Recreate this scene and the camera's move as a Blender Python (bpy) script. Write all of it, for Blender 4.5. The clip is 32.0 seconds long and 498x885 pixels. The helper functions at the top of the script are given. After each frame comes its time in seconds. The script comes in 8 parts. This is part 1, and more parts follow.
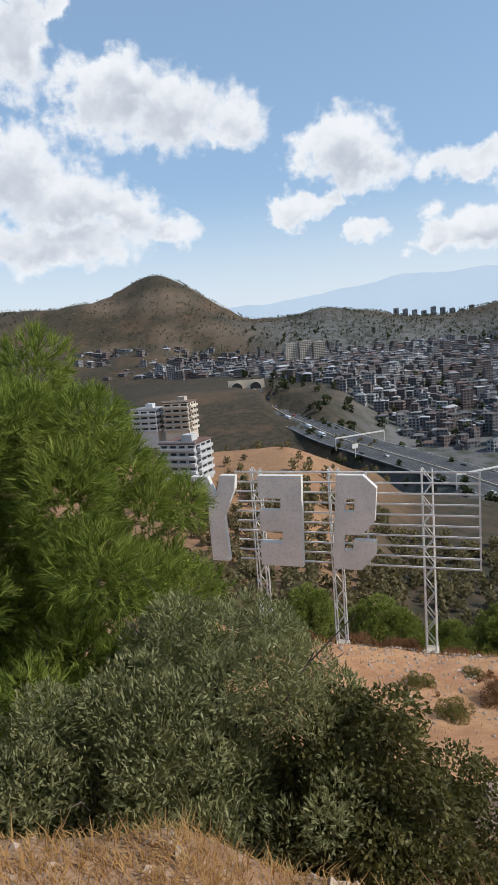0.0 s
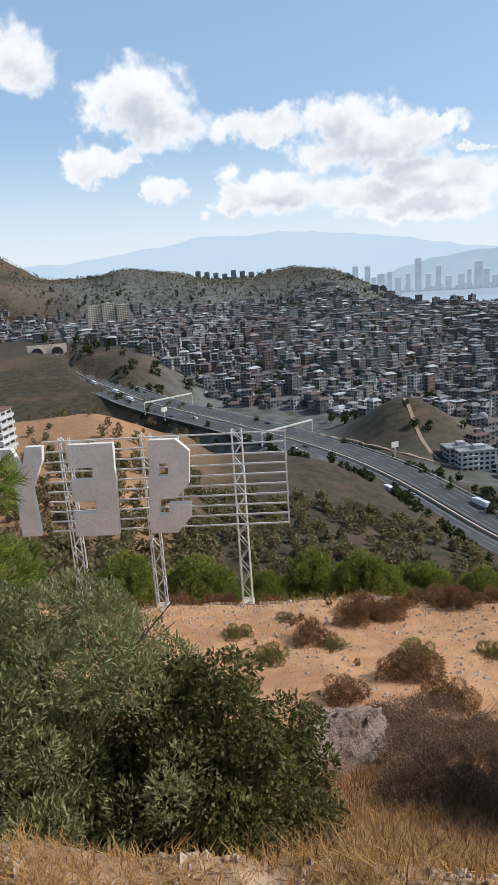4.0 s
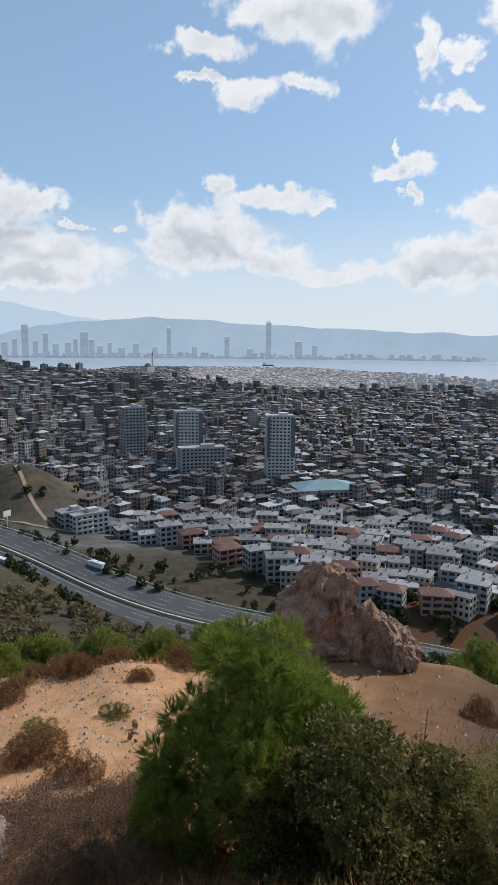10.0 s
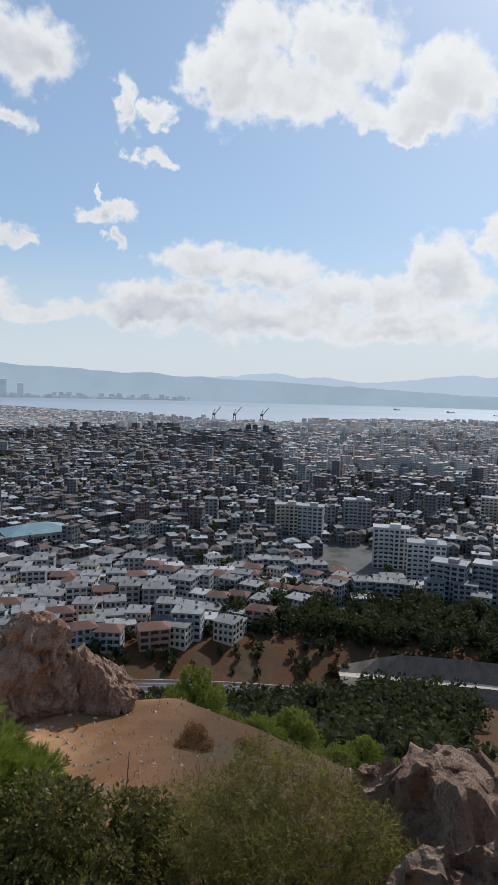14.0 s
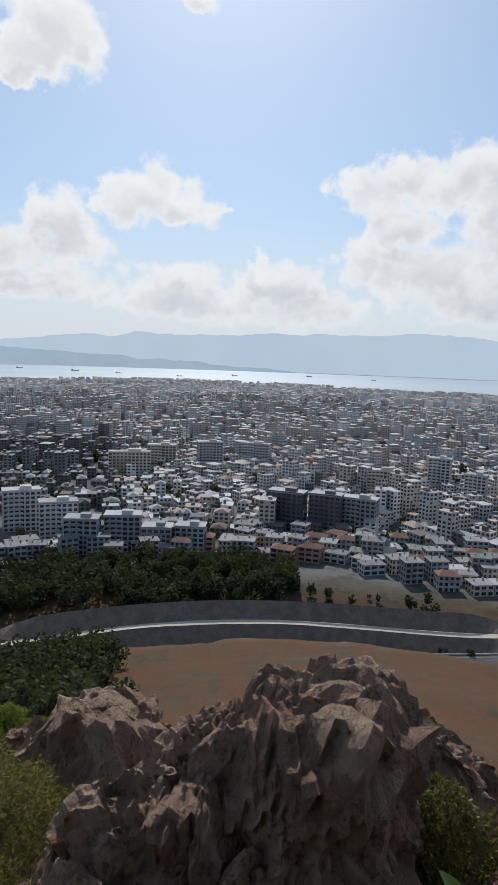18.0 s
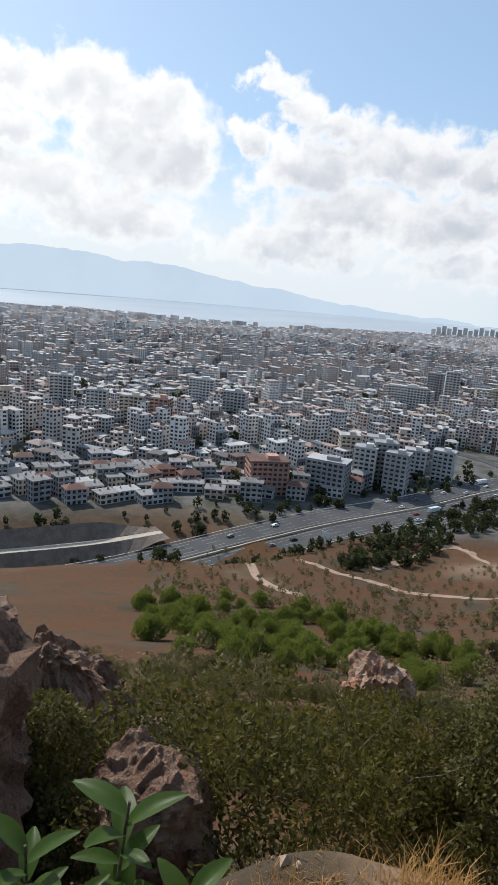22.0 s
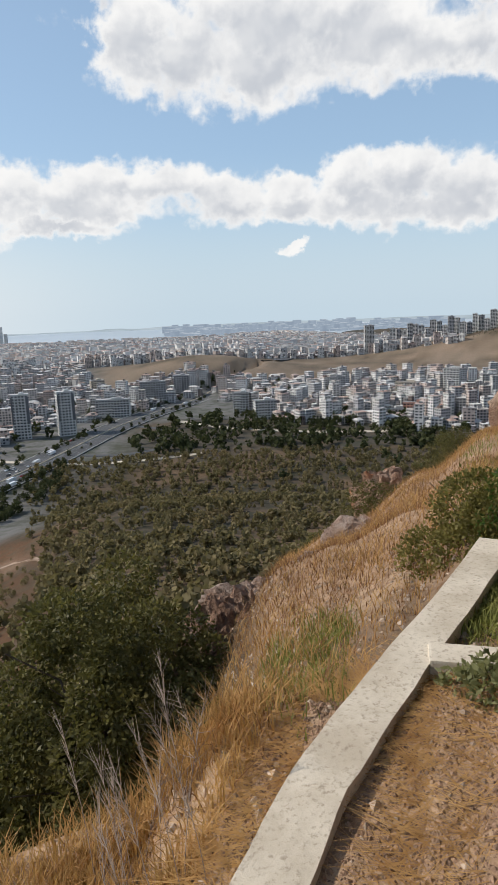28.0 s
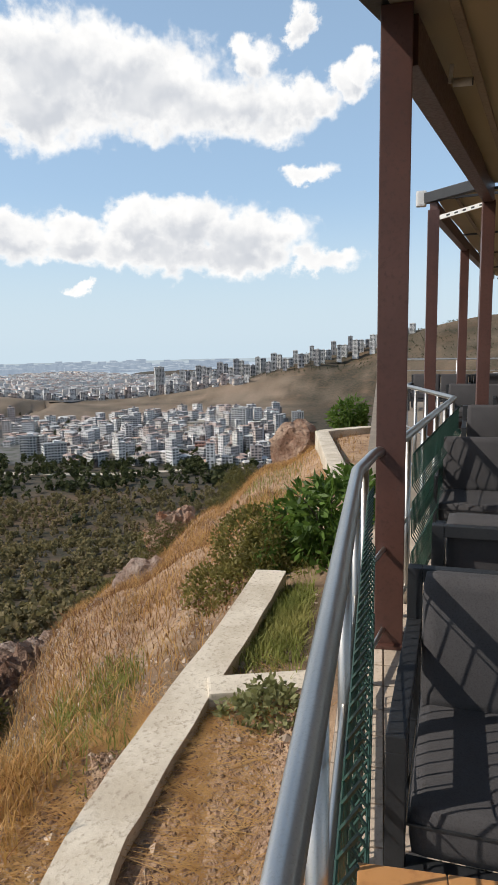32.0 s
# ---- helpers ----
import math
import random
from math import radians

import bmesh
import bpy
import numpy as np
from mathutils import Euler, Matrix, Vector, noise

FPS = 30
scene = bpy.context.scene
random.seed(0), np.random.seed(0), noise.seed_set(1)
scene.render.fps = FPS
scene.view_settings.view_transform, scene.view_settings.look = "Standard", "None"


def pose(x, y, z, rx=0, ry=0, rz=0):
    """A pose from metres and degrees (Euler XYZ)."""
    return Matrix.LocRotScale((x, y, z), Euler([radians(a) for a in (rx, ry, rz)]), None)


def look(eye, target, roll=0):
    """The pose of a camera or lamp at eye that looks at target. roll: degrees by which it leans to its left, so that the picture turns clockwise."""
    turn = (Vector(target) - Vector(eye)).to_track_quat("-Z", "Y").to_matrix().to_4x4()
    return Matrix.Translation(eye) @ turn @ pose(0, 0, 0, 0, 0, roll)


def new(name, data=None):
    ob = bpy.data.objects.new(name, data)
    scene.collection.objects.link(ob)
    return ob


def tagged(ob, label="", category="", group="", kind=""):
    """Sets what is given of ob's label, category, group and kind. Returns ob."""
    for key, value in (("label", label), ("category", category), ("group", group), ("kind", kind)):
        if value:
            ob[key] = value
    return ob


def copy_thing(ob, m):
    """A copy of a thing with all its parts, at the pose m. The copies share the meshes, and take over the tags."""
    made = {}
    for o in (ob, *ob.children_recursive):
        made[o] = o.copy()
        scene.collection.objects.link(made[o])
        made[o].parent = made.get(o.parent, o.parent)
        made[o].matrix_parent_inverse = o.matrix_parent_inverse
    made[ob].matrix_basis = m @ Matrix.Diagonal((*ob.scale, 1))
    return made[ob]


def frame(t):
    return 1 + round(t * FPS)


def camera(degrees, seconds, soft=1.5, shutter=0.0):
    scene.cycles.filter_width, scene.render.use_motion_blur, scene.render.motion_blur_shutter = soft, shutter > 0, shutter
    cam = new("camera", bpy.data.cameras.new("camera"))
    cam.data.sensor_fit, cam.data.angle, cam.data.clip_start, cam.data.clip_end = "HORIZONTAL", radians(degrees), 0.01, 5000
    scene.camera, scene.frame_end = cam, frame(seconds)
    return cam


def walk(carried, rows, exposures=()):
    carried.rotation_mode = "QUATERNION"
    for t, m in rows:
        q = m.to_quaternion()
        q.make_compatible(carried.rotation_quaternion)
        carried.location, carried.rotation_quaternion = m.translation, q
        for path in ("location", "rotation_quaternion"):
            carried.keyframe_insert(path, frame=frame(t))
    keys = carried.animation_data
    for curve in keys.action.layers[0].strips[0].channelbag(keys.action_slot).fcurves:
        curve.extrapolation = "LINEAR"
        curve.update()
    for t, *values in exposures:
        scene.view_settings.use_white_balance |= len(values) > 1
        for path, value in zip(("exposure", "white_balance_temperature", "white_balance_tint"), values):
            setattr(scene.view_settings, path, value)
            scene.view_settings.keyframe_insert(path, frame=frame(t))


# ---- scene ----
cam = camera(41.71, 32.0, soft=0.6)


def aim(x, y, z, yaw, pitch, roll):
    """A camera pose: yaw clockwise from +y, pitch up, roll, in degrees."""
    a, p, q = radians(yaw), radians(pitch), radians(roll)
    ahead = Vector((math.sin(a) * math.cos(p), math.cos(a) * math.cos(p), math.sin(p)))
    side = Vector((math.cos(a), -math.sin(a), 0))
    up = side.cross(ahead)
    right, top = side * math.cos(q) + up * math.sin(q), up * math.cos(q) - side * math.sin(q)
    m = Matrix((right, top, -ahead)).transposed().to_4x4()
    m.translation = (x, y, z)
    return m


PATH = [
    (0, -0.000, 0.000, -0.000, 0.00, -9.31, -4.26),
    (0.5, -0.002, 0.006, -0.013, 3.37, -10.45, -4.73),
    (1, 0.023, 0.013, -0.030, 6.11, -11.96, -4.66),
    (1.5, 0.062, 0.019, -0.042, 9.02, -11.81, -3.22),
    (2, 0.097, 0.014, -0.048, 10.29, -11.90, -3.64),
    (2.5, 0.093, 0.029, -0.043, 11.97, -12.32, -2.63),
    (4.5, -0.114, 0.217, 0.027, 19.83, -13.68, -3.44),
    (5, -0.125, 0.223, 0.043, 24.18, -11.10, -2.45),
    (5.5, -0.125, 0.210, 0.054, 26.01, -8.90, -2.91),
    (6, -0.153, 0.195, 0.058, 28.75, -6.75, -1.80),
    (6.5, -0.151, 0.185, 0.063, 29.88, -7.34, -1.35),
    (7, -0.154, 0.176, 0.067, 32.43, -6.95, -0.64),
    (7.5, -0.152, 0.171, 0.069, 35.00, -7.19, 0.23),
    (8, -0.143, 0.153, 0.063, 38.55, -6.75, 0.50),
    (8.5, -0.125, 0.166, 0.058, 41.48, -6.26, 0.53),
    (9, -0.108, 0.167, 0.053, 43.14, -6.26, 0.62),
    (9.5, -0.071, 0.170, 0.051, 45.81, -8.29, 0.18),
    (10, -0.042, 0.161, 0.050, 50.40, -8.81, 0.55),
    (10.5, -0.020, 0.153, 0.053, 54.79, -8.14, 0.70),
    (11, -0.001, 0.138, 0.053, 59.26, -8.06, -0.04),
    (11.5, 0.027, 0.112, 0.055, 61.80, -8.90, 1.15),
    (12, 0.047, 0.100, 0.055, 62.38, -8.46, 1.32),
    (12.5, 0.074, 0.090, 0.056, 63.79, -8.72, -0.13),
    (13, 0.106, 0.059, 0.058, 70.14, -8.30, -0.25),
    (13.5, 0.117, 0.035, 0.056, 72.81, -5.81, 0.74),
    (14, 0.119, 0.023, 0.052, 75.34, -5.01, 1.53),
    (14.5, 0.125, -0.013, 0.049, 80.29, -4.79, 2.52),
    (15, 0.128, -0.066, 0.046, 85.49, -5.30, 2.06),
    (15.5, 0.126, -0.065, 0.042, 92.39, -6.35, 2.77),
    (17.5, 0.078, 0.090, 0.017, 105.29, -7.91, 0.27),
    (18, 0.107, 0.075, 0.031, 107.45, -7.70, 1.99),
    (18.5, 0.114, 0.056, 0.035, 109.24, -9.61, 2.76),
    (19, 0.124, 0.021, 0.037, 108.40, -10.68, 1.10),
    (19.5, 0.128, -0.025, 0.036, 109.59, -13.79, 0.69),
    (20, 0.112, -0.072, 0.037, 114.18, -14.36, -0.75),
    (20.5, 0.105, -0.109, 0.047, 121.27, -13.96, 1.80),
    (21, 0.105, -0.145, 0.056, 128.72, -13.16, 2.99),
    (21.5, 0.087, -0.182, 0.054, 135.78, -12.01, 4.61),
    (22, 0.080, -0.206, 0.060, 140.50, -13.09, 4.79),
    (22.5, 0.066, -0.219, 0.064, 144.40, -12.46, 3.88),
    (23, 0.037, -0.224, 0.065, 148.06, -12.06, 4.54),
    (23.5, 0.022, -0.212, 0.065, 151.91, -10.68, 4.52),
    (24, 0.001, -0.203, 0.065, 156.83, -9.72, 6.22),
    (24.5, -0.021, -0.192, 0.063, 160.41, -8.02, 6.58),
    (25, -0.035, -0.176, 0.059, 163.07, -7.20, 5.68),
    (25.5, -0.043, -0.159, 0.056, 169.59, -9.19, 4.29),
    (27.5, -0.108, -0.038, 0.025, 181.71, -11.37, -2.34),
    (28, -0.153, -0.025, 0.032, 186.89, -11.54, -2.09),
    (28.5, -0.188, -0.004, 0.046, 190.70, -9.38, -2.47),
    (29, -0.202, 0.027, 0.058, 194.42, -8.36, -2.56),
    (29.5, -0.230, 0.090, 0.065, 199.56, -8.85, -3.99),
    (30, -0.233, 0.091, 0.062, 202.14, -8.30, -3.18),
    (30.5, -0.242, 0.083, 0.057, 205.21, -8.99, -2.58),
    (31, -0.242, 0.079, 0.060, 208.06, -8.55, -0.49),
    (31.5, -0.244, 0.082, 0.061, 208.36, -8.17, -0.69),
    (32, -0.236, 0.088, 0.066, 205.17, -8.46, -1.03),
]
EXPOSURES = [(0, 0.05, 6150, 10), (2.5, 0.08, 6150, 10), (5, 0.22, 6300, 10), (6.5, 0.12, 6250, 10), (9, 0.0, 6150, 10), (13, -0.15, 6200, 10), (16, -0.2, 6200, 10), (19, -0.05, 6250, 10), (20, 0.17, 6350, 10), (23, 0.15, 6350, 10), (28, 0.1, 6550, 10), (30, 0.0, 6550, 10), (31, 0.25, 6600, 10), (32, 0.25, 6600, 10)]
walk(cam, [(row[0], aim(*row[1:])) for row in PATH], EXPOSURES)

# ---- world and sun ----
SUN_AZ, SUN_EL = 104.0, 41.0
SUN_WAY = Vector((math.sin(radians(SUN_AZ)) * math.cos(radians(SUN_EL)), math.cos(radians(SUN_AZ)) * math.cos(radians(SUN_EL)), math.sin(radians(SUN_EL))))
sun_data = bpy.data.lights.new("sun", "SUN")
sun_data.energy, sun_data.angle, sun_data.color = 3.6, radians(0.53), (1.0, 0.95, 0.87)
sun = new("sun", sun_data)
sun.matrix_world = look(SUN_WAY * 50, (0, 0, 0))

# Cumulus clouds of the sky: bearing, height, half width, half height, in degrees.
CLOUDS_A = [(-17.4, 13.6, 4.5, 3.7), (-15.9, 22.9, 2.6, 4.2), (-15.5, 8.5, 8.7, 2.0), (-13.8, 11.9, 5.0, 2.9), (-13.4, 24.6, 2.4, 0.9), (-9.9, 18.3, 4.8, 3.0), (-9.4, 10.7, 4.2, 1.8), (-7.5, 19.8, 2.7, 2.1), (-5.3, 9.2, 2.8, 1.3), (-4.5, 17.8, 5.1, 2.9), (0.5, 16.9, 2.8, 2.2), (5.6, 10.0, 2.8, 1.2), (8.0, 10.6, 1.4, 1.1), (9.6, 14.1, 4.2, 2.9), (10.6, 7.5, 1.9, 1.1), (10.9, 12.5, 4.2, 1.7), (16.8, 7.1, 2.3, 1.3), (19.0, 11.8, 4.1, 1.3), (20.1, 7.3, 4.7, 1.7), (25.4, 11.8, 3.9, 2.1), (27.6, 10.1, 5.9, 1.9), (28.4, 6.6, 6.0, 1.5), (30.3, 8.3, 3.2, 1.3), (30.8, 10.7, 2.7, 1.5)]
CLOUDS_B = [(32.9, 5.1, 5.0, 1.1), (33.1, 7.0, 7.2, 1.8), (33.4, 10.8, 2.0, 0.8), (35.8, 9.4, 1.1, 0.3), (38.9, 9.5, 0.8, 0.5), (45.1, 9.1, 4.1, 2.0), (46.2, 20.1, 2.3, 0.4), (46.4, 22.1, 3.0, 0.9), (47.0, 7.7, 6.2, 1.9), (47.4, 12.5, 1.5, 1.1), (48.1, 9.7, 2.4, 1.8), (49.9, 19.6, 2.8, 1.0), (52.4, 11.5, 3.5, 0.8), (52.6, 6.7, 3.3, 1.2), (53.6, 24.6, 4.7, 2.0), (54.5, 19.7, 2.5, 0.7), (56.0, 11.0, 1.6, 0.5), (56.6, 24.5, 4.0, 2.6), (57.1, 5.7, 3.2, 0.8), (62.4, 14.9, 0.4, 0.7), (63.0, 13.7, 2.7, 0.8), (63.9, 11.7, 0.8, 0.8), (64.2, 21.9, 1.3, 1.6), (65.1, 6.1, 7.1, 1.2)]
CLOUDS_C = [(65.9, 18.5, 1.6, 0.8), (66.9, 21.5, 1.8, 0.7), (67.3, 6.9, 5.3, 1.6), (67.6, 17.9, 1.7, 0.6), (68.2, 7.9, 4.2, 1.4), (71.1, 10.3, 3.9, 1.5), (72.8, 24.0, 4.2, 3.0), (75.1, 26.9, 3.7, 2.3), (75.5, 5.9, 10.7, 2.0), (76.4, 9.6, 4.8, 1.8), (78.0, 23.2, 6.6, 2.4), (82.1, 26.0, 5.1, 3.1), (82.2, 7.8, 4.3, 1.6), (84.0, 21.9, 2.8, 1.3), (86.9, 7.9, 2.8, 1.7), (87.9, 5.2, 7.5, 1.7), (88.5, 21.2, 3.6, 1.4), (88.6, 20.2, 2.7, 0.8), (89.1, 20.9, 3.3, 1.1), (90.4, 23.1, 3.5, 2.6), (91.0, 10.6, 2.9, 2.0), (91.0, 23.5, 3.6, 2.5), (91.4, 10.0, 3.2, 2.5), (91.6, 8.3, 4.4, 2.0)]
CLOUDS_D = [(93.2, 22.6, 2.0, 2.4), (96.5, 12.4, 2.4, 1.9), (98.6, 12.9, 4.3, 2.0), (100.3, 27.2, 3.9, 1.5), (100.5, 5.7, 4.3, 2.0), (101.6, 6.4, 1.6, 1.2), (101.7, 11.8, 3.1, 1.5), (101.9, 4.1, 7.4, 1.7), (102.0, 25.9, 1.6, 0.9), (103.4, 4.1, 3.6, 1.3), (104.0, 12.1, 1.6, 0.4), (107.1, 7.9, 0.8, 1.0), (107.8, 7.1, 0.9, 1.5), (108.4, 5.4, 3.0, 2.0), (109.3, 5.6, 2.8, 2.1), (111.0, 5.9, 2.8, 2.1), (112.0, 3.8, 6.1, 1.9), (117.2, 13.5, 3.6, 2.1), (117.7, 8.3, 3.7, 2.1), (119.7, 10.9, 3.4, 2.1), (120.3, 14.6, 3.3, 1.9), (122.2, 7.3, 5.5, 2.7), (123.8, 14.0, 3.8, 2.4), (126.9, 13.9, 2.8, 2.8)]
CLOUDS_E = [(127.3, 5.0, 7.8, 2.6), (129.2, 9.9, 5.7, 3.7), (130.6, 13.6, 4.3, 2.3), (132.9, 10.0, 3.5, 4.3), (138.8, 12.0, 2.2, 1.6), (140.3, 15.9, 2.3, 1.2), (142.7, 14.3, 2.7, 1.4), (142.9, 3.7, 7.6, 2.1), (144.1, 9.9, 5.5, 2.7), (145.6, 13.2, 3.4, 1.5), (147.2, 6.7, 7.4, 2.7), (149.4, 11.3, 4.1, 2.4), (153.5, 10.6, 4.0, 2.4), (155.4, 6.3, 6.3, 2.7), (156.8, 3.1, 5.9, 1.5), (157.4, 10.1, 3.1, 2.4), (157.8, 11.0, 2.6, 1.9), (160.6, 11.7, 2.3, 1.7), (161.3, 23.8, 0.9, 1.7), (162.7, 6.8, 5.7, 1.7), (163.4, 23.2, 0.4, 1.6), (164.1, 9.8, 2.8, 1.5), (166.9, 21.2, 0.6, 0.4), (167.2, 21.1, 0.6, 0.3)]
CLOUDS_F = [(168.8, 9.8, 4.2, 1.6), (172.3, 7.0, 5.5, 0.8), (172.8, 24.3, 1.9, 1.3), (172.9, 9.4, 6.8, 1.9), (173.6, 9.8, 4.1, 1.8), (174.0, 8.4, 7.1, 1.3), (176.0, 24.0, 1.6, 1.4), (176.6, 10.3, 4.2, 1.7), (178.5, 20.5, 2.7, 1.7), (178.8, 10.1, 4.2, 1.8), (179.1, 20.3, 3.8, 4.0), (181.2, 10.5, 4.2, 1.6), (183.0, 18.8, 6.1, 3.2), (185.7, 9.0, 5.2, 1.8), (186.2, 9.5, 3.6, 1.2), (188.8, 18.1, 5.4, 3.0), (190.4, 9.3, 4.1, 1.4), (190.4, 20.5, 6.1, 4.3), (190.7, 21.6, 13.3, 2.3), (190.8, 4.9, 1.3, 0.5), (191.3, 4.9, 1.3, 0.4), (191.8, 8.2, 4.2, 1.5), (196.0, 18.9, 6.7, 2.7), (196.9, 7.9, 5.6, 1.7)]
CLOUDS_G = [(196.9, 9.9, 4.2, 1.9), (197.3, 19.9, 7.3, 3.2), (199.6, 9.4, 4.3, 2.3), (200.6, 10.7, 4.0, 1.8), (202.9, 7.3, 9.1, 1.4), (203.2, 19.0, 5.5, 2.3), (203.3, 18.6, 6.5, 2.3), (204.4, 8.7, 5.8, 2.7), (206.2, 21.8, 2.1, 1.6), (206.3, 9.3, 4.8, 1.7), (207.8, 17.7, 3.3, 1.7), (209.7, 23.9, 1.1, 1.6), (210.6, 14.0, 2.3, 0.8), (210.6, 19.0, 2.8, 1.6), (211.5, 7.0, 3.6, 1.0), (213.8, 20.2, 2.1, 1.2), (215.2, 21.3, 1.3, 1.0)]


class Nodes:
    """Short way to write node trees."""

    def __init__(self, tree):
        self.tree = tree
        tree.nodes.clear()

    def add(self, kind, inputs=None):
        node = self.tree.nodes.new(kind)
        for key, value in (inputs or {}).items():
            if isinstance(value, bpy.types.NodeSocket):
                self.tree.links.new(value, node.inputs[key])
            else:
                node.inputs[key].default_value = value
        return node

    def math(self, op, a, b=0.0, c=0.0, clamp=False):
        node = self.add("ShaderNodeMath", {0: a, 1: b, 2: c})
        node.operation, node.use_clamp = op, clamp
        return node.outputs[0]

    def vec(self, op, a, b=(0, 0, 0), c=(0, 0, 0)):
        node = self.add("ShaderNodeVectorMath", {0: a, 1: b, 2: c})
        node.operation = op
        return node.outputs[1] if op in ("LENGTH", "DOT_PRODUCT") else node.outputs[0]

    def ramp(self, fac, low, high, a=0.0, b=1.0):
        node = self.add("ShaderNodeMapRange", {"Value": fac, "From Min": low, "From Max": high, "To Min": a, "To Max": b})
        node.interpolation_type = "SMOOTHSTEP"
        return node.outputs[0]

    def mix(self, fac, a, b, blend="MIX"):
        node = self.add("ShaderNodeMix")
        node.data_type, node.blend_type = "RGBA", blend
        for key, value in ((0, fac), (6, a), (7, b)):
            if isinstance(value, bpy.types.NodeSocket):
                self.tree.links.new(value, node.inputs[key])
            else:
                node.inputs[key].default_value = value if key == 0 else (*value[:3], 1)
        return node.outputs[2]

    def noise(self, vec, scale, detail=4, rough=0.55, distort=0.0):
        return self.add("ShaderNodeTexNoise", {"Vector": vec, "Scale": scale, "Detail": detail, "Roughness": rough, "Distortion": distort}).outputs[0]


world = bpy.data.worlds.new("world")
scene.world = world
world.use_nodes = True
w = Nodes(world.node_tree)
ray = w.add("ShaderNodeTexCoord").outputs["Generated"]
sep = w.add("ShaderNodeSeparateXYZ", {0: ray})
ang = w.math("ARCTAN2", sep.outputs[0], sep.outputs[1])
height = w.math("MULTIPLY", w.math("ARCSINE", sep.outputs[2]), 180 / math.pi)
# The bearing runs from -90 to 270 degrees, so that the seam lies behind the camera.
bearing = w.math("MULTIPLY", ang, 180 / math.pi)
bearing = w.math("ADD", bearing, w.math("MULTIPLY", w.math("LESS_THAN", bearing, -90.0), 360.0))
flat = w.add("ShaderNodeCombineXYZ", {0: bearing, 1: height, 2: 0.0}).outputs[0]
puff = w.add("ShaderNodeTexNoise", {"Vector": flat, "Scale": 0.3, "Detail": 7, "Roughness": 0.6})
puff.normalize = False
warp = w.vec("MULTIPLY_ADD", puff.outputs["Color"], (1.5, 0.9, 0), flat)


def cloud_field(at):
    near = None
    for az, el, wide, tall in CLOUDS_A + CLOUDS_B + CLOUDS_C + CLOUDS_D + CLOUDS_E + CLOUDS_F + CLOUDS_G:
        d = w.vec("LENGTH", w.vec("MULTIPLY_ADD", at, (1 / wide, 1 / tall, 0), (-az / wide, -el / tall, 0)))
        near = d if near is None else w.math("SMOOTH_MIN", near, d, 0.16)
    return w.math("SUBTRACT", 1.1, near)


# billows: a soft noise looked up a little towards the light gives them a lit and a shaded side
curl = w.noise(flat, 0.7, 6, 0.5, 0.2)
soft = w.noise(flat, 0.3, 3, 0.5, 0.2)
soft_up = w.noise(w.vec("ADD", flat, (-0.3, 1.1, 0)), 0.3, 3, 0.5, 0.2)
field = cloud_field(warp)
body = w.math("MULTIPLY_ADD", w.math("SUBTRACT", curl, 0.5), 1.05, field)
cover = w.ramp(w.math("MULTIPLY_ADD", puff.outputs[0], 0.2, body), -0.12, 0.45)
relief = w.ramp(w.math("SUBTRACT", soft_up, soft), -0.2, 0.2)
# bases that lie under the heap are grey
above = w.ramp(cloud_field(w.vec("ADD", warp, (0, 1.4, 0))), 0.0, 0.75)
depth = w.ramp(body, 0.1, 0.85)
thick = w.math("MULTIPLY", depth, w.math("MULTIPLY_ADD", above, 0.6, w.math("MULTIPLY_ADD", relief, 0.4, 0.02)), clamp=True)
nishita = w.add("ShaderNodeTexSky")
nishita.sky_type, nishita.sun_disc, nishita.sun_elevation, nishita.sun_rotation = "NISHITA", False, radians(SUN_EL), radians(SUN_AZ)
nishita.air_density, nishita.dust_density, nishita.ozone_density = 1.0, 0.8, 1.6
sky = nishita.outputs[0]
to_sun = w.vec("DOT_PRODUCT", ray, tuple(SUN_WAY))
glow = w.ramp(to_sun, 0.55, 1.0)
lit = w.mix(thick, (8.8, 8.8, 8.75), (5.4, 5.7, 6.2))
lit = w.mix(w.math("MULTIPLY", glow, 0.4), lit, (12.0, 11.8, 11.2))
# A pale haze lies over the horizon and thins upwards.
haze = w.ramp(height, 13.0, 0.5, 0.0, 0.88)
pale = w.mix(w.ramp(height, 70.0, 6.0, 0.15, 0.42), sky, (4.9, 7.2, 9.8))
# over the flat delta the air is clearer and bluer than over the bay
air = w.mix(w.ramp(bearing, 150.0, 185.0), (7.5, 8.0, 8.3), (5.3, 6.5, 7.4))
clear = w.mix(haze, pale, air)
cover = w.math("MULTIPLY", cover, w.ramp(height, -0.5, 5.0, 0.35, 1.0))
out = w.mix(cover, clear, lit)
bg = w.add("ShaderNodeBackground", {"Color": out, "Strength": 0.1})
w.add("ShaderNodeOutputWorld", {"Surface": bg.outputs[0]})

# ---- materials ----


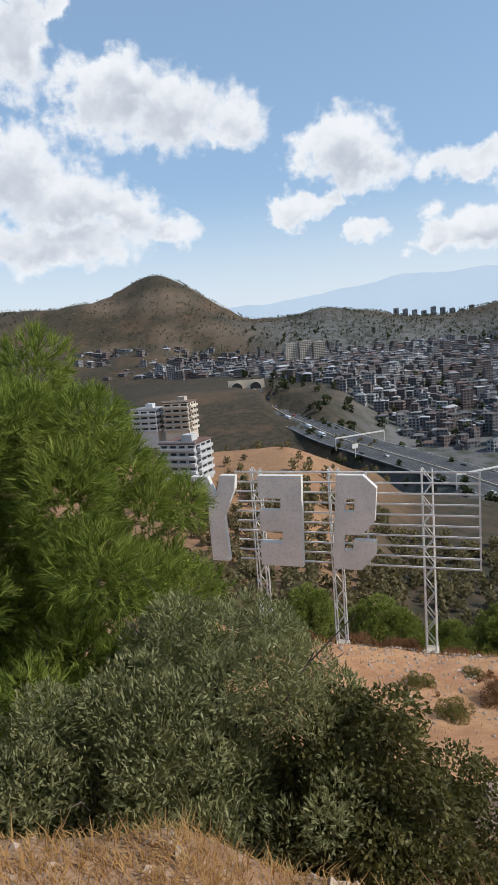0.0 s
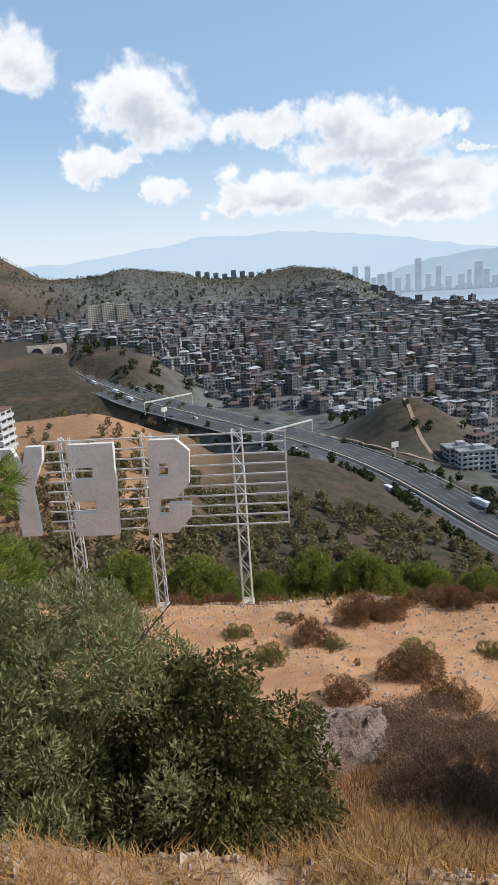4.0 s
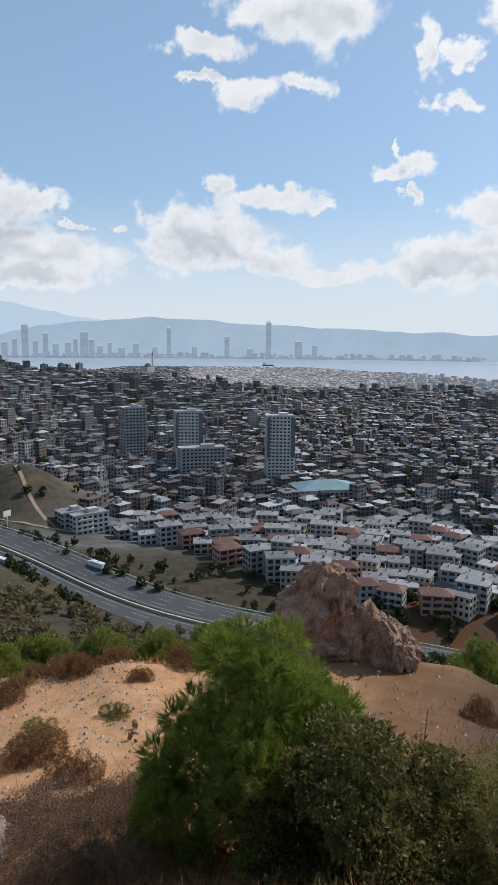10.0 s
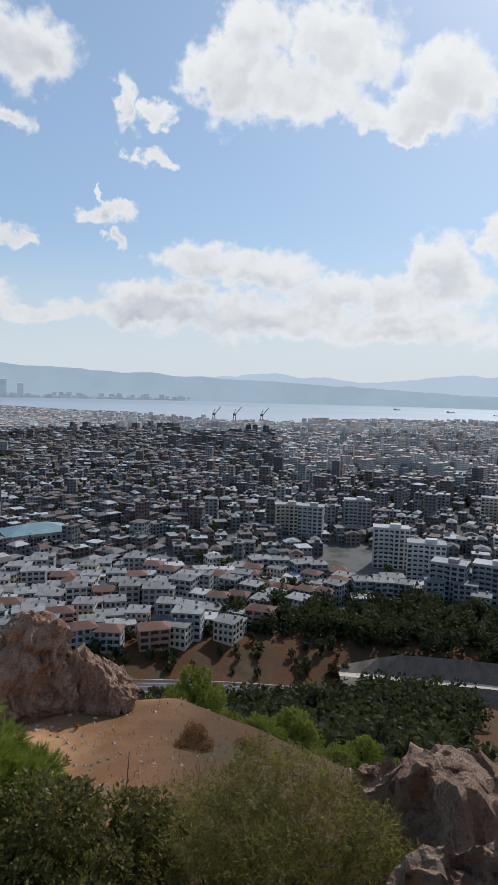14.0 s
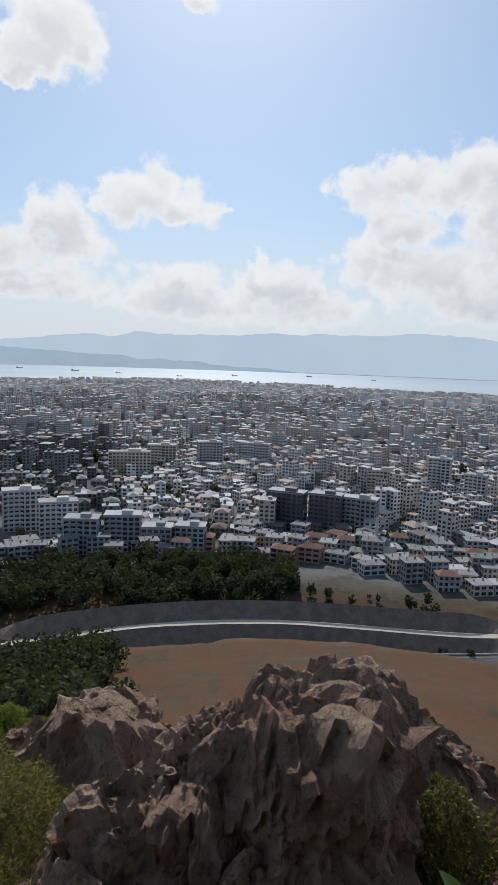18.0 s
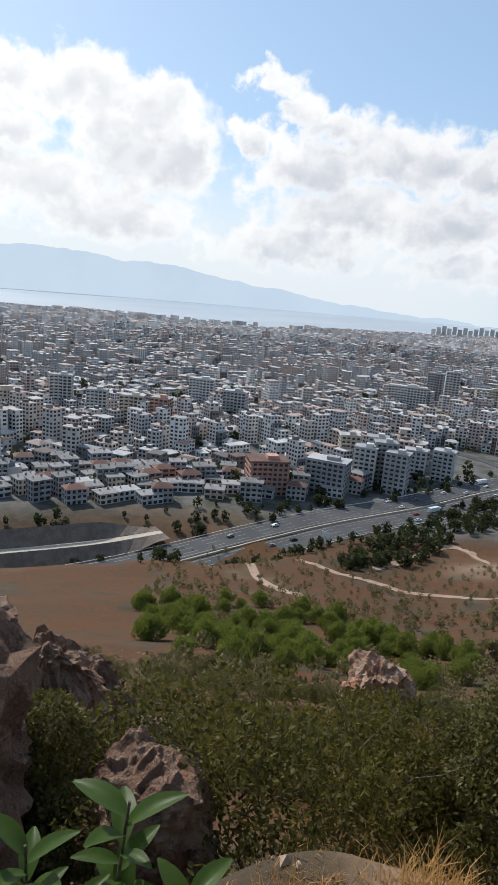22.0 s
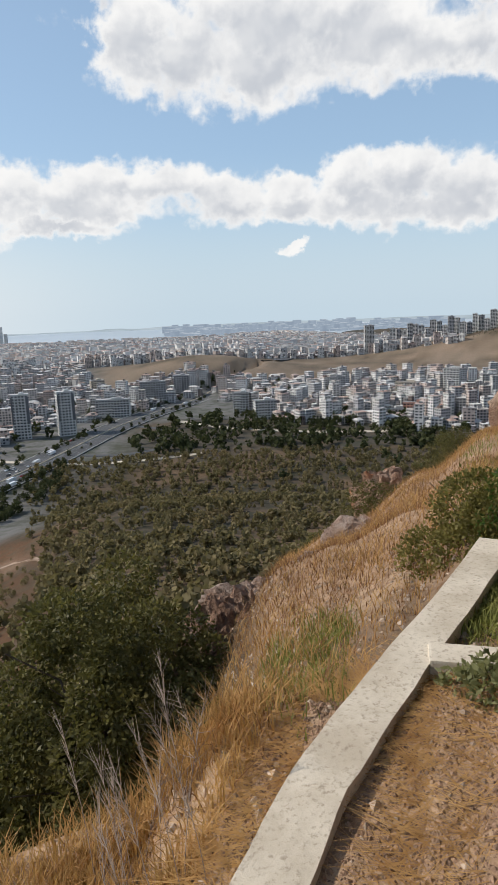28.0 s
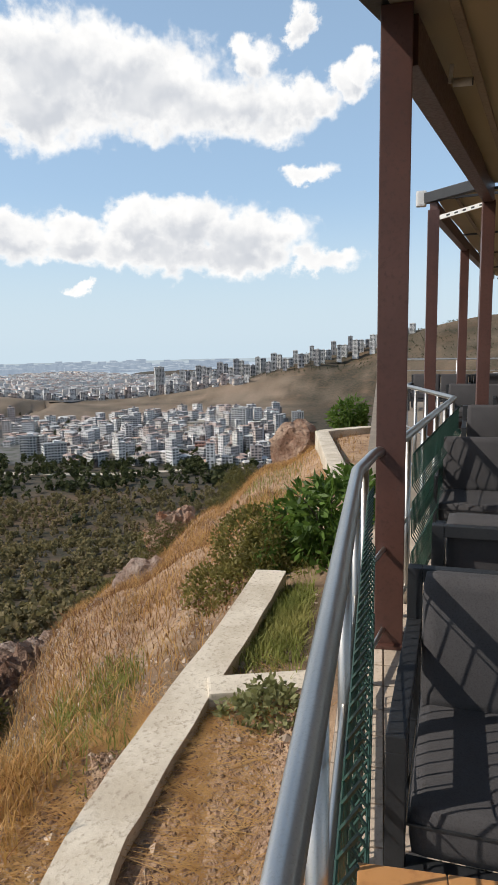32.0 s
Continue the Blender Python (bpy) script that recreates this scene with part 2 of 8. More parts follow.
def surface(name, colours, scale=1.0, rough=0.8, bump=0.0, fine=18.0, metal=0.0, vary=0.0, island=0.0, spec=0.5):
    """A material mixed from three colours at a coarse and a fine scale, with relief. vary: change from object to object; island: from piece to piece."""
    m = bpy.data.materials.new(name)
    m.use_nodes = True
    n = Nodes(m.node_tree)
    at = n.add("ShaderNodeTexCoord").outputs["Object"]
    coarse = n.noise(at, scale, 5, 0.6)
    grain = n.noise(at, scale * fine, 4, 0.65)
    a, b, c = colours
    col = n.mix(n.ramp(coarse, 0.35, 0.65), a, b)
    col = n.mix(n.math("MULTIPLY", n.ramp(grain, 0.5, 0.72), 0.75), col, c)
    if vary:
        rnd = n.add("ShaderNodeObjectInfo").outputs["Random"]
        hsv = n.add("ShaderNodeHueSaturation", {"Value": n.ramp(rnd, 0, 1, 1 - vary, 1 + vary), "Color": col})
        col = hsv.outputs[0]
    if island:
        rnd = n.add("ShaderNodeNewGeometry").outputs["Random Per Island"]
        hsv = n.add("ShaderNodeHueSaturation", {"Value": n.add("ShaderNodeMapRange", {"Value": rnd, "To Min": 1 - island, "To Max": 1 + island}).outputs[0], "Color": col})
        col = hsv.outputs[0]
    p = n.add("ShaderNodeBsdfPrincipled", {"Base Color": col, "Roughness": rough, "Metallic": metal, "Specular IOR Level": spec})
    n.tree.links.new(n.ramp(grain, 0.2, 0.8, max(rough - 0.08, 0.02), min(rough + 0.1, 1)), p.inputs["Roughness"])
    if bump:
        relief = n.math("ADD", n.math("MULTIPLY", coarse, 0.6), n.math("MULTIPLY", grain, 0.4))
        n.tree.links.new(n.add("ShaderNodeBump", {"Height": relief, "Strength": 0.9, "Distance": bump}).outputs[0], p.inputs["Normal"])
    n.add("ShaderNodeOutputMaterial", {0: p.outputs[0]})
    return m


def leafy(name, dark, light, dry, rough=0.5, through_light=0.35, clump=1.2):
    """Leaves: colours change from leaf to leaf and from clump to clump, and light shines through them."""
    m = bpy.data.materials.new(name)
    m.use_nodes = True
    n = Nodes(m.node_tree)
    rnd = n.add("ShaderNodeNewGeometry").outputs["Random Per Island"]
    at = n.add("ShaderNodeTexCoord").outputs["Object"]
    tuft = n.ramp(n.noise(at, clump * 4.5, 3, 0.6), 0.36, 0.64)
    col = n.mix(n.math("MULTIPLY_ADD", rnd, 0.45, n.math("MULTIPLY", tuft, 0.55)), dark, light)
    col = n.mix(n.math("MULTIPLY", n.ramp(n.noise(at, clump, 3), 0.48, 0.75), 0.6), col, dry)
    p = n.add("ShaderNodeBsdfPrincipled", {"Base Color": col, "Roughness": rough, "Specular IOR Level": 0.12})
    t = n.add("ShaderNodeBsdfTranslucent", {"Color": n.mix(0.4, col, (light[0] * 1.6, light[1] * 1.7, light[2]))})
    both = n.add("ShaderNodeMixShader", {0: through_light, 1: p.outputs[0], 2: t.outputs[0]})
    n.add("ShaderNodeOutputMaterial", {0: both.outputs[0]})
    return m


def mixed_paint(name, colours, wear=0.45):
    """Paint that changes from house to house, streaked and weathered; town tones also hold cloud shade, pale ones haze.
    """
    m = bpy.data.materials.new(name)
    m.use_nodes = True
    n = Nodes(m.node_tree)
    rnd = n.add("ShaderNodeNewGeometry").outputs["Random Per Island"]
    at = n.add("ShaderNodeTexCoord").outputs["Object"]
    col = colours[0]
    for k in range(1, len(colours)):
        col = n.mix(n.math("GREATER_THAN", rnd, k / len(colours)), col, colours[k])
    streak = n.noise(n.vec("MULTIPLY", at, (1.0, 1.0, 0.25)), 0.4, 5, 0.7)
    col = n.mix(n.ramp(streak, 0.4, 0.75, 0.0, wear), col, (0.14, 0.12, 0.1))
    p = n.add("ShaderNodeBsdfPrincipled", {"Base Color": col, "Roughness": 0.88})
    n.add("ShaderNodeOutputMaterial", {0: p.outputs[0]})
    return m


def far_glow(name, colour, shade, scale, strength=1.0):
    """Distant country as a plain backdrop; the haze of kilometres of bright air is put into its glow."""
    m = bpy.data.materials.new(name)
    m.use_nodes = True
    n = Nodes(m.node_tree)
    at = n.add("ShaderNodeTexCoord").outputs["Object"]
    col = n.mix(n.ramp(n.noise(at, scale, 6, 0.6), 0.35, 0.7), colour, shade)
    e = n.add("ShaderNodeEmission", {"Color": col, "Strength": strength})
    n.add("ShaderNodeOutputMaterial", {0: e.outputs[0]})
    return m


def ground_material():
    """Earth, red soil, dry grass, green scrub and town ground, by the land's own cover."""
    m = bpy.data.materials.new("ground")
    m.use_nodes = True
    n = Nodes(m.node_tree)
    at = n.add("ShaderNodeTexCoord").outputs["Object"]

    def cover(name):
        a = n.add("ShaderNodeAttribute")
        a.attribute_name = name
        return a.outputs["Fac"]

    near = n.noise(at, 0.9, 6, 0.65)
    wide = n.noise(at, 0.05, 5, 0.6)
    grit = n.noise(at, 9.0, 5, 0.7)
    stones = n.add("ShaderNodeTexVoronoi", {"Vector": at, "Scale": 2.6}).outputs["Distance"]
    tan = n.mix(n.ramp(near, 0.3, 0.7), (0.42, 0.215, 0.1), (0.56, 0.32, 0.165))
    tan = n.mix(n.ramp(n.noise(at, 0.22, 6, 0.7, 0.4), 0.45, 0.68, 0.0, 0.7), tan, (0.34, 0.16, 0.085))
    tan = n.mix(n.math("MULTIPLY", n.ramp(stones, 0.22, 0.1), n.ramp(wide, 0.45, 0.6)), tan, (0.6, 0.48, 0.36))
    tan = n.mix(n.math("MULTIPLY", n.ramp(grit, 0.5, 0.7), 0.5), tan, (0.3, 0.165, 0.08))
    red = n.mix(n.ramp(near, 0.3, 0.7), (0.08, 0.032, 0.012), (0.115, 0.052, 0.021))
    red = n.mix(n.ramp(n.noise(at, 0.13, 5, 0.7), 0.42, 0.66, 0.0, 0.8), red, (0.06, 0.047, 0.026))
    red = n.mix(n.math("MULTIPLY", n.ramp(grit, 0.5, 0.7), 0.6), red, (0.075, 0.045, 0.026))
    straw = n.mix(n.ramp(near, 0.3, 0.7), (0.31, 0.195, 0.12), (0.46, 0.315, 0.2))
    straw = n.mix(n.ramp(n.noise(at, 3.4, 6, 0.75), 0.48, 0.66, 0.0, 0.8), straw, (0.19, 0.105, 0.06))
    straw = n.mix(n.math("MULTIPLY", n.ramp(grit, 0.48, 0.7), 0.6), straw, (0.17, 0.1, 0.045))
    scrub = n.mix(n.ramp(n.noise(at, 0.16, 6, 0.7), 0.4, 0.62), (0.075, 0.055, 0.036), (0.036, 0.035, 0.02))
    scrub = n.mix(n.ramp(n.noise(at, 0.03, 4, 0.6), 0.55, 0.7), scrub, (0.1, 0.066, 0.04))
    town = n.mix(n.ramp(n.noise(at, 0.06, 5, 0.65), 0.4, 0.65), (0.15, 0.143, 0.135), (0.07, 0.073, 0.052))
    dust = n.mix(n.ramp(near, 0.3, 0.7), (0.36, 0.25, 0.17), (0.5, 0.38, 0.28))
    col = n.mix(cover("tan"), scrub, tan)
    col = n.mix(cover("red"), col, red)
    col = n.mix(cover("straw"), col, straw)
    col = n.mix(cover("pale"), col, dust)
    col = n.mix(cover("town"), col, town)
    p = n.add("ShaderNodeBsdfPrincipled", {"Base Color": col, "Roughness": 0.95, "Specular IOR Level": 0.2})
    relief = n.math("ADD", n.math("MULTIPLY", near, 0.6), n.math("MULTIPLY", grit, 0.3))
    n.tree.links.new(n.add("ShaderNodeBump", {"Height": relief, "Strength": 0.8, "Distance": 0.12}).outputs[0], p.inputs["Normal"])
    n.add("ShaderNodeOutputMaterial", {0: p.outputs[0]})
    return m


def sea_material():
    m = bpy.data.materials.new("sea_water")
    m.use_nodes = True
    n = Nodes(m.node_tree)
    at = n.add("ShaderNodeTexCoord").outputs["Object"]
    long_way = n.vec("MULTIPLY", at, (1.0, 0.35, 1.0))
    # The pale base carries sky glare that the surface alone reflects too weakly.
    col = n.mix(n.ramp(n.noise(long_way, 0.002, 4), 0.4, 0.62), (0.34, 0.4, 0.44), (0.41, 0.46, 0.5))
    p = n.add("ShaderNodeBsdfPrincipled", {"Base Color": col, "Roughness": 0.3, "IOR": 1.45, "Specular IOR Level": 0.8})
    waves = n.math("ADD", n.noise(at, 0.05, 5, 0.7), n.math("MULTIPLY", n.noise(long_way, 0.004, 3), 2.0))
    n.tree.links.new(n.add("ShaderNodeBump", {"Height": waves, "Strength": 0.25, "Distance": 3.0}).outputs[0], p.inputs["Normal"])
    n.add("ShaderNodeOutputMaterial", {0: p.outputs[0]})
    return m


def rock_material(name, a, b, c, stain):
    """Weathered limestone: blotches, ochre stains and pits."""
    m = bpy.data.materials.new(name)
    m.use_nodes = True
    n = Nodes(m.node_tree)
    at = n.add("ShaderNodeTexCoord").outputs["Object"]
    blotch, grain, pit = n.noise(at, 1.3, 6, 0.65), n.noise(at, 9, 6, 0.7), n.noise(at, 34, 5, 0.75)
    col = n.mix(n.ramp(blotch, 0.35, 0.65), a, b)
    col = n.mix(n.ramp(n.noise(at, 0.9, 4, 0.6, 0.5), 0.52, 0.66), col, stain)
    col = n.mix(n.math("MULTIPLY", n.ramp(grain, 0.5, 0.68), 0.8), col, c)
    col = n.mix(n.math("MULTIPLY", n.ramp(pit, 0.55, 0.75), 0.6), col, (b[0] * 1.35, b[1] * 1.35, b[2] * 1.35))
    p = n.add("ShaderNodeBsdfPrincipled", {"Base Color": col, "Roughness": 0.93, "Specular IOR Level": 0.25})
    h = n.math("ADD", n.math("MULTIPLY", blotch, 0.5), n.math("ADD", n.math("MULTIPLY", grain, 0.8), n.math("MULTIPLY", pit, 0.4)))
    n.tree.links.new(n.add("ShaderNodeBump", {"Height": h, "Strength": 1.0, "Distance": 0.16}).outputs[0], p.inputs["Normal"])
    n.add("ShaderNodeOutputMaterial", {0: p.outputs[0]})
    return m


GROUND = ground_material()
SEA = sea_material()
ROCK = rock_material("limestone", (0.29, 0.165, 0.11), (0.5, 0.35, 0.25), (0.08, 0.047, 0.033), (0.42, 0.2, 0.105))
PALE_ROCK = rock_material("pale_limestone", (0.36, 0.245, 0.185), (0.54, 0.42, 0.34), (0.16, 0.1, 0.07), (0.38, 0.21, 0.13))
OLIVE = leafy("olive_leaves", (0.08, 0.084, 0.034), (0.33, 0.32, 0.155), (0.33, 0.29, 0.125), 0.5, 0.3)
PINE = leafy("pine_needles", (0.042, 0.066, 0.012), (0.3, 0.35, 0.065), (0.4, 0.41, 0.1), 0.55, 0.25, 1.6)
BROW_PINE = leafy("sunlit_pine_needles", (0.06, 0.08, 0.018), (0.31, 0.34, 0.08), (0.38, 0.37, 0.1), 0.6, 0.28, 0.9)
DARK_LEAF = leafy("holm_oak_leaves", (0.032, 0.034, 0.013), (0.175, 0.155, 0.055), (0.19, 0.145, 0.05), 0.45, 0.3)
SCRUB = leafy("scrub_leaves", (0.036, 0.036, 0.01), (0.14, 0.12, 0.033), (0.17, 0.12, 0.04), 0.6, 0.35)
WISPY = leafy("wispy_leaves", (0.055, 0.05, 0.016), (0.24, 0.205, 0.07), (0.3, 0.225, 0.08), 0.6, 0.4)
DRY_SCRUB = leafy("dry_scrub", (0.1, 0.048, 0.024), (0.27, 0.135, 0.062), (0.31, 0.19, 0.085), 0.8, 0.2)
STRAW = leafy("dry_grass", (0.29, 0.15, 0.055), (0.56, 0.35, 0.145), (0.42, 0.19, 0.07), 0.75, 0.3)
GREEN_GRASS = leafy("green_grass", (0.1, 0.115, 0.03), (0.27, 0.27, 0.075), (0.36, 0.3, 0.11), 0.6, 0.35)
SHINY_LEAF = leafy("glossy_leaves", (0.03, 0.058, 0.014), (0.125, 0.195, 0.042), (0.15, 0.2, 0.05), 0.4, 0.35)
HEATH = leafy("heath_twigs", (0.1, 0.058, 0.04), (0.3, 0.19, 0.13), (0.31, 0.19, 0.1), 0.8, 0.15)
BARK = surface("bark", ((0.09, 0.065, 0.045), (0.16, 0.12, 0.085), (0.05, 0.035, 0.025)), 6, 0.9, 0.02)
STEEL = surface("brushed_steel", ((0.47, 0.45, 0.42), (0.51, 0.49, 0.46), (0.4, 0.38, 0.35)), 4, 0.36, 0.0, 60, metal=1.0)
WHITE_STEEL = surface("white_painted_steel", ((0.62, 0.6, 0.56), (0.72, 0.7, 0.66), (0.42, 0.34, 0.27)), 1.5, 0.55, 0.002, 14)
CREAM = surface("cream_sheet_metal", ((0.66, 0.64, 0.58), (0.76, 0.73, 0.66), (0.5, 0.46, 0.4)), 0.8, 0.6, 0.004, 12)
BROWN_PAINT = surface("brown_painted_steel", ((0.075, 0.032, 0.024), (0.1, 0.043, 0.032), (0.055, 0.024, 0.018)), 2, 0.42, 0.001, 20)
CONCRETE = surface("weathered_concrete", ((0.46, 0.385, 0.29), (0.62, 0.54, 0.43), (0.27, 0.21, 0.15)), 2.6, 0.92, 0.012, 14)
ASPHALT = surface("asphalt", ((0.055, 0.055, 0.056), (0.075, 0.075, 0.075), (0.042, 0.042, 0.044)), 0.05, 0.9, 0.0, 30)
ROAD_PAINT = surface("road_paint", ((0.2, 0.2, 0.195), (0.26, 0.26, 0.25), (0.14, 0.14, 0.14)), 0.5, 0.7)
CUT_STONE = surface("cut_rock_face", ((0.15, 0.115, 0.09), (0.21, 0.165, 0.13), (0.08, 0.062, 0.05)), 0.22, 0.95, 0.9, 6)
# These tones are darkened to hold the cloud shade over the eastern town.
SHADED_TOWN_WALL = mixed_paint("town_walls", ((0.16, 0.16, 0.165), (0.26, 0.25, 0.245), (0.18, 0.15, 0.135), (0.11, 0.105, 0.105), (0.36, 0.355, 0.35), (0.16, 0.115, 0.1), (0.19, 0.182, 0.18)))
SHADED_TOWN_ROOF = mixed_paint("town_roofs", ((0.14, 0.085, 0.07), (0.28, 0.28, 0.28), (0.12, 0.12, 0.122), (0.13, 0.1, 0.09), (0.46, 0.46, 0.46), (0.18, 0.172, 0.168), (0.12, 0.098, 0.09)))
# Pale paint, raised further to hold the haze over the far town.
HAZY_PALE_WALL = mixed_paint("apartment_walls", ((0.5, 0.49, 0.48), (0.68, 0.66, 0.63), (0.58, 0.52, 0.47), (0.46, 0.45, 0.45), (0.74, 0.72, 0.7), (0.54, 0.44, 0.39), (0.62, 0.59, 0.56)), 0.15)
HAZY_PALE_ROOF = mixed_paint("apartment_roofs", ((0.4, 0.3, 0.26), (0.46, 0.44, 0.42), (0.33, 0.31, 0.3), (0.56, 0.54, 0.52), (0.42, 0.37, 0.33), (0.38, 0.26, 0.21), (0.5, 0.47, 0.44)), 0.15)
WINDOW = surface("window_glass", ((0.03, 0.035, 0.04), (0.045, 0.05, 0.058), (0.02, 0.022, 0.026)), 0.3, 0.16, 0.0, 5)

# ---- helpers for meshes ----


def np_mesh(name, verts, faces, mats, index=None, smooth=False):
    """A mesh from arrays; all faces have the same number of corners."""
    verts, faces = np.asarray(verts, np.float32), np.asarray(faces, np.int32)
    me = bpy.data.meshes.new(name)
    count, k = faces.shape
    me.vertices.add(len(verts)), me.loops.add(count * k), me.polygons.add(count)
    me.vertices.foreach_set("co", verts.ravel())
    me.loops.foreach_set("vertex_index", faces.ravel())
    me.polygons.foreach_set("loop_start", np.arange(count, dtype=np.int32) * k)
    for m in mats:
        me.materials.append(m)
    if index is not None:
        me.polygons.foreach_set("material_index", np.asarray(index, np.int32))
    me.polygons.foreach_set("use_smooth", np.full(count, smooth))
    me.update(calc_edges=True)
    return me


def bm_mesh(name, bm, mat, smooth=False):
    me = bpy.data.meshes.new(name)
    bm.to_mesh(me)
    bm.free()
    me.materials.append(mat)
    me.polygons.foreach_set("use_smooth", np.full(len(me.polygons), smooth))
    return me


def part(name, data, material, parent, label="", at=None, smooth=False):
    """One mesh object under a thing or a part."""
    me = bm_mesh(name, data, material, smooth) if isinstance(data, bmesh.types.BMesh) else data
    ob = new(name, me)
    ob.parent = parent
    if at is not None:
        ob.matrix_local = at
    return tagged(ob, label)


def thing(name, m=None, label="", category="", group="", kind=""):
    ob = new(name)
    ob.empty_display_size = 0.2
    if m is not None:
        ob.matrix_world = m
    return tagged(ob, label, category, group, kind)


def add_box(bm, size, at=(0, 0, 0), turn=None, bevel=0.0):
    made = bmesh.ops.create_cube(bm, size=1.0)["verts"]
    m = Matrix.Translation(at) @ (turn.to_4x4() if turn else Matrix()) @ Matrix.Diagonal((*size, 1))
    bmesh.ops.transform(bm, matrix=m, verts=made)
    if bevel:
        edges = list({e for v in made for e in v.link_edges})
        bmesh.ops.bevel(bm, geom=edges, offset=bevel, segments=2, affect="EDGES", profile=0.7)
    return bm


def box(size, at=(0, 0, 0), turn=None, bevel=0.0):
    return add_box(bmesh.new(), size, at, turn, bevel)


def add_rod(bm, a, b, radius, sides=10, radius2=None):
    a, b = Vector(a), Vector(b)
    m = Matrix.Translation((a + b) / 2) @ (b - a).to_track_quat("Z", "Y").to_matrix().to_4x4()
    bmesh.ops.create_cone(bm, cap_ends=True, segments=sides, radius1=radius, radius2=radius if radius2 is None else radius2, depth=(b - a).length, matrix=m)
    return bm


def rod(a, b, radius, sides=10, radius2=None):
    return add_rod(bmesh.new(), a, b, radius, sides, radius2)


def polar(az, r, z=0.0):
    return Vector((r * math.sin(radians(az)), r * math.cos(radians(az)), z))


def spot(az, r, z=0.0):
    """A place by bearing and distance from the corner of the terrace where the walk ends."""
    return polar(az, r, z) + Vector((-0.24, 0.08, 0))


# ---- the land ----
_GRID = np.random.RandomState(7).rand(256, 256)


def value_noise(x, y):
    xi, yi = np.floor(x).astype(int), np.floor(y).astype(int)
    fx, fy = x - xi, y - yi
    fx, fy = fx * fx * (3 - 2 * fx), fy * fy * (3 - 2 * fy)
    g = _GRID
    a, b = g[xi % 256, yi % 256], g[(xi + 1) % 256, yi % 256]
    c, d = g[xi % 256, (yi + 1) % 256], g[(xi + 1) % 256, (yi + 1) % 256]
    return (a + (b - a) * fx) * (1 - fy) + (c + (d - c) * fx) * fy - 0.5


def fbm(x, y, octaves=4):
    total, amp = 0.0, 1.0
    for k in range(octaves):
        total = total + amp * value_noise(x * 2 ** k + 17.3 * k, y * 2 ** k - 9.1 * k)
        amp *= 0.5
    return total


def step(a, b, x):
    t = np.clip((x - a) / (b - a), 0, 1)
    return t * t * (3 - 2 * t)


# Height of the hill below the eye, by bearing, at the distances NEAR_R.
NEAR_R = np.array([3, 8, 16, 30, 45, 80, 150, 300])
NEAR_AZ = np.array([-40, -12, 3, 10, 14, 45, 66, 88, 120, 155, 177, 182, 187, 191, 196, 203, 208, 215])
NEAR_Z = np.array([
    (-2.0, -4, -7, -12, -18, -33, -50, -52), (-2.4, -6.5, -11, -14.8, -19, -34, -52, -54),
    (-2.8, -6.3, -11.6, -15, -22, -42, -56, -53), (-2.9, -6.2, -12, -15.2, -24, -47, -64, -66),
    (-3.0, -6.2, -12, -15.2, -24, -48, -70, -80), (-3.0, -6.2, -12, -15.2, -24, -48, -85, -110),
    (-2.8, -5.8, -11, -14.6, -25, -50, -86, -116), (-3.6, -5.9, -9.8, -18, -29, -50, -85, -119),
    (-3.7, -6.8, -12.6, -20.5, -29, -47, -76, -120), (-2.6, -6.6, -12.6, -21.5, -30, -49, -76, -118),
    (-2.5, -6.2, -12, -20, -27, -42, -62, -95), (-2.2, -4.9, -10, -19, -27, -42, -63, -96), (-2.0, -3.7, -7.2, -17, -26, -42, -64, -97),
    (-1.95, -3.2, -6.2, -15, -25, -41, -64, -97), (-1.9, -2.95, -5.4, -13, -22, -39, -62, -95), (-1.9, -2.5, -3.95, -7.7, -16, -34, -60, -92),
    (-1.85, -2.1, -2.95, -5.4, -11, -29, -55, -86), (-1.8, -1.9, -2.1, -3.6, -8, -25, -50, -80)])
# The motorway round the foot of the hill: bearing, distance, height.
ROAD_AZ = np.array([-3, 1, 2.5, 8, 16.6, 26.4, 36.4, 41.4, 60, 90, 106, 128, 142, 156.6, 161.3, 168.6, 171.7, 182.3, 188, 191.7, 194])
ROAD_R = np.array([900, 790, 640, 500, 420, 355, 270, 245, 232, 248, 262, 265, 305, 395, 461, 556, 622, 898, 1300, 1900, 2300])
ROAD_Z = np.array([-66, -64, -76, -85, -92, -99, -105, -107.5, -116, -128, -131, -129, -121.5, -121, -121, -121, -121, -121, -121, -121, -110])
SHORE_AZ = np.array([20, 31, 40, 52, 67, 74, 80, 86, 95, 104, 112, 121, 130, 142, 150, 155, 160, 164, 168, 172, 178, 184, 205])
SHORE_R = np.array([4700, 2850, 3650, 3250, 2320, 2150, 2170, 2430, 2700, 2750, 2640, 2390, 2290, 2230, 2550, 2820, 3060, 3150, 3500, 3800, 4150, 4600, 4700])
PLAIN = -122.0


